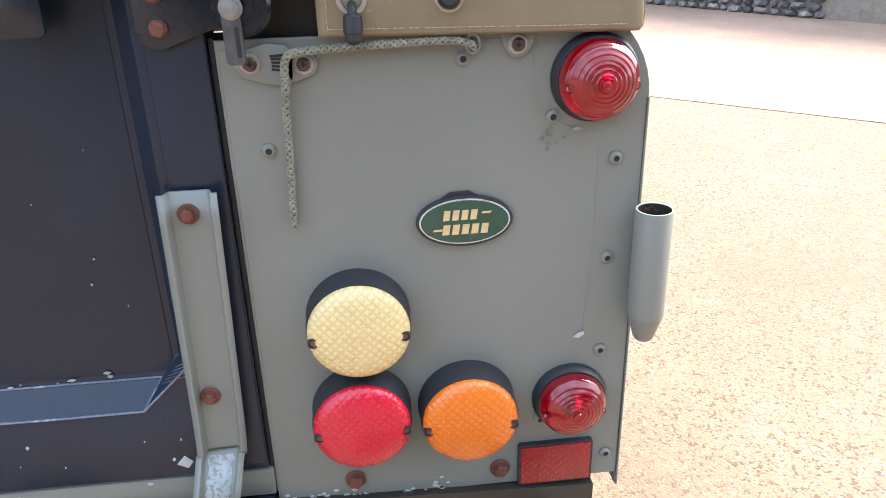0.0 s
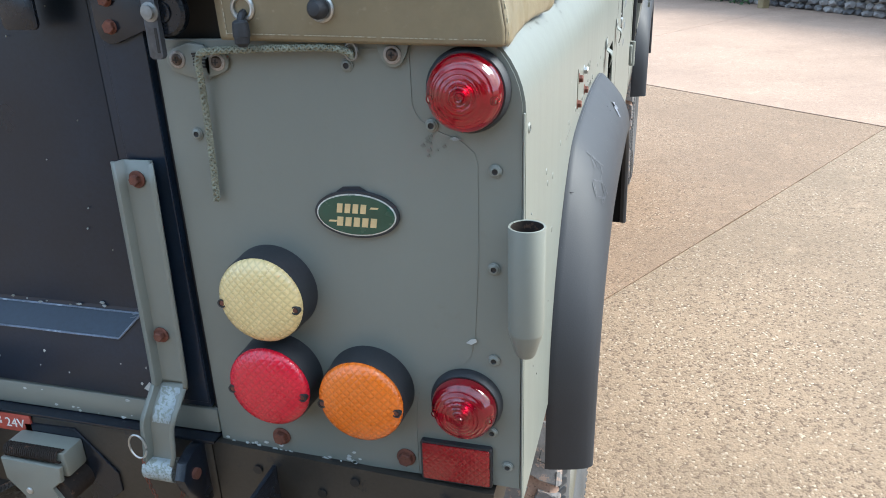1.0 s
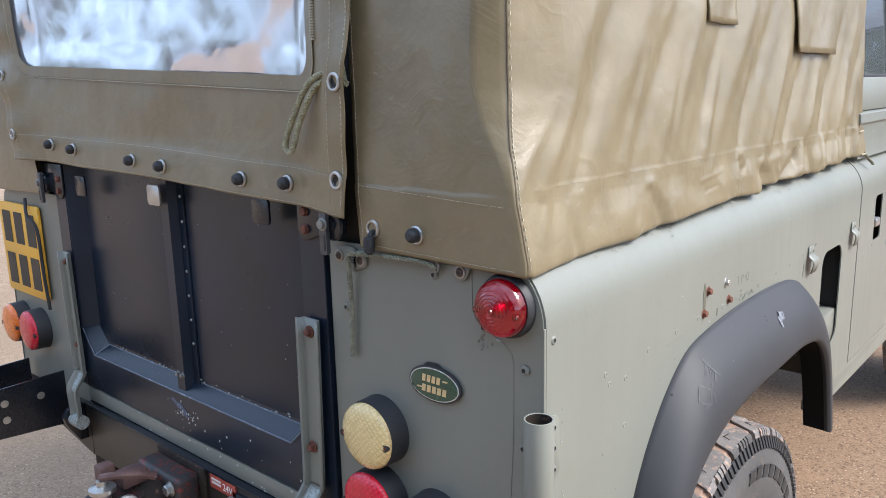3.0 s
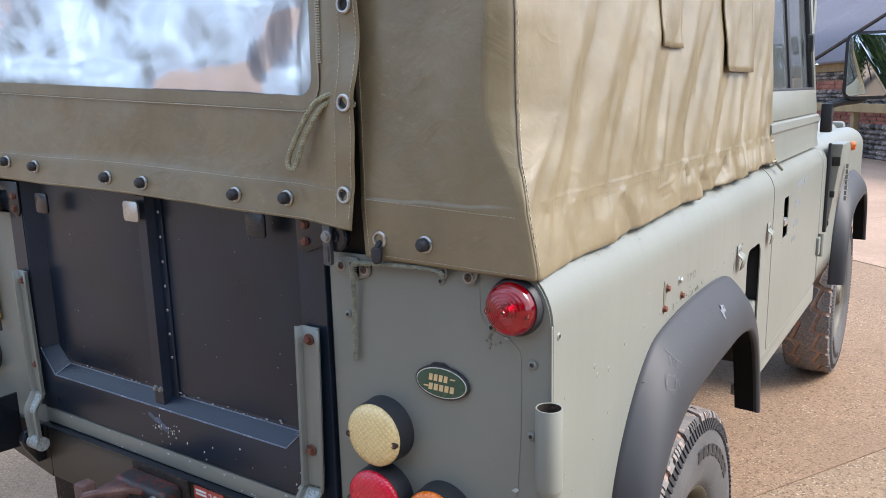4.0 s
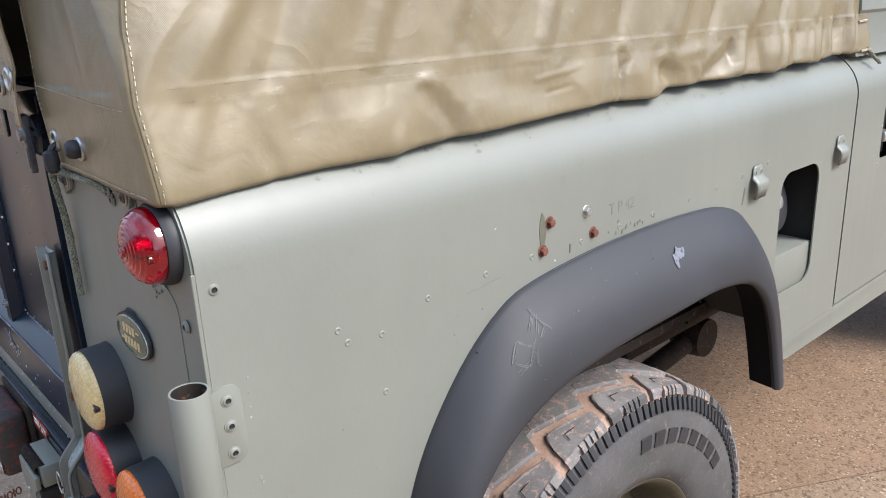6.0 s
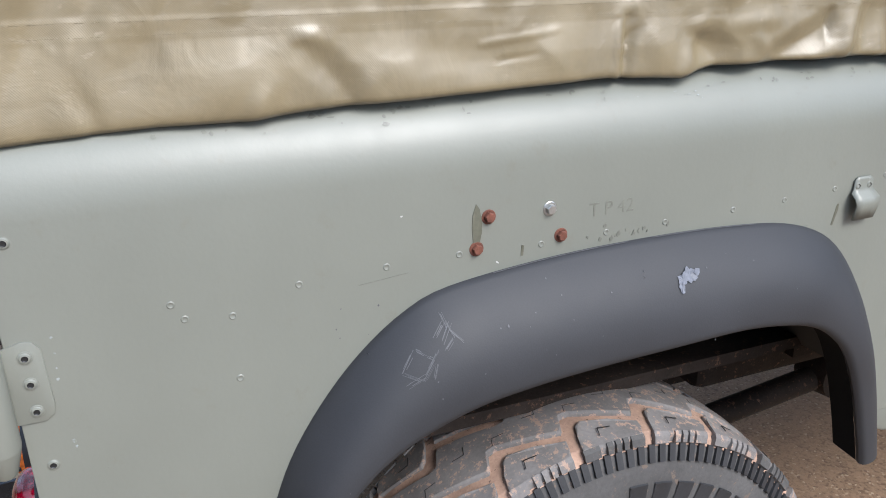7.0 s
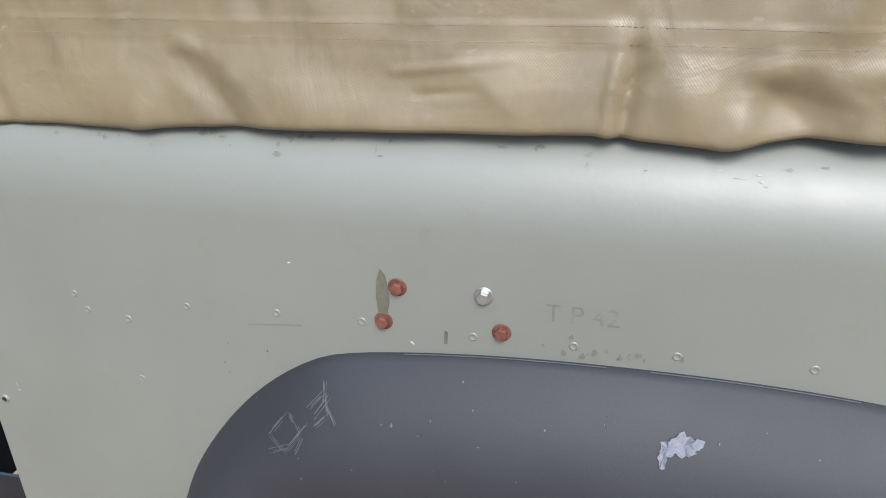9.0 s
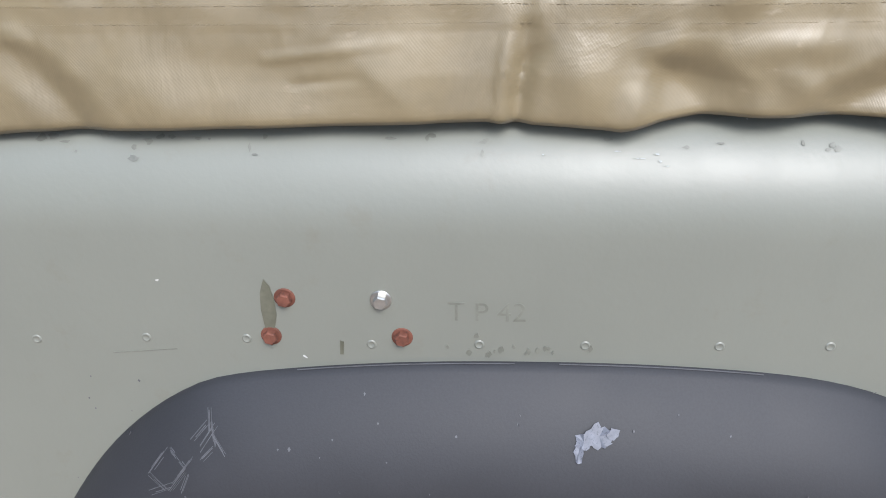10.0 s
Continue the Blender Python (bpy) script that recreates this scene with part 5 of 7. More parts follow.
# sharp folds: from y, z to y, z, half-width, height (below zero: a valley)
FOLDS = [(0.343, 1.126, 0.318, 1.160, 0.026, -0.0070), (0.318, 1.160, 0.296, 1.178, 0.022, -0.0045), (0.343, 1.126, 0.368, 1.156, 0.018, 0.002), (0.105, 1.122, 0.090, 1.165, 0.016, -0.003), (0.243, 1.120, 0.262, 1.150, 0.018, 0.004),
         (0.655, 1.130, 0.661, 1.194, 0.014, -0.0070), (0.645, 1.131, 0.650, 1.196, 0.010, 0.0040), (0.661, 1.170, 0.676, 1.186, 0.010, -0.0035), (0.480, 1.176, 0.570, 1.186, 0.006, 0.0014), (0.500, 1.158, 0.545, 1.163, 0.006, -0.0012),
         (0.794, 1.137, 0.750, 1.172, 0.034, -0.0125), (0.765, 1.166, 0.815, 1.158, 0.026, -0.0045), (0.735, 1.128, 0.742, 1.160, 0.020, 0.0050), (0.868, 1.137, 0.948, 1.174, 0.026, -0.0115), (0.842, 1.165, 0.868, 1.138, 0.016, 0.0035),
         (0.953, 1.190, 0.950, 1.160, 0.012, -0.0050), (0.975, 1.140, 0.990, 1.195, 0.016, 0.0060), (0.930, 1.137, 1.000, 1.155, 0.014, 0.0030),
         (1.060, 1.134, 1.045, 1.190, 0.018, -0.0060), (1.130, 1.136, 1.150, 1.200, 0.016, 0.0060), (1.180, 1.140, 1.172, 1.190, 0.014, -0.0060), (1.235, 1.140, 1.252, 1.200, 0.014, 0.0060), (1.290, 1.138, 1.300, 1.195, 0.014, -0.0060), (1.340, 1.142, 1.352, 1.205, 0.014, 0.0055), (1.400, 1.142, 1.412, 1.200, 0.014, -0.0060), (1.455, 1.142, 1.462, 1.205, 0.012, 0.0050),
         (0.020, 1.150, 0.060, 1.230, 0.016, 0.0030), (0.030, 1.215, 0.120, 1.330, 0.022, 0.0045), (0.110, 1.215, 0.190, 1.370, 0.022, -0.0045), (0.230, 1.225, 0.300, 1.380, 0.024, 0.0045), (0.36, 1.23, 0.43, 1.40, 0.020, -0.0035), (0.50, 1.225, 0.58, 1.40, 0.022, 0.0040), (0.66, 1.22, 0.73, 1.40, 0.020, -0.0040), (0.80, 1.22, 0.87, 1.38, 0.022, 0.0045), (0.90, 1.22, 0.97, 1.36, 0.018, -0.0045), (1.02, 1.22, 1.08, 1.36, 0.018, 0.0045), (1.13, 1.22, 1.20, 1.36, 0.018, -0.0045), (1.26, 1.22, 1.32, 1.36, 0.018, 0.0045)]
# short puckers along the two rows of sewing
rnd = random.Random(31)
for n in range(74):
    y = 0.03 + 1.44 * (n + rnd.random() * 0.7) / 74
    FOLDS.append((y, 1.196, y + rnd.uniform(-0.008, 0.008), 1.196 - rnd.uniform(0.010, 0.022), rnd.uniform(0.004, 0.009), rnd.uniform(-0.0013, 0.0013)))
    if n % 2:
        FOLDS.append((y, 1.214, y + rnd.uniform(-0.006, 0.012), 1.214 + rnd.uniform(0.010, 0.028), rnd.uniform(0.005, 0.010), rnd.uniform(-0.0010, 0.0010)))


def cloth_out(y, z):
    """How far the side cloth stands out at a place."""
    d = 0.004 * rough_noise(y * 5.0 + z * 2.0, z * 1.6, 0.3) + 0.0015 * rough_noise(y * 13 + z * 5, z * 7, 2.0) + 0.0006 * rough_noise(y * 34, z * 30, 5.0)
    ridge = 1 - abs(rough_noise(y * 6.5 + z * 3.0, z * 3.2 - y * 1.5, 21.0)) * 2.2
    d += 0.0018 * max(0.0, ridge) ** 3
    for cy, cz, wy, wz, amp, slant in DENTS:
        v = (z - cz) / wz
        u = (y - cy - (1.5 if cz > 1.25 else 1.0) * slant * (z - cz)) / (wy * (1.25 if cz > 1.25 else 1.0))
        q = u * u + v * v
        if q < 9:
            d += amp * (0.7 if cz > 1.25 else 1.0) * math.exp(-q)
    for y0, z0, y1, z1, w, amp in FOLDS:
        if not min(y0, y1) - w < y < max(y0, y1) + w:
            continue
        dy, dz = y1 - y0, z1 - z0
        t = max(0.0, min(1.0, ((y - y0) * dy + (z - z0) * dz) / (dy * dy + dz * dz)))
        u = math.hypot(y - y0 - t * dy, z - z0 - t * dz) / w
        if u < 1:
            d += amp * (0.4 * (1 - u) ** 1.5 + 0.6 * (1 - u * u) ** 2) * (0.45 + 0.55 * math.sin(math.pi * min(1.0, 0.25 + t * 0.75)))
    # the sewn band and the doubled cloth below it
    d += 0.0008 * max(0.0, min(1.0, (1.2155 - z) / 0.003)) - 0.0006 * max(0.0, min(1.0, (1.1975 - z) / 0.003))
    return d


def tuck(z, zb):
    """The bottom hem rolls in."""
    h = z - zb
    return -0.003 * max(0.0, 1 - h / 0.005) ** 2


def cover_point(s, kind, k, z, zb):
    xs, r = interp(z, SIDE_X), interp(z, CORNER_R)
    yr = -0.020 + 0.006 * max(0.0, (1.2 - z) / 0.09)
    if kind == "rear":
        x = 0.537 + (xs - r - 0.537) * k
        d = 0.0018 * rough_noise(x * 9, z * 6, 7.0) + 0.0007 * rough_noise(x * 40, z * 30, 9.0) + (0.0012 if z < 1.207 else 0) + 0.004 * math.exp(-((x - 0.70 - 0.2 * (1.32 - z)) / 0.02) ** 2 - ((z - 1.29) / 0.09) ** 2)
        fade = min(1.0, (1 - k) * 6)
        return (s * x, yr - d * fade - 0.4 * tuck(z, zb), z)
    if kind == "corner":
        # a flat facet pulled between the rear and the side, hardly rounded
        a = radians(90 * k)
        wob = 0.0025 * rough_noise(z * 14, k * 2, 4.0) * math.sin(math.pi * k)
        px = 0.2 * math.sin(a) + 0.8 * interp(k, [(0, 0), (0.44, 0.62), (1, 1)])
        py = (0.2 * (1 - math.cos(a)) + 0.8 * interp(k, [(0, 0), (0.44, 0.2), (1, 1)])) * interp(z, CORNER_LONG)
        return (s * (xs - r + (r + wob) * px + tuck(z, zb) * math.sin(a)), yr + (r - wob) * py - 0.4 * tuck(z, zb) * math.cos(a), z)
    y = yr + r * interp(z, CORNER_LONG)
    y += (1.49 + 0.05 * max(0, (1.3 - z) / 0.2) - y) * k
    fade = min(1.0, k * 25)
    inset = 0.003 * max(0.0, min(1.0, y / 0.12)) * max(0.0, min(1.0, (1.165 - z) / 0.04))
    return (s * (xs - inset + (cloth_out(y, z) if s > 0 else 0.0) * fade + tuck(z, zb)), y, z - 0.0015 * max(0.0, 1 - (z - zb) / 0.014))


def cover_side(s):
    bm = bmesh.new()
    n_side = 380 if s > 0 else 30
    cols = [("rear", k) for k in span(0, 0.98, 26 if s > 0 else 8)] + [("corner", k) for k in span(0, 1, 12)] + [("side", k) for k in span(0.002, 1, n_side)]
    lev = [0, 0.003, 0.006, 0.010, 0.016] + span(0.020, 0.125, 44 if s > 0 else 4) + span(0.132, 0.40, 40 if s > 0 else 10) + [0.5, 0.6, 0.68, 0.74, 0.80]

    def place(c, v):
        kind, k = c
        base = HEM[0][1] if kind != "side" else interp(k * 1.54, HEM) + 0.0028 * min(1.0, k * 12)
        if kind == "rear":
            base = 1.120 - 0.006 * k
        z = base + v
        return cover_point(s, kind, k, z, base)
    sheet(bm, place, cols, lev)
    return bm


cover = part("canvas_cover", cover_side(1), M_CANVAS, truck, "tan-olive coated canvas cover with folds and sewn hems", angle=50)
thick(cover, 0.0016, 1.0)
part("cover_far_side", cover_side(-1), M_CANVAS, cover, angle=80)
bm = bmesh.new()
sheet(bm, lambda u, v: (u, v, 1.885 + 0.03 * math.cos(u * 2.0)), span(-0.69, 0.69, 12), span(-0.05, 2.40, 8))
part("cover_roof", bm, M_CANVAS, cover)
# bulkhead inside the cover; its colour holds the darkness of the interior
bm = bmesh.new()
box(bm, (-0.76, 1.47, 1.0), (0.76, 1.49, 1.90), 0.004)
part("cab_bulkhead", bm, M_SHADE_IN, truck)
bm = bmesh.new()
box(bm, (-0.73, 0.03, 0.66), (0.73, 1.47, 0.68))
part("load_floor", bm, M_CHASSIS, truck)

# piping down the corner seam, thread along the hems
bm = bmesh.new()
seam = []
for z in span(1.116, 1.84, 60):
    p = Vector(cover_point(1, "corner", 0.60 - 0.16 * max(0.0, min(1.0, (z - 1.20) / 0.06)), z, 1.114))
    seam.append(p + Vector((0.0012, -0.0012, 0)))
tube(bm, seam, 0.0012, 6)
part("corner_piping", bm, M_PIPING, cover, "dark brown piping sewn down the corner")


def stitches(points, gap, ln, material, parent, r=0.0005):
    bm = bmesh.new()
    pts = [Vector(p) for p in points]
    carry = 0.0
    for a, b in zip(pts, pts[1:]):
        d = (b - a).length
        if d < 1e-6:
            continue
        w = carry
        while w < d:
            p, q = a.lerp(b, w / d), a.lerp(b, min(1.0, (w + ln) / d))
            tube(bm, [p, q], r, 4)
            w += gap
        carry = w - d
    ob = part("stitching", bm, material, parent, smooth=False)
    return tagged(ob, kind="stuff")


stitches([p + Vector((0.0022, 0.0030, 0)) for p in seam[:44]], 0.0060, 0.0040, M_THREAD, cover, 0.0007)


def rear_at(x, z, off=0.0026):
    k = (x - 0.537) / (interp(z, SIDE_X) - interp(z, CORNER_R) - 0.537)
    p = Vector(cover_point(1, "rear", min(0.97, k), z, 1.114))
    return p + Vector((0, -off, 0))


stitches([rear_at(x, 1.207 - 0.012 * (x - 0.54) / 0.26) for x in span(0.545, 0.79, 20)], 0.0055, 0.0040, M_THREAD, cover)
stitches([rear_at(x, 1.1225 - 0.006 * (x - 0.537) / 0.26 + 0.0035) for x in span(0.545, 0.80, 20)], 0.0045, 0.0033, M_THREAD, cover)
stitches([rear_at(0.545, z) for z in span(1.125, 1.6, 20)], 0.0055, 0.0040, M_THREAD, cover)


def side_at(y, z, off=0.0028):
    k = (y + 0.0) / 1.52
    p = Vector(cover_point(1, "side", k, z, interp(k * 1.54, HEM)))
    return p + Vector((off, 0, 0))


for z in (1.1995, 1.2115):
    stitches([side_at(y, z, 0.0017) for y in span(0.02, 1.50, 120)], 0.0045, 0.0030, M_CANVAS, cover, 0.00030)


def eyelet(at, parent, toggle=None):
    """A brass-edged eyelet facing the rear; toggle: a black rubber knob through it."""
    at = Vector(at)
    bm = bmesh.new()
    lathe(bm, at, BACK, [(0.0125, -0.001), (0.0125, 0.0012), (0.0108, 0.0026), (0.0088, 0.0024), (0.0080, 0.0006), (0.0080, -0.003)], 28, closed=False)
    lathe(bm, at, BACK, [(0.0080, -0.002), (0.0, -0.002)], 28, closed=False)
    for f in bm.faces:
        f.material_index = 1 if all((v.co - at).length < 0.0084 for v in f.verts) else 0
    part("eyelet", bm, [M_STEEL, M_INK], parent, "metal eyelet")
    if toggle == "knob":
        bm = bmesh.new()
        ax = Vector((-0.10, -1, 0.06)).normalized()
        lathe(bm, at + Vector((0, 0.002, 0.0)), ax, [(0.0072, 0), (0.0078, 0.002), (0.0092, 0.004), (0.0098, 0.008), (0.0090, 0.0125), (0.006, 0.016), (0.0, 0.0172)], 18)
        part("rubber_toggle", bm, M_RUBBER, parent, "black rubber toggle")
    if toggle == "hang":
        bm = bmesh.new()
        tube(bm, smooth_line([at + Vector((0, 0.004, -0.003)), at + Vector((0, -0.005, -0.007)), at + Vector((0, -0.008, -0.014))], 4), 0.0036, 8)
        lathe(bm, at + Vector((0, -0.008, -0.010)), (0, 0, -1), [(0.005, 0), (0.0074, 0.002), (0.0080, 0.006), (0.0082, 0.015), (0.0074, 0.0155), (0.0072, 0.021), (0.004, 0.0245), (0, 0.025)], 18)
        part("rubber_toggle", bm, M_RUBBER, parent, "black rubber toggle hanging by its neck")


eyelet(rear_at(0.566, 1.149, 0.002), cover, "hang")
eyelet(rear_at(0.646, 1.148, 0.002), cover, "knob")

# rolled rear flap with a clear window
FL_Y = -0.019


def flap_edge(z):
    return 0.530 + 0.030 * min(1.0, (z - 1.16) / 0.22) + 0.004 * rough_noise(z * 16, 0.5, 1.0)


def flap_y(x, z):
    d = 0.006 * rough_noise(x * 3.2 + z * 2.0, z * 4.5 - x * 1.5, 1.0) + 0.0030 * rough_noise(x * 11 - z * 6, z * 8, 3.0) + 0.0007 * rough_noise(x * 42, z * 30, 6.0)
    d += 0.008 * max(0.0, (abs(x) - 0.50) / 0.06) * rough_noise(z * 15, 1.3, 2.0)
    return FL_Y - d - (0.0013 if z < flap_bottom(x) + 0.055 else 0.0) - 0.022 * min(1.0, max(0.0, (abs(x + 0.025) - 0.445) / 0.09)) - 0.010 * max(0.0, (1.26 - z) / 0.1) * max(0.0, 1 - abs(x) / 0.5)


def flap_bottom(x):
    return interp(x, [(-0.62, 1.202), (0.0, 1.187), (0.53, 1.162)]) + 0.002 * rough_noise(x * 6, 0.2, 8)


def sill_z(x):
    """The lower edge of the clear window."""
    return 1.350 + 0.052 * (0.44 - x)


def left_wider(x):
    return x if x > 0 else x - 0.05


def in_window(x, z):
    dx, dz = abs(x + 0.03) - 0.45, (sill_z(x) + 0.05) - z
    if dx <= 0 and dz <= 0:
        return True
    return math.hypot(max(dx, 0), max(dz, 0)) <= 0.05


def build_flap():
    bm = bmesh.new()
    us, vs = span(-1, 1, 170), [0, 0.003, 0.007] + span(0.012, 0.34, 56) + span(0.36, 0.72, 8)

    def place(u, v):
        z0 = flap_bottom(u * 0.53)
        z = z0 + v
        x = u * (flap_edge(z) + (0.05 if u < 0 else 0.0))
        return (x, flap_y(x, z), z)
    rows = [[bm.verts.new(place(u, v)) for v in vs] for u in us]
    for a, b in zip(rows, rows[1:]):
        for i in range(len(vs) - 1):
            q = (a[i], b[i], b[i + 1], a[i + 1])
            c = sum((v.co for v in q), Vector()) / 4
            if not in_window(c.x, c.z):
                bm.faces.new(q)
    for v in [v for v in bm.verts if not v.link_faces]:
        bm.verts.remove(v)
    flap = part("rear_flap", bm, M_CANVAS, truck, "tan-olive canvas rear flap with eyelets and a clear window", angle=80)
    thick(flap, 0.0016, 1.0)
    bm = bmesh.new()

    def vinyl(x, v):
        z = sill_z(x) - 0.018 + v
        d = 0.010 * rough_noise(x * 2.6 + 1.0, z * 2.2, 11.0) + 0.007 * rough_noise(x * 6 + z * 4, z * 5 - x * 3, 12.0) + 0.005 * math.exp(-((x - 0.31 - 0.55 * (z - 1.40)) / 0.05) ** 2) + 0.0016 * rough_noise(x * 18, z * 14, 13.0)
        sag = 0.010 * math.sin(math.pi * min(1.0, v / 0.45)) * max(0.0, 1 - (abs(x + 0.03) / 0.515) ** 4)
        free = max(0.0, min(1.0, (v - 0.018) / 0.05, (0.50 - abs(x + 0.03)) / 0.05))
        return (x, flap_y(x, z) + 0.0045 + (sag - d) * free, z)
    sheet(bm, vinyl, span(-0.546, 0.486, 110), span(0.0, 0.50, 60))
    pane = part("clear_window", bm, M_VINYL, flap, "clear plastic window, rippled and cloudy", angle=180)
    pane.visible_shadow = False
    edge = []
    for i in range(9):
        a = radians(180 + 90 * i / 8)
        edge.append((-0.428 + 0.05 * math.cos(a), 1.394 + 0.05 * math.sin(a)))
    for i in range(9):
        a = radians(270 + 90 * i / 8)
        edge.append((0.428 + 0.05 * math.cos(a), 1.394 + 0.05 * math.sin(a)))
    edge = [(-0.478, 1.84)] + edge + [(0.478, 1.84)]
    edge = [(-0.03 + x * 1.068, z + sill_z(-0.03 + x * 1.068) - 1.356) for x, z in edge]
    fine = []
    for a, b in zip(edge, edge[1:]):
        n = max(1, int(math.hypot(b[0] - a[0], b[1] - a[1]) / 0.02))
        fine += [(a[0] + (b[0] - a[0]) * i / n, a[1] + (b[1] - a[1]) * i / n) for i in range(n)]
    bm = bmesh.new()
    tube(bm, [(x * 1.004, flap_y(x, z) - 0.0024, z - 0.006) for x, z in fine], 0.0009, 5)
    part("window_welt", bm, M_THREAD, flap, "pale welt round the window")
    bm = bmesh.new()
    rows = []
    for (x, z), (x2, z2) in zip(fine, fine[1:]):
        d = Vector((x2 - x, z2 - z)).normalized()
        n = Vector((d.y, -d.x))
        row = []
        for o in (0.004, -0.006, -0.017):
            px, pz = x + n.x * o, z + n.y * o
            row.append(bm.verts.new((px, flap_y(px, pz) - (0.0021 if o > -0.01 else 0.0019), pz)))
        rows.append(row)
    for a, b in zip(rows, rows[1:]):
        for i in range(2):
            bm.faces.new((a[i], b[i], b[i + 1], a[i + 1]))
    part("window_border", bm, M_CANVAS, flap, angle=80)
    bm = bmesh.new()
    for z in span(1.40, 1.80, 110):
        box(bm, (0.482, flap_y(0.486, z) - 0.0032, z), (0.490, flap_y(0.486, z) - 0.0012, z + 0.0022))
    tagged(part("zip_teeth", bm, M_THREAD, flap, smooth=False), kind="stuff")
    for x, z in ((-0.430, 1.235), (-0.320, 1.228), (-0.074, 1.215), (0.031, 1.209), (0.274, 1.200), (0.388, 1.200)):
        eyelet((x, flap_y(x, z) - 0.002, z), flap, "knob")
    for s in (1, -1):
        for x, z in ((0.522, 1.214), (0.536, 1.344), (0.541, 1.475)):
            x, z = (x, z) if s > 0 else (-x - 0.05, z + 0.042)
            eyelet((x, flap_y(x, z) - 0.002, z), flap)
    stitches([(x, flap_y(x, 1.223) - 0.0030, flap_bottom(x) + 0.056) for x in span(-0.56, 0.52, 60)], 0.0055, 0.004, M_THREAD, flap)
    stitches([(x, flap_y(x, 1.17) - 0.0022, flap_bottom(x) + 0.004) for x in span(-0.56, 0.52, 60)], 0.0055, 0.004, M_THREAD, flap)
    for s in (1, -1):
        stitches([(left_wider(s * (flap_edge(z) - 0.034)), flap_y(left_wider(s * (flap_edge(z) - 0.034)), z) - 0.0018, z) for z in span(1.18 if s > 0 else 1.22, 1.6, 60)], 0.0055, 0.004, M_THREAD, flap)
        stitches([(left_wider(s * (flap_edge(z) - 0.005)), flap_y(left_wider(s * (flap_edge(z) - 0.005)), z) - 0.0018, z) for z in span(1.18 if s > 0 else 1.22, 1.6, 60)], 0.0055, 0.004, M_THREAD, flap)
    # tie cord: a doubled loop hung from the eyelet
    bm = bmesh.new()
    y = FL_Y - 0.012
    cord(bm, [(0.536, y, 1.348), (0.508, y - 0.010, 1.356), (0.472, y - 0.012, 1.340), (0.432, y - 0.010, 1.292), (0.412, y - 0.008, 1.260), (0.416, y - 0.007, 1.249), (0.427, y - 0.007, 1.253), (0.447, y - 0.008, 1.290), (0.485, y - 0.010, 1.336), (0.512, y - 0.006, 1.347), (0.537, y + 0.004, 1.341)], 0.0044)
    for x in (0.517, 0.527):
        hang = bmesh.new()
        cord(hang, [(x + 0.004, y + 0.004, 1.345), (x, y, 1.40), (x - 0.003, y, 1.50), (x - 0.006, y, 1.62)], 0.0040)
        part("tie_cord", hang, M_ROPE_PALE, flap, angle=80)
    part("tie_cord", bm, M_ROPE_PALE, flap, "pale olive braided tie cord", angle=80)


build_flap()

# cord along the top of the rear panel, with its guides
bm = bmesh.new()
cord(bm, [(0.668, -0.006, 1.102), (0.664, -0.010, 1.108), (0.645, -0.012, 1.112), (0.60, -0.012, 1.1115), (0.56, -0.012, 1.110), (0.530, -0.014, 1.109), (0.513, -0.016, 1.107), (0.507, -0.015, 1.099), (0.5055, -0.013, 1.08), (0.503, -0.009, 1.04), (0.501, -0.008, 0.99), (0.499, -0.008, 0.950)], 0.0040)
part("tie_cord", bm, M_ROPE, truck, "olive braided cord tied along the rear panel", angle=80)
for x, z in ((0.4775, 1.0985), (0.5220, 1.0965), (0.7070, 1.1050)):
    bm = bmesh.new()
    tab = [(x - 0.0185, z + 0.013), (x - 0.0125, z + 0.001)] + [(x + 0.0118 * math.cos(a), z + 0.0118 * math.sin(a)) for a in span(radians(195), radians(345), 9)] + [(x + 0.0125, z + 0.001), (x + 0.0185, z + 0.013)]
    if x < 0.50:
        tab = [(0.464, 1.096), (0.470, 1.087), (0.488, 1.081), (0.510, 1.078), (0.513, 1.086), (0.514, 1.106), (0.508, 1.113), (0.492, 1.115), (0.474, 1.110), (0.466, 1.104)]
    elif x < 0.60:
        tab = [(0.5070, 1.0985), (0.5085, 1.094), (0.5075, 1.090), (0.5100, 1.087), (0.5095, 1.083), (0.5125, 1.081)] + [(x + 0.0120 * math.cos(a), z + 0.0120 * math.sin(a)) for a in span(radians(-55), radians(110), 9)]
    prism(bm, tab, "y", -0.0052, -0.001, 0.001)
    guide = part("cord_guide", bm, M_PAINT, truck, "grey metal cord guide with screw")
    bm = bmesh.new()
    lathe(bm, (x, -0.0052, z), BACK, [(0.0088, 0), (0.0088, 0.0012), (0.0078, 0.0018), (0.0062, 0.0018)], 22)
    part("washer", bm, M_WASHER, guide)
    bm = bmesh.new()
    lathe(bm, (x, -0.0066, z), BACK, [(0.0060, 0), (0.0060, 0.0008), (0.0045, 0.0022), (0, 0.0028)], 18, closed=False)
    part("screw_head", bm, M_SCREW, guide)
    for w, h in ((0.0030, 0.0007), (0.0007, 0.0030)):
        bm = bmesh.new()
        box(bm, (x - w, -0.0097, z - h), (x + w, -0.0088, z + h))
        part("cross_slot", bm, M_INK, guide)
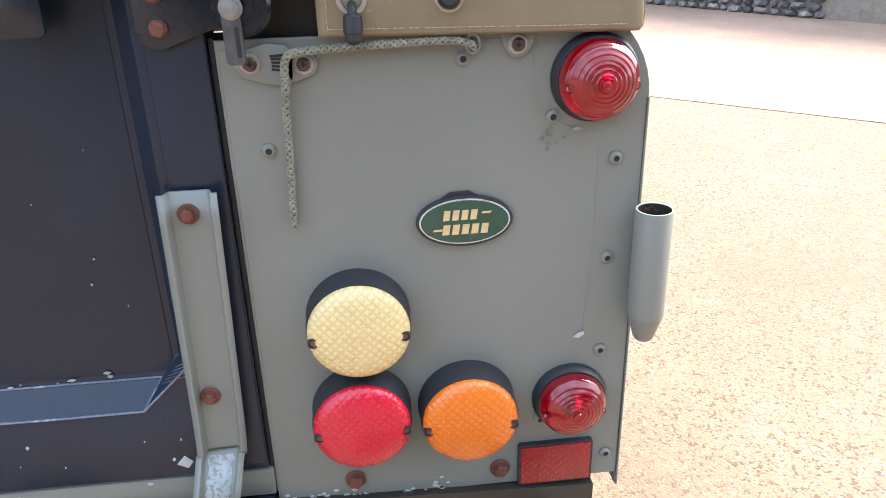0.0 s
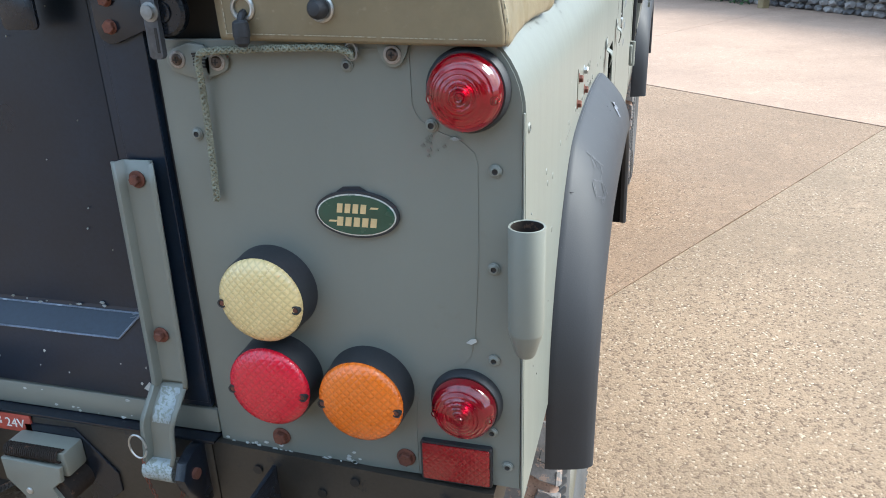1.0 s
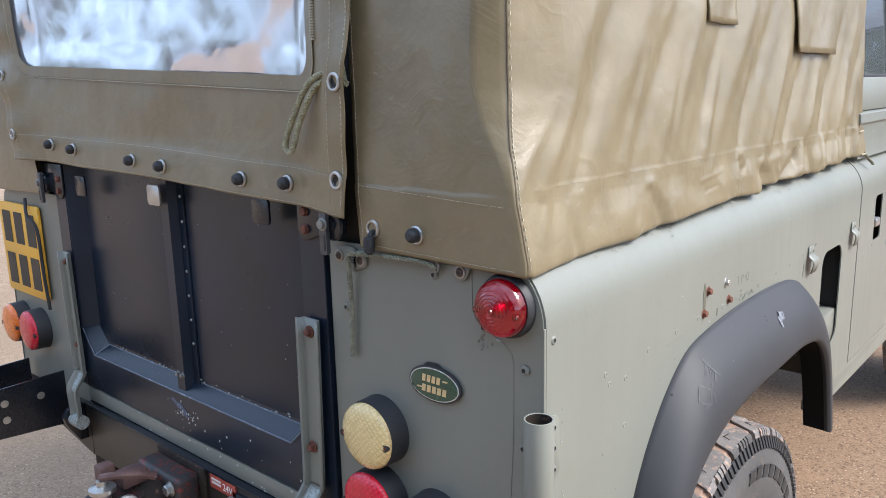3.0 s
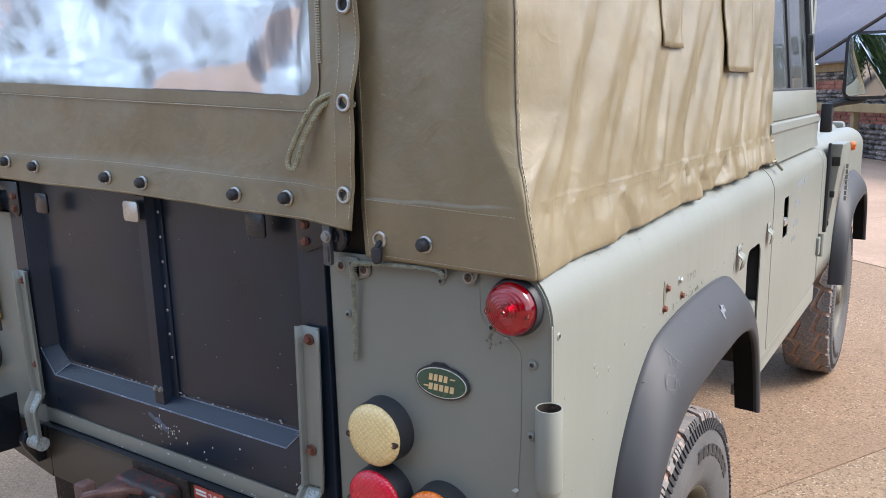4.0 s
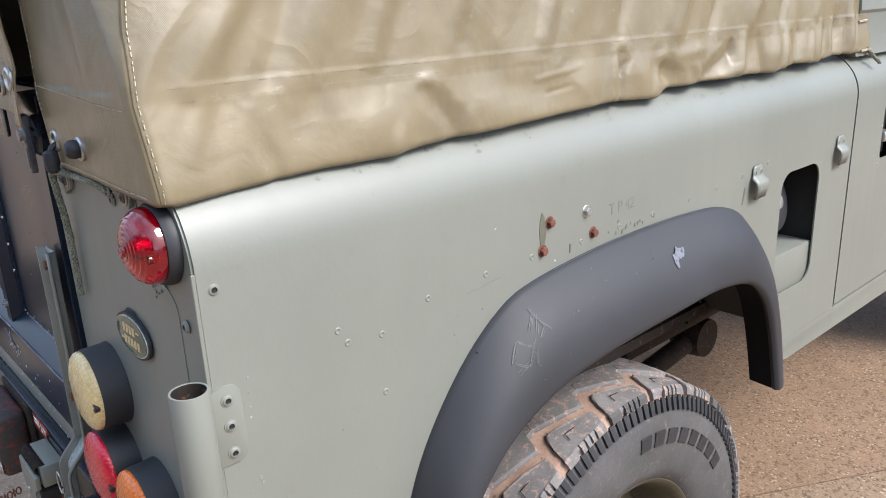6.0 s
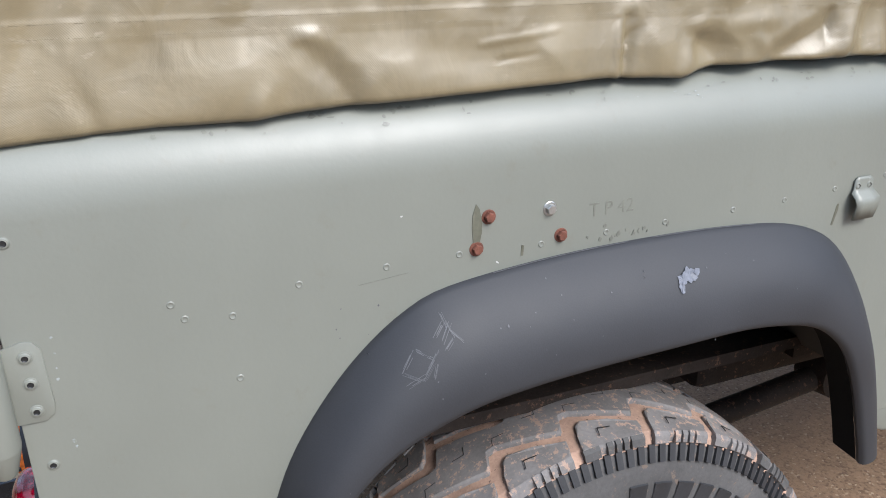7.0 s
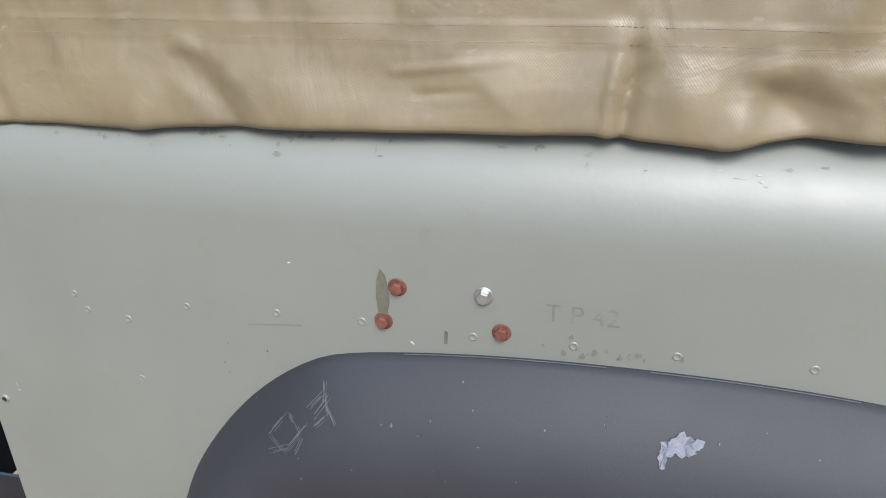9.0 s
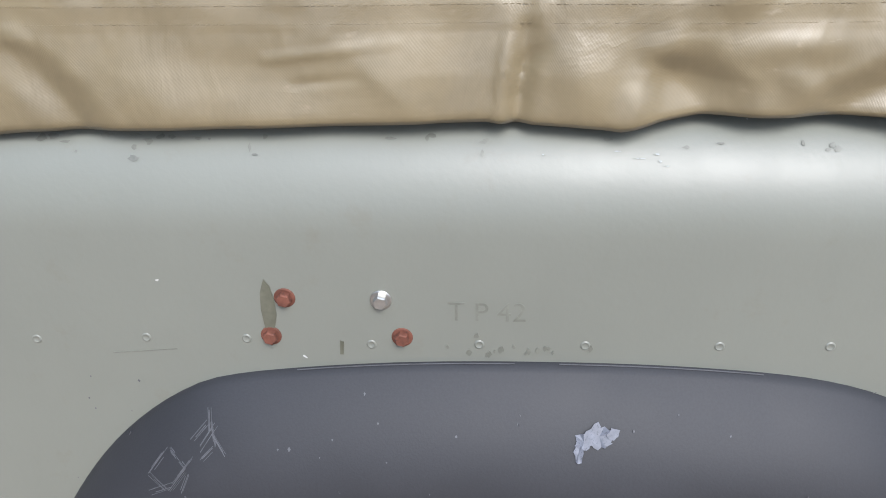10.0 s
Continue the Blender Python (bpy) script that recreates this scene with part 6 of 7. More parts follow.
# grooves fanned across the cleat, where the cord is jammed
for n in range(5):
    a = radians(42 - 17 * n)
    bm = bmesh.new()
    p, q = Vector((0.4915, -0.0053, 1.0975)) + Vector((0.004 * math.cos(a), 0, 0.010 * math.sin(a))), Vector((0.5095, -0.0053, 1.0965)) + Vector((0, 0, 0.0125 * math.sin(a)))
    tube(bm, [p, q], 0.0011, 6)
    part("cleat_groove", bm, M_INK, truck)
bm = bmesh.new()
tube(bm, [(0.667 + 0.006 * math.cos(a), -0.008, 1.108 + 0.008 * math.sin(a)) for a in span(0, 6.28, 14)][:-1], 0.0016, 6, True)
part("cord_loop", bm, M_ZINC, truck)

# flat pockets on the side cloth
for y0, y1, z0, z1 in ((0.900, 1.205, 1.388, 1.62), (0.448, 0.593, 1.427, 1.60)):
    bm = bmesh.new()
    sheet(bm, lambda u, v, y0=y0: side_at(u, v, (0.006 if y0 > 0.6 else 0.0025) + 0.006 * max(0, (1.46 - v) / 0.08) + 0.002 * rough_noise(u * 20, v * 20, 1)), span(y0, y1, 16), span(z0, z1, 16))
    thick(part("pocket_flap", bm, M_CANVAS, cover, angle=80), 0.003, 1.0)
bm = bmesh.new()
cord(bm, [side_at(1.50, 1.145, 0.002), Vector((0.822, 1.53, 1.128)), Vector((0.83, 1.552, 1.112))], 0.004)
part("cover_tie", bm, M_ROPE, cover)
bm = bmesh.new()
for z in (1.200, 1.142):
    cord(bm, [side_at(1.47, z, 0.003), side_at(1.51, z + 0.001, 0.004)], 0.0025)
part("edge_tacking", bm, M_THREAD, cover)

# ---- wheels ----


def wheel(s, y, turn=0.0):
    xc = s * 0.740
    zc = 0.392 + 0.030 * ((xc - 2.30) * 0.512 + (y - 4.42) * 0.859)
    hub = Vector((xc, y, zc))
    ax = Vector((s, 0, 0))
    bm = bmesh.new()
    prof = [(0.212, -0.078), (0.222, -0.094), (0.245, -0.104), (0.30, -0.110), (0.34, -0.107), (0.366, -0.099), (0.380, -0.088), (0.384, -0.07), (0.386, 0.0), (0.384, 0.07), (0.380, 0.088), (0.366, 0.099), (0.34, 0.107), (0.30, 0.110), (0.245, 0.104), (0.222, 0.094), (0.212, 0.078)]
    lathe(bm, hub, ax, prof, 72, closed=False)
    tyre = part("wheel", bm, M_TYRE, truck, "chunky mud-terrain tyre with dried reddish mud on an olive steel rim", angle=60)
    bm = bmesh.new()
    lathe(bm, hub, ax, [(0.3700, -0.0985), (0.3800, -0.094), (0.3870, -0.086), (0.3895, -0.060), (0.3910, 0.0), (0.3895, 0.060), (0.3870, 0.086), (0.3800, 0.094), (0.3700, 0.0985)], 72, closed=False)
    part("mud_in_tread", bm, M_MUD, tyre, "dried reddish mud in the tread")
    u, v = Vector((0, 1, 0)), Vector((0, 0, 1))

    def on(phi, r, w):
        return hub + u * (r * math.cos(phi)) + v * (r * math.sin(phi)) + ax * w
    rnd = random.Random(5)
    n = 22
    step = 2 * math.pi / n

    def crown(w, top=0.3975):
        return top - 0.006 * (abs(w) / 0.09) ** 2

    def lug(bm, poly, phi0):
        lo = [bm.verts.new(on(phi0 + a * step, 0.380 - 0.004 * (abs(w) > 0.085), w)) for a, w in poly]
        hi = [bm.verts.new(on(phi0 + a * step, crown(w), w)) for a, w in poly]
        k = len(poly)
        f = bm.faces.new(hi)
        for i in range(k):
            bm.faces.new((lo[i], lo[(i + 1) % k], hi[(i + 1) % k], hi[i]))
        bmesh.ops.bevel(bm, geom=list(f.edges), offset=0.0035, segments=2, profile=0.5, affect="EDGES")
    # in each pitch: a shoulder block between two slanting cross grooves, and a toothed centre rib
    shoulder = [(-0.02, 0.0965), (0.05, 0.070), (0.12, 0.049), (0.21, 0.041), (0.55, 0.054), (0.91, 0.067), (0.875, 0.082), (0.83, 0.0965)]
    tooth = [(0.03, 0.021), (0.17, 0.020), (0.22, 0.023), (0.55, 0.037), (0.93, 0.051), (0.98, 0.040), (1.03, 0.021)]

    def outer(a):
        return interp(0.03 + (a - 0.03) % 1.0, tooth)
    for i in range(n):
        for turned in (False, True):
            bm = bmesh.new()
            lug(bm, [((0.5 + a) if turned else -a, -w if turned else w) for a, w in shoulder], i * step)
            part("tread_block", bm, M_TREAD, tyre, smooth=False)
    for i in range(n):
        bm = bmesh.new()
        rows = []
        for a in span(0, 1, 24):
            hi, lo = outer(a), -outer(0.5 - a)
            phi = (i - a) * step
            rows.append([bm.verts.new(on(phi, r, w)) for r, w in ((0.381, hi + 0.003), (crown(hi) - 0.003, hi), (crown(hi), hi - 0.0035), (crown(0), (hi + lo) / 2), (crown(lo), lo + 0.0035), (crown(lo) - 0.003, lo), (0.381, lo - 0.003))])
        for p, q in zip(rows, rows[1:]):
            for k in range(6):
                bm.faces.new((p[k], q[k], q[k + 1], p[k + 1]))
        part("tread_rib", bm, M_TREAD, tyre, angle=30)
    # notched lugs that run over the shoulder onto the wall
    for side in (1, -1):
        for i in range(n):
            bm = bmesh.new()
            for a0, a1 in ((-0.02, 0.20), (0.30, 0.38), (0.42, 0.49), (0.53, 0.60), (0.64, 0.83)):
                if side < 0:
                    a0, a1 = 0.5 - a1 + 0.5, 0.5 - a0 + 0.5
                ends = []
                for a in (a0, a1):
                    phi = (i - a) * step
                    ends.append([bm.verts.new(on(phi, r, side * w)) for r, w in ((0.376, 0.086), (0.3905, 0.0955), (0.386, 0.1000), (0.376, 0.1030), (0.3735, 0.0995), (0.368, 0.094))])
                p, q = ends
                for k in range(6):
                    bm.faces.new((p[k], q[k], q[(k + 1) % 6], p[(k + 1) % 6]))
                bm.faces.new(p)
                bm.faces.new(q)
            part("shoulder_lug", bm, M_TREAD if i % 3 else M_TYRE, tyre, smooth=False)
    # short cuts in the blocks
    bm = bmesh.new()
    for i in range(n):
        for a, w, h in ((-0.40, 0.072, 1), (0.90, -0.072, -1), (-0.25, 0.008, 1), (-0.75, -0.008, -1)):
            q = [(a + 0.10 * h, w + 0.008 * h), (a + 0.06 * h, w - 0.006 * h), (a - 0.10 * h, w - 0.003 * h)]
            for (a0, w0), (a1, w1) in zip(q, q[1:]):
                tube(bm, [on((i + a0) * step, crown(w0) - 0.0002, w0), on((i + a1) * step, crown(w1) - 0.0002, w1)], 0.0007, 4)
    tagged(part("tread_cuts", bm, M_INK, tyre, smooth=False), kind="stuff")
    bm = bmesh.new()
    m = 132
    for i in range(m):
        a0, a1 = 2 * math.pi * i / m, 2 * math.pi * (i + 0.55) / m
        q = []
        for r, w in ((0.349, 0.1045), (0.372, 0.0955)):
            for a in (a0, a1):
                q += [on(a, r, w), on(a, r + 0.002, w + 0.0045)]
        p = [bm.verts.new(c) for c in q]
        for f in ((1, 3, 7, 5), (0, 1, 5, 4), (2, 3, 7, 6), (4, 5, 7, 6), (0, 1, 3, 2)):
            bm.faces.new([p[k] for k in f])
    tagged(part("shoulder_ribs", bm, M_RUBBER, tyre, smooth=False), kind="stuff")
    # raised lettering on the wall of the tyre, as plain bars
    for centre in (62, 242):
        for i in range(8):
            a0 = radians(centre + 26 - i * 7.4)
            bm = bmesh.new()
            q = [[bm.verts.new(on(a0 - radians(5.2) * t, r, w)) for t in span(0, 1, 4)] for r, w in ((0.292, 0.1088), (0.293, 0.1112), (0.318, 0.1110), (0.319, 0.1086))]
            for a, b in zip(q, q[1:]):
                for k in range(4):
                    bm.faces.new((a[k], a[k + 1], b[k + 1], b[k]))
            part("raised_bar", bm, M_RUBBER, tyre)
    bm = bmesh.new()
    lathe(bm, hub, ax, [(0.215, 0.080), (0.226, 0.086), (0.227, 0.090), (0.219, 0.092), (0.212, 0.088), (0.205, 0.074), (0.198, 0.050), (0.192, 0.0), (0.186, -0.01), (0.165, 0.012), (0.130, 0.030), (0.100, 0.040), (0.085, 0.036), (0.075, 0.030), (0.0, 0.030)], 48, closed=False)
    part("rim", bm, M_RIM, tyre, "olive painted steel rim")
    bm = bmesh.new()
    lathe(bm, hub, ax, [(0.072, 0.03), (0.070, 0.055), (0.060, 0.085), (0.045, 0.10), (0.0, 0.102)], 28, closed=False)
    part("hub", bm, M_RIM, tyre)
    for i in range(5):
        p = on(2 * math.pi * i / 5 + 0.4, 0.085, 0.036)
        hex_bolt("wheel_nut", p, ax, 0.011, 0.018, M_STEEL, tyre, 1.3)


for s in (1, -1):
    wheel(s, 0.672)
    wheel(s, 3.270)

# ---- plastic wheel arch flares ----


def resample(points, n):
    line = smooth_line([(a, b, 0) for a, b in points], 8)
    ways = [0.0]
    for a, b in zip(line, line[1:]):
        ways.append(ways[-1] + (b - a).length)
    out, j = [], 0
    for i in range(n + 1):
        w = ways[-1] * i / n
        while j < len(ways) - 2 and ways[j + 1] < w:
            j += 1
        t = (w - ways[j]) / max(1e-9, ways[j + 1] - ways[j])
        out.append(line[j].lerp(line[j + 1], t))
    return out


def flare(s, shift):
    n = 84
    roots, lips = resample(ROOT, n), resample(LIP, n)
    bm, liner = bmesh.new(), bmesh.new()
    rows, inner = [], []
    for a, b in zip(roots, lips):
        row = [(0.8298, a.x, a.y), (0.836, a.x, a.y)]
        for v in (0.04, 0.10, 0.2, 0.35, 0.5, 0.65, 0.8, 0.90, 0.96, 1.0):
            p = a.lerp(b, v)
            row.append((0.836 + 0.060 * (1 - (1 - v) ** 2.4), p.x, p.y))
        inward = (b - a).normalized()
        p = b + inward * 0.006
        row += [(0.8945, p.x, p.y), (0.889, p.x + inward.x * 0.003, p.y + inward.y * 0.003), (0.882, p.x, p.y)]
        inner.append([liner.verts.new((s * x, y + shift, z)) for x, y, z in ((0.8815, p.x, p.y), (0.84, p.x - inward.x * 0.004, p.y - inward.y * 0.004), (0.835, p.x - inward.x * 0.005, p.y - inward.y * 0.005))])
        rows.append([bm.verts.new((s * x, y + shift, z)) for x, y, z in row])
    for a, b in zip(rows, rows[1:]):
        for i in range(len(a) - 1):
            bm.faces.new((a[i], b[i], b[i + 1], a[i + 1]))
    for row in (rows[0], rows[-1]):
        bm.faces.new(row)
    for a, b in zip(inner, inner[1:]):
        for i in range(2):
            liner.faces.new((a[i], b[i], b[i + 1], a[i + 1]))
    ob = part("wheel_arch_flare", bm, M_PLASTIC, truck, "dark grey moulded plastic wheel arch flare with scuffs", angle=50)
    # strip inside the lip, blackened to carry the shade of the arch
    part("flare_lining", liner, M_SHADE_LINING, ob)
    return ob


right_flare = flare(1, 0.0)
for s, shift in ((-1, 0.0), (1, 2.598), (-1, 2.598)):
    flare(s, shift)


FACE = list(zip(resample(ROOT, 84), resample(LIP, 84)))


def flare_point(y, z, off=0.0006):
    """The place on the right rear flare's face nearest to y, z."""
    best = None
    for a, b in FACE:
        d = (b - a)
        v = max(0.0, min(1.0, ((y - a.x) * d.x + (z - a.y) * d.y) / d.length_squared))
        p = a.lerp(b, v)
        q = (p.x - y) ** 2 + (p.y - z) ** 2
        if best is None or q < best[0]:
            best = (q, v)
    return Vector((0.836 + 0.060 * (1 - (1 - best[1]) ** 2.4) + off, y, z))


def scuff(outline, material, name="scuff"):
    bm = bmesh.new()
    mid = (sum(p[0] for p in outline) / len(outline), sum(p[1] for p in outline) / len(outline))
    off = 0.0018 if name == "pale_scuff" else 0.0006
    c = bm.verts.new(flare_point(*mid, off))
    ring = [bm.verts.new(flare_point(*p, off)) for p in outline]
    for i in range(len(ring)):
        bm.faces.new((c, ring[i], ring[(i + 1) % len(ring)]))
    part(name, bm, material, right_flare)


rnd = random.Random(4)
for y, z, ry, rz, n in ((0.7245, 0.9025, 0.0115, 0.0078, 26), (0.7120, 0.9000, 0.0075, 0.0052, 20), (0.7085, 0.8925, 0.0042, 0.0080, 16), (0.735, 0.905, 0.005, 0.004, 12)):
    scuff([(y + ry * math.cos(2 * math.pi * i / n) * rnd.uniform(0.65, 1.2), z + rz * math.sin(2 * math.pi * i / n) * rnd.uniform(0.65, 1.2)) for i in range(n)], M_SCUFF, "pale_scuff")
line = [a for a, b in FACE if 0.48 < a.x < 0.86]
n = len(line)
for i0, i1 in ((0, n // 2), (n // 2 + 1, n)):
    if i1 - i0 > 1:
        bm = bmesh.new()
        tube(bm, [(0.8360, p.x, p.y + 0.0006) for p in line[i0:i1]], 0.0005, 5)
        part("rubbed_edge", bm, M_SCRATCH, right_flare)
rnd = random.Random(9)
# scratched zigzag lines
lines = [[(0.360, 0.850), (0.377, 0.872), (0.396, 0.862), (0.380, 0.842), (0.360, 0.850)], [(0.398, 0.880), (0.414, 0.897), (0.420, 0.880), (0.408, 0.868)], [(0.362, 0.838), (0.384, 0.848), (0.404, 0.873), (0.422, 0.898)], [(0.392, 0.843), (0.398, 0.858)], [(0.412, 0.905), (0.416, 0.888), (0.430, 0.874)]]
for ln in lines:
    for (a, b), (c, d) in zip(ln, ln[1:]):
        for k in range(4):
            o = rnd.uniform(-0.0022, 0.0022)
            w = rnd.uniform(0.0003, 0.0007)
            p0, p1 = rnd.uniform(0, 0.25), rnd.uniform(0.7, 1.0)
            n = Vector((-(d - b), c - a)).normalized()
            q0 = (a + (c - a) * p0 + n.x * o, b + (d - b) * p0 + n.y * o)
            q1 = (a + (c - a) * p1 + n.x * o, b + (d - b) * p1 + n.y * o)
            bm = bmesh.new()
            bm.faces.new([bm.verts.new(flare_point(*p)) for p in (q0, (q0[0] + n.x * w, q0[1] + n.y * w), (q1[0] + n.x * w, q1[1] + n.y * w), q1)])
            part("scratch", bm, M_SCRATCH, right_flare)
for i in range(60):
    y, z = rnd.uniform(0.26, 1.0), rnd.uniform(0.70, 0.93)
    if 0.3 < y < 0.98 and z > 0.82 or y < 0.30:
        r = rnd.uniform(0.0005, 0.0013)
        scuff([(y + r * math.cos(a), z + r * math.sin(a) * rnd.uniform(0.6, 1.6)) for a in (0, 1.6, 3.1, 4.7)], M_SCRATCH, "nick")

# ---- small fittings on the right side ----
for y, z, m in ((0.479, 0.9955, M_RUST), (0.4645, 0.9605, M_RUST), (0.5545, 0.9950, M_STEEL), (0.570, 0.9615, M_RUST)):
    hex_bolt("side_bolt", (SIDE + 0.002, y, z), OUT, 0.0060, 0.0075, m, truck, 1.42, "rust-red bolt head" if m is M_RUST else "bright steel bolt head")
for y, z in ((0.144, 0.952), (0.20, 0.93), (0.268, 0.952), (0.361, 0.956), (0.444, 0.957), (0.545, 0.954), (0.631, 0.956), (0.714, 0.957), (0.817, 0.959), (0.900, 0.961), (0.985, 0.966), (1.075, 0.975), (0.20, 0.86), (0.155, 0.935)):
    bm = bmesh.new()
    lathe(bm, (SIDE + 0.0031, y, z), OUT, [(0.0044, -0.0004), (0.0038, 0.0004), (0.0030, 0.0007), (0.0022, 0.0003), (0, 0.0)], 12, closed=False)
    part("filled_rivet", bm, M_PAINT, truck)
turn_side = Matrix(((0, 0, 1, 0), (1, 0, 0, 0), (0, 1, 0, 0), (0, 0, 0, 1)))
words("scratched_letters", "T P 42", 0.0235, Matrix.Translation((SIDE + 0.0031, 0.606, 0.978)) @ turn_side @ Matrix.Diagonal((0.98, 1, 1, 1)), M_FAINT, truck, "faint pencilled letters TP42", 0.0002)


def smear(points, material=None):
    bm = bmesh.new()
    prism(bm, points, "x", SIDE + 0.0025, SIDE + 0.0034 + rnd.uniform(0, 0.0005))
    part("stain", bm, material or M_SMEAR, truck)


smear([(0.4605, 0.968), (0.459, 0.985), (0.460, 1.000), (0.464, 1.012), (0.468, 1.006), (0.4705, 0.994), (0.471, 0.980), (0.468, 0.966)])
smear([(0.519, 0.944), (0.522, 0.944), (0.523, 0.956), (0.520, 0.957)])
smear([(0.988, 0.915), (0.991, 0.914), (0.997, 0.935), (0.997, 0.944), (0.994, 0.944)])
for i in range(16):
    y, z, r = rnd.gauss(0.65, 0.03), 0.946 + abs(rnd.gauss(0, 0.007)), rnd.uniform(0.0008, 0.0026)
    smear([(y + r * math.cos(t) * rnd.uniform(0.5, 1.2), z + 1.6 * r * math.sin(t) * rnd.uniform(0.5, 1.2)) for t in (0, 0.9, 1.8, 2.7, 3.6, 4.5, 5.4)], M_FAINT)
smear([(0.330, 0.940), (0.385, 0.9455), (0.385, 0.9460), (0.330, 0.9408)], M_FAINT)
for i in range(6):
    y, z, r = rnd.uniform(0.05, 0.30), rnd.uniform(0.66, 0.98), rnd.uniform(0.0005, 0.0009)
    smear([(y + r * math.cos(a), z + 1.4 * r * math.sin(a)) for a in (0, 1.5, 3.0, 4.5)], M_FAINT)
for i in range(7):
    z, r = rnd.choice((0.93, 0.90, 0.83)) + rnd.uniform(-0.01, 0.01), rnd.uniform(0.0008, 0.002)
    y = 0.037 + rnd.uniform(-0.002, 0.006)
    smear([(y + r * math.cos(a), z + r * math.sin(a)) for a in (0, 1.2, 2.4, 3.6, 4.8)], M_WORN)


def shoulder_spot(y, deg, ry, rdeg, material):
    """A thin irregular stain lying on the rounded shoulder."""
    bm = bmesh.new()
    ring = []
    for i in range(9):
        t = 2 * math.pi * i / 9
        yy, d = y + ry * math.cos(t) * rnd.uniform(0.5, 1.3), radians(deg + rdeg * math.sin(t) * rnd.uniform(0.5, 1.3))
        ring.append(bm.verts.new((SIDE - 0.09 + 0.0934 * math.cos(d), yy, 1.05 + 0.0934 * math.sin(d))))
    bm.faces.new(ring)
    part("stain", bm, material, truck)


for y0, spread, n in ((0.335, 0.03, 12), (0.43, 0.04, 9), (0.60, 0.03, 6), (0.86, 0.06, 10), (1.05, 0.08, 8), (0.20, 0.05, 6)):
    for i in range(n):
        shoulder_spot(rnd.gauss(y0, spread), 47 - abs(rnd.gauss(0, 5)), rnd.uniform(0.001, 0.0045), rnd.uniform(0.5, 2.0), M_SMUDGE if rnd.random() < 0.7 else M_FAINT)
for i in range(6):
    shoulder_spot(rnd.gauss(0.73, 0.035), 40 - abs(rnd.gauss(0, 4)), rnd.uniform(0.001, 0.006), rnd.uniform(0.15, 0.5), M_WORN)


def side_catch(y, z):
    """A small bent plate with two rivets, its foot standing off the panel."""
    bm = bmesh.new()
    rows = []
    for zz, o, w in ((z + 0.016, 0.001, 0.011), (z + 0.012, 0.0015, 0.016), (z, 0.002, 0.017), (z - 0.006, 0.004, 0.021), (z - 0.012, 0.012, 0.022), (z - 0.020, 0.014, 0.020), (z - 0.041, 0.009, 0.019)):
        rows.append([bm.verts.new((SIDE + 0.003 + o, y + k * w, zz)) for k in (-1, -0.4, 0.4, 1)])
    for a, b in zip(rows, rows[1:]):
        for i in range(3):
            bm.faces.new((a[i], a[i + 1], b[i + 1], b[i]))
    ob = thick(part("side_catch", bm, M_PAINT, truck, "grey-green bent catch plate with two rivets", angle=50), 0.002, 1.0)
    for k in (-1, 1):
        ribbed_washer((SIDE + 0.005, y + k * 0.010, z + 0.004), OUT, ob)


side_catch(1.033, 0.962)
side_catch(1.380, 0.965)

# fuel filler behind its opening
# recess walls painted near-black for the shade inside
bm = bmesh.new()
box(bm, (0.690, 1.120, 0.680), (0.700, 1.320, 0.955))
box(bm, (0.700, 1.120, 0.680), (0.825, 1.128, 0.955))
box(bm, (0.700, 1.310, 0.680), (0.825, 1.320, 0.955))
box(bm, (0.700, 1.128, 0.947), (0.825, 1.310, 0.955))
filler = part("fuel_recess", bm, M_SHADE_IN, truck, "fuel opening recess with its shade painted near-black", smooth=False)
bm = bmesh.new()
box(bm, (0.700, 1.128, 0.680), (0.826, 1.310, 0.775), 0.004)
part("recess_step", bm, M_PAINT, filler)
bm = bmesh.new()
lathe(bm, (0.705, 1.225, 0.845), (1, 0, 0.25), [(0.060, 0), (0.060, 0.02), (0.068, 0.022), (0.072, 0.03), (0.072, 0.055), (0.060, 0.075), (0.03, 0.085), (0, 0.087)], 32)
part("fuel_cap", bm, M_RUBBER, filler, "black fuel cap with a lock")
bm = bmesh.new()
lathe(bm, (0.788, 1.225, 0.866), (1, 0, 0.25), [(0.014, 0), (0.014, 0.004), (0.010, 0.006), (0, 0.006)], 18)
part("cap_lock", bm, M_STEEL, filler)

bm = bmesh.new()
sheet(bm, lambda u, v: (0.795 + 0.012 * rough_noise(u * 60, v * 50, 2.0), u, v), span(1.150, 1.195, 8), span(0.777, 0.835, 9))
thick(part("plastic_wrap", bm, M_BAG, filler, "crumpled pale plastic in the fuel recess"), 0.002)

# ---- cab: door, window frame, wing, bonnet ----


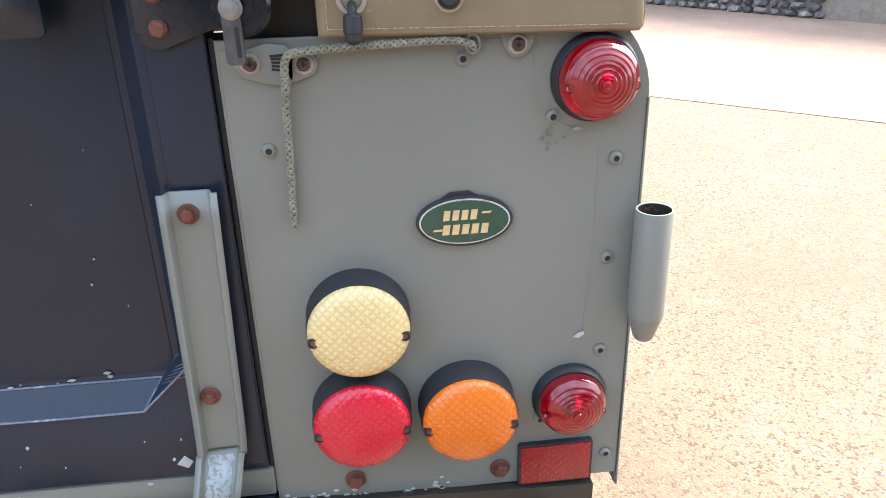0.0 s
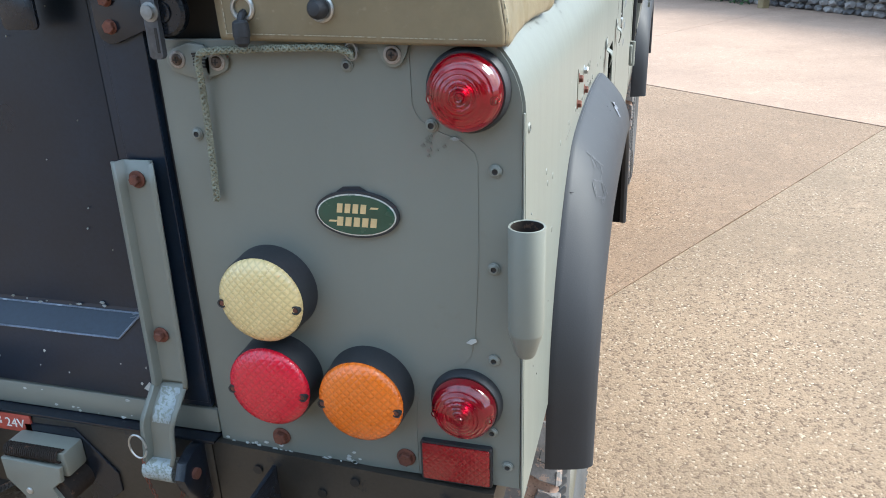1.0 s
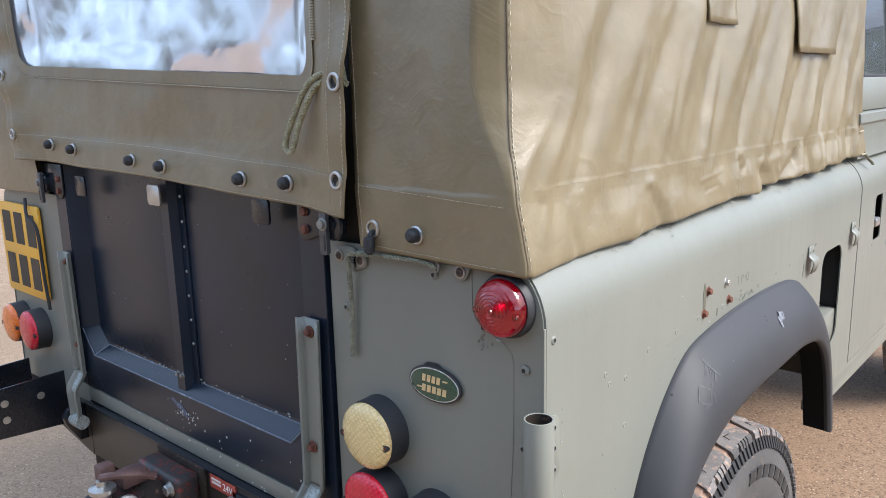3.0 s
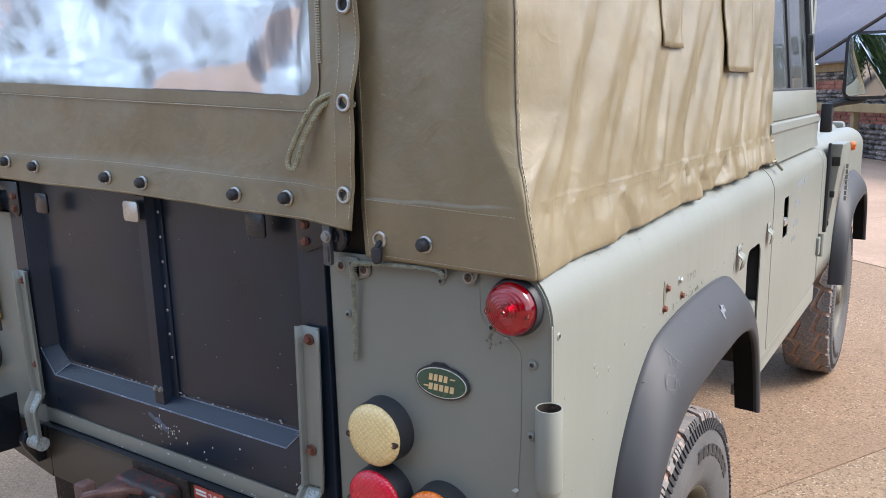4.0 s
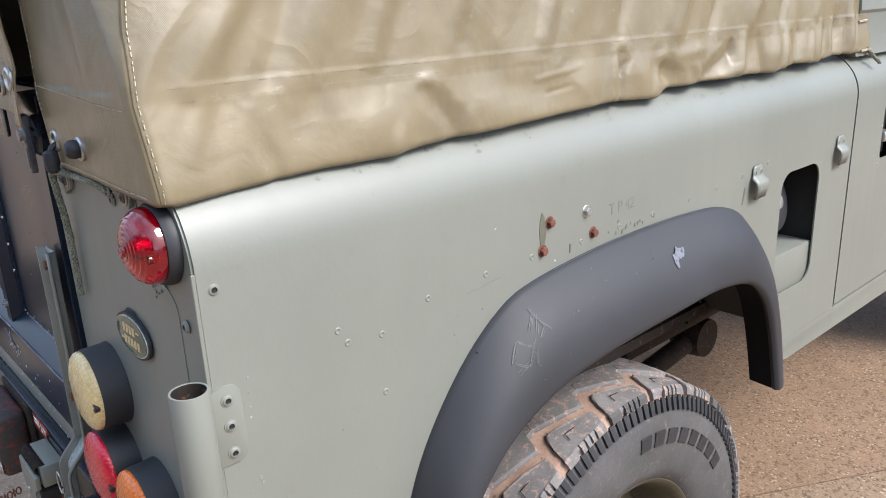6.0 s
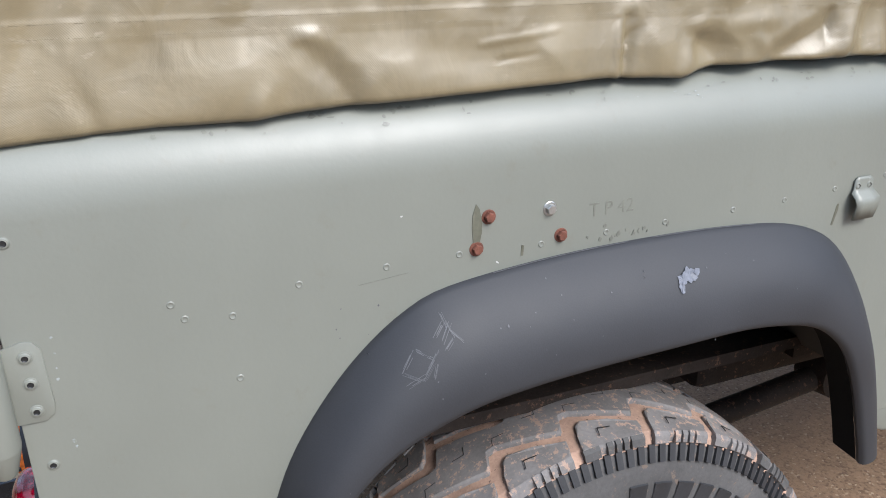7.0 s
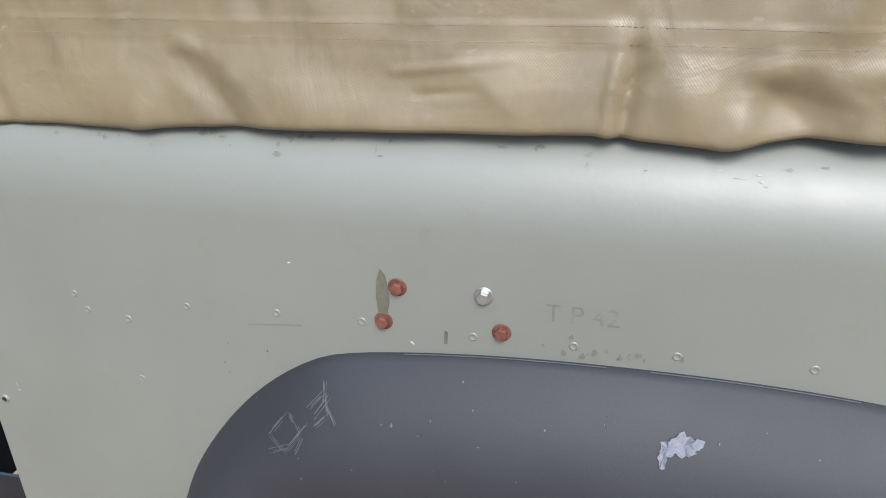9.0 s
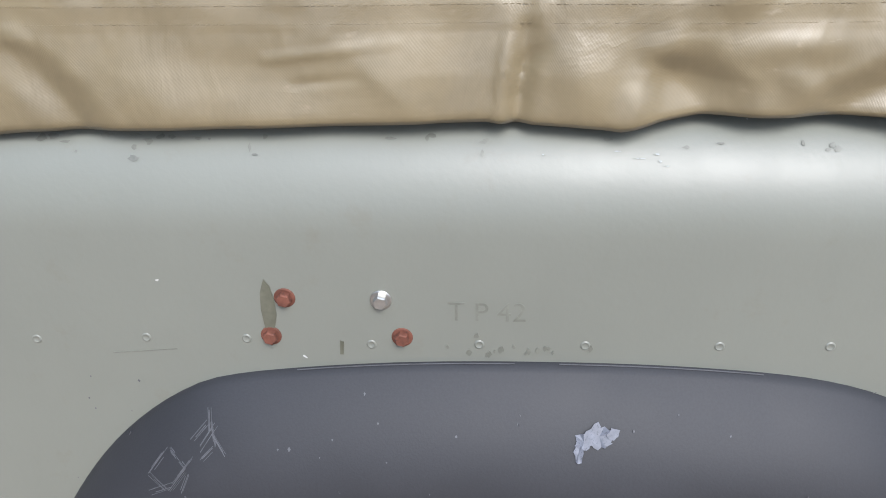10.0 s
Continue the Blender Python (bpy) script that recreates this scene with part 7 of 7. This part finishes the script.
def door(s):
    bm = bmesh.new()
    rows = []
    for y in span(1.453, 2.372, 24):
        rows.append([bm.verts.new((s * x, y, z)) for x, z in skin(0.590 if y < 2.3 else 0.60, 75)])
    for a, b in zip(rows, rows[1:]):
        for i in range(len(a) - 1):
            bm.faces.new((a[i], b[i], b[i + 1], a[i + 1]))
    ob = part("cab_door", bm, M_PAINT, truck, "grey-green cab door with a sliding window")
    thick(ob, 0.003, 1.0)
    baked(ob)
    if s > 0:
        tool = bmesh.new()
        prism(tool, rounded(1.612, 1.690, 0.895, 1.020, 0.012), "x", 0.79, 0.86)
        cut(ob, tool)
        finish(ob, True)
    bm = bmesh.new()
    prism(bm, [(s * 0.778, 1.130), (s * 0.812, 1.130), (s * 0.806, 1.165), (s * 0.806, 1.215), (s * 0.812, 1.222), (s * 0.810, 1.244), (s * 0.798, 1.250), (s * 0.770, 1.250)], "y", 1.47, 2.36, 0.002)
    part("door_waist", bm, M_PAINT, ob)

    def lean(x, z):
        return s * (x - 0.10 * (z - 1.25))
    for y0, y1, z0, z1 in ((1.475, 2.352, 1.252, 1.338), (1.475, 1.520, 1.338, 1.78), (2.315, 2.352, 1.338, 1.78), (1.475, 2.352, 1.78, 1.82)):
        bm = bmesh.new()
        box(bm, (0.775, y0, z0), (0.802, y1, z1), 0.003)
        for v in bm.verts:
            v.co.x = lean(v.co.x, v.co.z)
        part("window_frame", bm, M_PAINT, ob)
    for y0, y1, o in ((1.522, 1.90, 0.0), (1.86, 2.313, -0.010)):
        bm = bmesh.new()
        box(bm, (0.786 + o, y0, 1.336), (0.790 + o, y1, 1.782))
        for v in bm.verts:
            v.co.x = lean(v.co.x, v.co.z)
        g = part("pane", bm, M_GLASS, ob, "sliding window pane", smooth=False)
        g.visible_shadow = False
    for y0, y1 in ((1.855, 1.895), (1.518, 1.530), (2.305, 2.318)):
        bm = bmesh.new()
        box(bm, (0.782, y0, 1.336), (0.797, y1, 1.782), 0.002)
        for v in bm.verts:
            v.co.x = lean(v.co.x, v.co.z)
        part("window_channel", bm, M_RUBBER, ob)
    bm = bmesh.new()
    box(bm, (0.788, 1.522, 1.336), (0.800, 2.313, 1.346), 0.002)
    for v in bm.verts:
        v.co.x = lean(v.co.x, v.co.z)
    part("window_channel", bm, M_RUBBER, ob)
    if s > 0:
        bm = bmesh.new()
        prism(bm, rounded(2.225, 2.255, 1.47, 1.535, 0.012), "x", 0.772, 0.790, 0.002)
        part("window_catch", bm, M_RUBBER, ob)
        bm = bmesh.new()
        box(bm, (0.800, 1.63, 0.90), (0.812, 1.685, 1.015))
        part("handle_recess", bm, M_INK, ob)
        bm = bmesh.new()
        box(bm, (0.812, 1.622, 0.932), (0.836, 1.668, 0.955), 0.004)
        part("handle_latch", bm, M_STEEL, ob, "bare steel latch in the handle opening")
        for y, z in ((1.700, 1.02), (1.700, 0.96), (1.605, 0.885), (1.700, 0.90), (1.606, 0.97)):
            rivet((SIDE + 0.003, y, z), OUT, 0.003, 0.0015, ob, M_STEEL)
    for z in (0.74,):
        bm = bmesh.new()
        box(bm, (s * 0.828, 2.345, z - 0.035), (s * 0.842, 2.445, z + 0.035), 0.004)
        rod(bm, (s * 0.842, 2.395, z - 0.045), (s * 0.842, 2.395, z + 0.045), 0.010)
        part("door_hinge", bm, M_PAINT, ob)
    return ob


right_door = door(1)
door(-1)
# faint chalked marks on the door, as plain bars
M_CHALK = plain("faint_blue_chalk", (0.172, 0.190, 0.200), 0.6, vary=0.2, scale=90)
for y0, z0, w, h in ((1.83, 1.025, 0.10, 0.028), (1.96, 1.030, 0.08, 0.026), (1.80, 0.965, 0.09, 0.026), (1.80, 0.900, 0.08, 0.024), (1.78, 0.855, 0.06, 0.018)):
    bm = bmesh.new()
    prism(bm, [(y0, z0), (y0 + w, z0 + 0.004), (y0 + w, z0 + h), (y0, z0 + h - 0.003)], "x", SIDE + 0.0029, SIDE + 0.0033)
    part("chalk_bar", bm, M_CHALK, right_door)


def front_wing(s):
    bm = bmesh.new()
    rows = []
    roots = [(p[0] + 2.598, p[1] - 0.03) for p in ROOT]
    for y in span(2.378, 2.831, 12) + span(2.8311, 3.676, 40) + span(3.6761, 3.84, 6):
        low = interp(y, roots) if 2.8311 <= y <= 3.676 else 0.60
        rows.append([bm.verts.new((s * x, y, z - (0.03 * max(0, y - 3.4) if z > 1.0 else 0))) for x, z in skin(low, 85)])
    for a, b in zip(rows, rows[1:]):
        for i in range(len(a) - 1):
            bm.faces.new((a[i], b[i], b[i + 1], a[i + 1]))
    ob = thick(part("front_wing", bm, M_PAINT, truck, "grey-green front wing"), 0.003, 1.0)
    if s > 0:
        # louvred air intake standing off the wing
        bm = bmesh.new()
        prism(bm, [(2.50, 0.790), (2.66, 0.835), (2.74, 0.98), (2.74, 1.09), (2.70, 1.125), (2.50, 1.125)], "x", SIDE + 0.003, SIDE + 0.055, 0.006)
        for v in bm.verts:
            if v.co.x > SIDE + 0.03:
                v.co.x -= 0.036 * max(0.0, min(1.0, (1.06 - v.co.z) / 0.25))
        vent = part("air_intake", bm, M_PAINT, ob, "grey-green air intake box with a black gasket")
        bm = bmesh.new()
        box(bm, (SIDE + 0.003, 2.484, 0.775), (SIDE + 0.016, 2.502, 1.13), 0.004)
        part("gasket", bm, M_RUBBER, vent)
        for z0, z1 in ((1.040, 1.075), (0.915, 0.940), (0.800, 0.820)):
            bm = bmesh.new()
            box(bm, (SIDE + 0.019, 2.4975, z0), (SIDE + 0.048 - 0.115 * max(0.0, 1.05 - z1), 2.510, z1), 0.002)
            part("slot", bm, M_INK, vent)
        for i in range(7):
            z = 0.885 + 0.022 * i
            bm = bmesh.new()
            prism(bm, [(2.655, z), (2.655, z + 0.018), (2.70, z + 0.006)], "x", SIDE + 0.053, SIDE + 0.062)
            part("louvre", bm, M_PAINT, vent)
        bm = bmesh.new()
        lathe(bm, (SIDE + 0.002, 3.30, 1.065), OUT, [(0.022, 0), (0.022, 0.008), (0.018, 0.018), (0, 0.021)], 24)
        part("side_indicator", bm, M_AMBER, ob, "round amber side indicator")
    return ob


for s in (1, -1):
    front_wing(s)
bm = bmesh.new()
sheet(bm, lambda u, v: (u, v, 1.20 - 0.02 * (v - 2.5) + 0.03 * math.cos(u * 2.2) - 0.10 * max(0, abs(u) - 0.66) / 0.09), span(-0.75, 0.75, 24), span(2.44, 3.82, 10))
part("bonnet", bm, M_PAINT, truck, "grey-green bonnet")
bm = bmesh.new()
box(bm, (-0.74, 3.80, 0.60), (0.74, 3.86, 1.16), 0.02)
part("front_panel", bm, M_PAINT, truck)
bm = bmesh.new()
box(bm, (-0.76, 2.385, 1.16), (0.76, 2.43, 1.27), 0.01)
box(bm, (-0.74, 2.385, 1.80), (0.74, 2.43, 1.87), 0.01)
for s in (1, -1):
    box(bm, (s * 0.70, 2.385, 1.25), (s * 0.765, 2.43, 1.83), 0.008)
part("windscreen_frame", bm, M_PAINT, truck)
bm = bmesh.new()
box(bm, (-0.71, 2.400, 1.26), (0.71, 2.406, 1.81))
part("windscreen", bm, M_GLASS, truck, "windscreen glass", smooth=False).visible_shadow = False

# door mirror on a black arm
bm = bmesh.new()
prism(bm, rounded(0.868, 1.030, 1.296, 1.545, 0.028), "y", 2.452, 2.500, 0.010)
toe = Matrix.Translation((0.949, 2.476, 1.42)) @ Matrix.Rotation(radians(6), 4, "Z") @ Matrix.Rotation(radians(-3), 4, "X") @ Matrix.Translation((-0.949, -2.476, -1.42))
bmesh.ops.transform(bm, matrix=toe, verts=bm.verts)
mirror = part("door_mirror", bm, M_RUBBER, truck, "black framed door mirror on a black arm")
bm = bmesh.new()
prism(bm, rounded(0.879, 1.020, 1.307, 1.534, 0.022), "y", 2.4500, 2.4525, 0.0008)
bmesh.ops.transform(bm, matrix=toe, verts=bm.verts)
glass = part("mirror_glass", bm, M_MIRROR, mirror, "mirror glass")
bm = bmesh.new()
tube(bm, smooth_line([(0.815, 2.43, 1.272), (0.87, 2.455, 1.288), (0.94, 2.475, 1.300), (0.955, 2.476, 1.34)], 5), 0.014, 10)
box(bm, (0.806, 2.41, 1.175), (0.846, 2.45, 1.285), 0.006)
part("mirror_arm", bm, M_RUBBER, mirror)

# ---- underneath ----
for s in (1, -1):
    bm = bmesh.new()
    box(bm, (s * 0.36, -0.01, 0.43), (s * 0.44, 3.85, 0.60), 0.006)
    part("chassis_rail", bm, M_CHASSIS, truck, "rust-stained chassis rail")
    # inner arches, rear and front: deep shade over the wheels given as near-black colour
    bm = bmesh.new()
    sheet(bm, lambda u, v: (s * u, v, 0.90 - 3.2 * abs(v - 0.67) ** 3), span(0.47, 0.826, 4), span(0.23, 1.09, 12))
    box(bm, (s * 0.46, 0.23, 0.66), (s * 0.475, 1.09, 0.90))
    part("inner_arch", bm, M_SHADE_IN, truck)
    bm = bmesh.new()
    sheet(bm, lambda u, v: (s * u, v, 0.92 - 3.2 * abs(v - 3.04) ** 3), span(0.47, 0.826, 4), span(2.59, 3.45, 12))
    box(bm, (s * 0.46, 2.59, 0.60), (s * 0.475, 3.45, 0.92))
    part("inner_arch", bm, M_SHADE_IN, truck)
    bm = bmesh.new()
    rod(bm, (s * 0.52, 0.70, 0.345), (s * 0.50, 1.46, 0.415), 0.026)
    lathe(bm, (s * 0.50, 1.44, 0.42), (1, 0, 0), [(0.05, -0.04), (0.055, 0.0), (0.05, 0.04)], 18)
    part("trailing_arm", bm, M_CHASSIS, truck, "rusty trailing arm")
    bm = bmesh.new()
    rod(bm, (s * 0.60, 0.60, 0.28), (s * 0.55, 0.40, 0.80), 0.030)
    part("damper", bm, M_CHASSIS, truck)
    bm = bmesh.new()
    box(bm, (s * 0.44, 1.00, 0.52), (s * 0.60, 1.42, 0.66), 0.02)
    part("fuel_tank", bm, M_CHASSIS, truck, "rusty fuel tank under the side")
for y, z in ((0.672, 0.262), (3.270, 0.320)):
    bm = bmesh.new()
    rod(bm, (-0.66, y, z), (0.66, y, z), 0.042)
    lathe(bm, (-0.12, y, z), (1, 0, 0), [(0.05, -0.16), (0.12, -0.10), (0.15, 0.0), (0.12, 0.10), (0.05, 0.16)], 20)
    part("axle", bm, M_CHASSIS, truck)
bm = bmesh.new()
box(bm, (-0.62, 1.2, 0.56), (0.62, 3.5, 0.64))
part("floor_pan", bm, M_CHASSIS, truck)
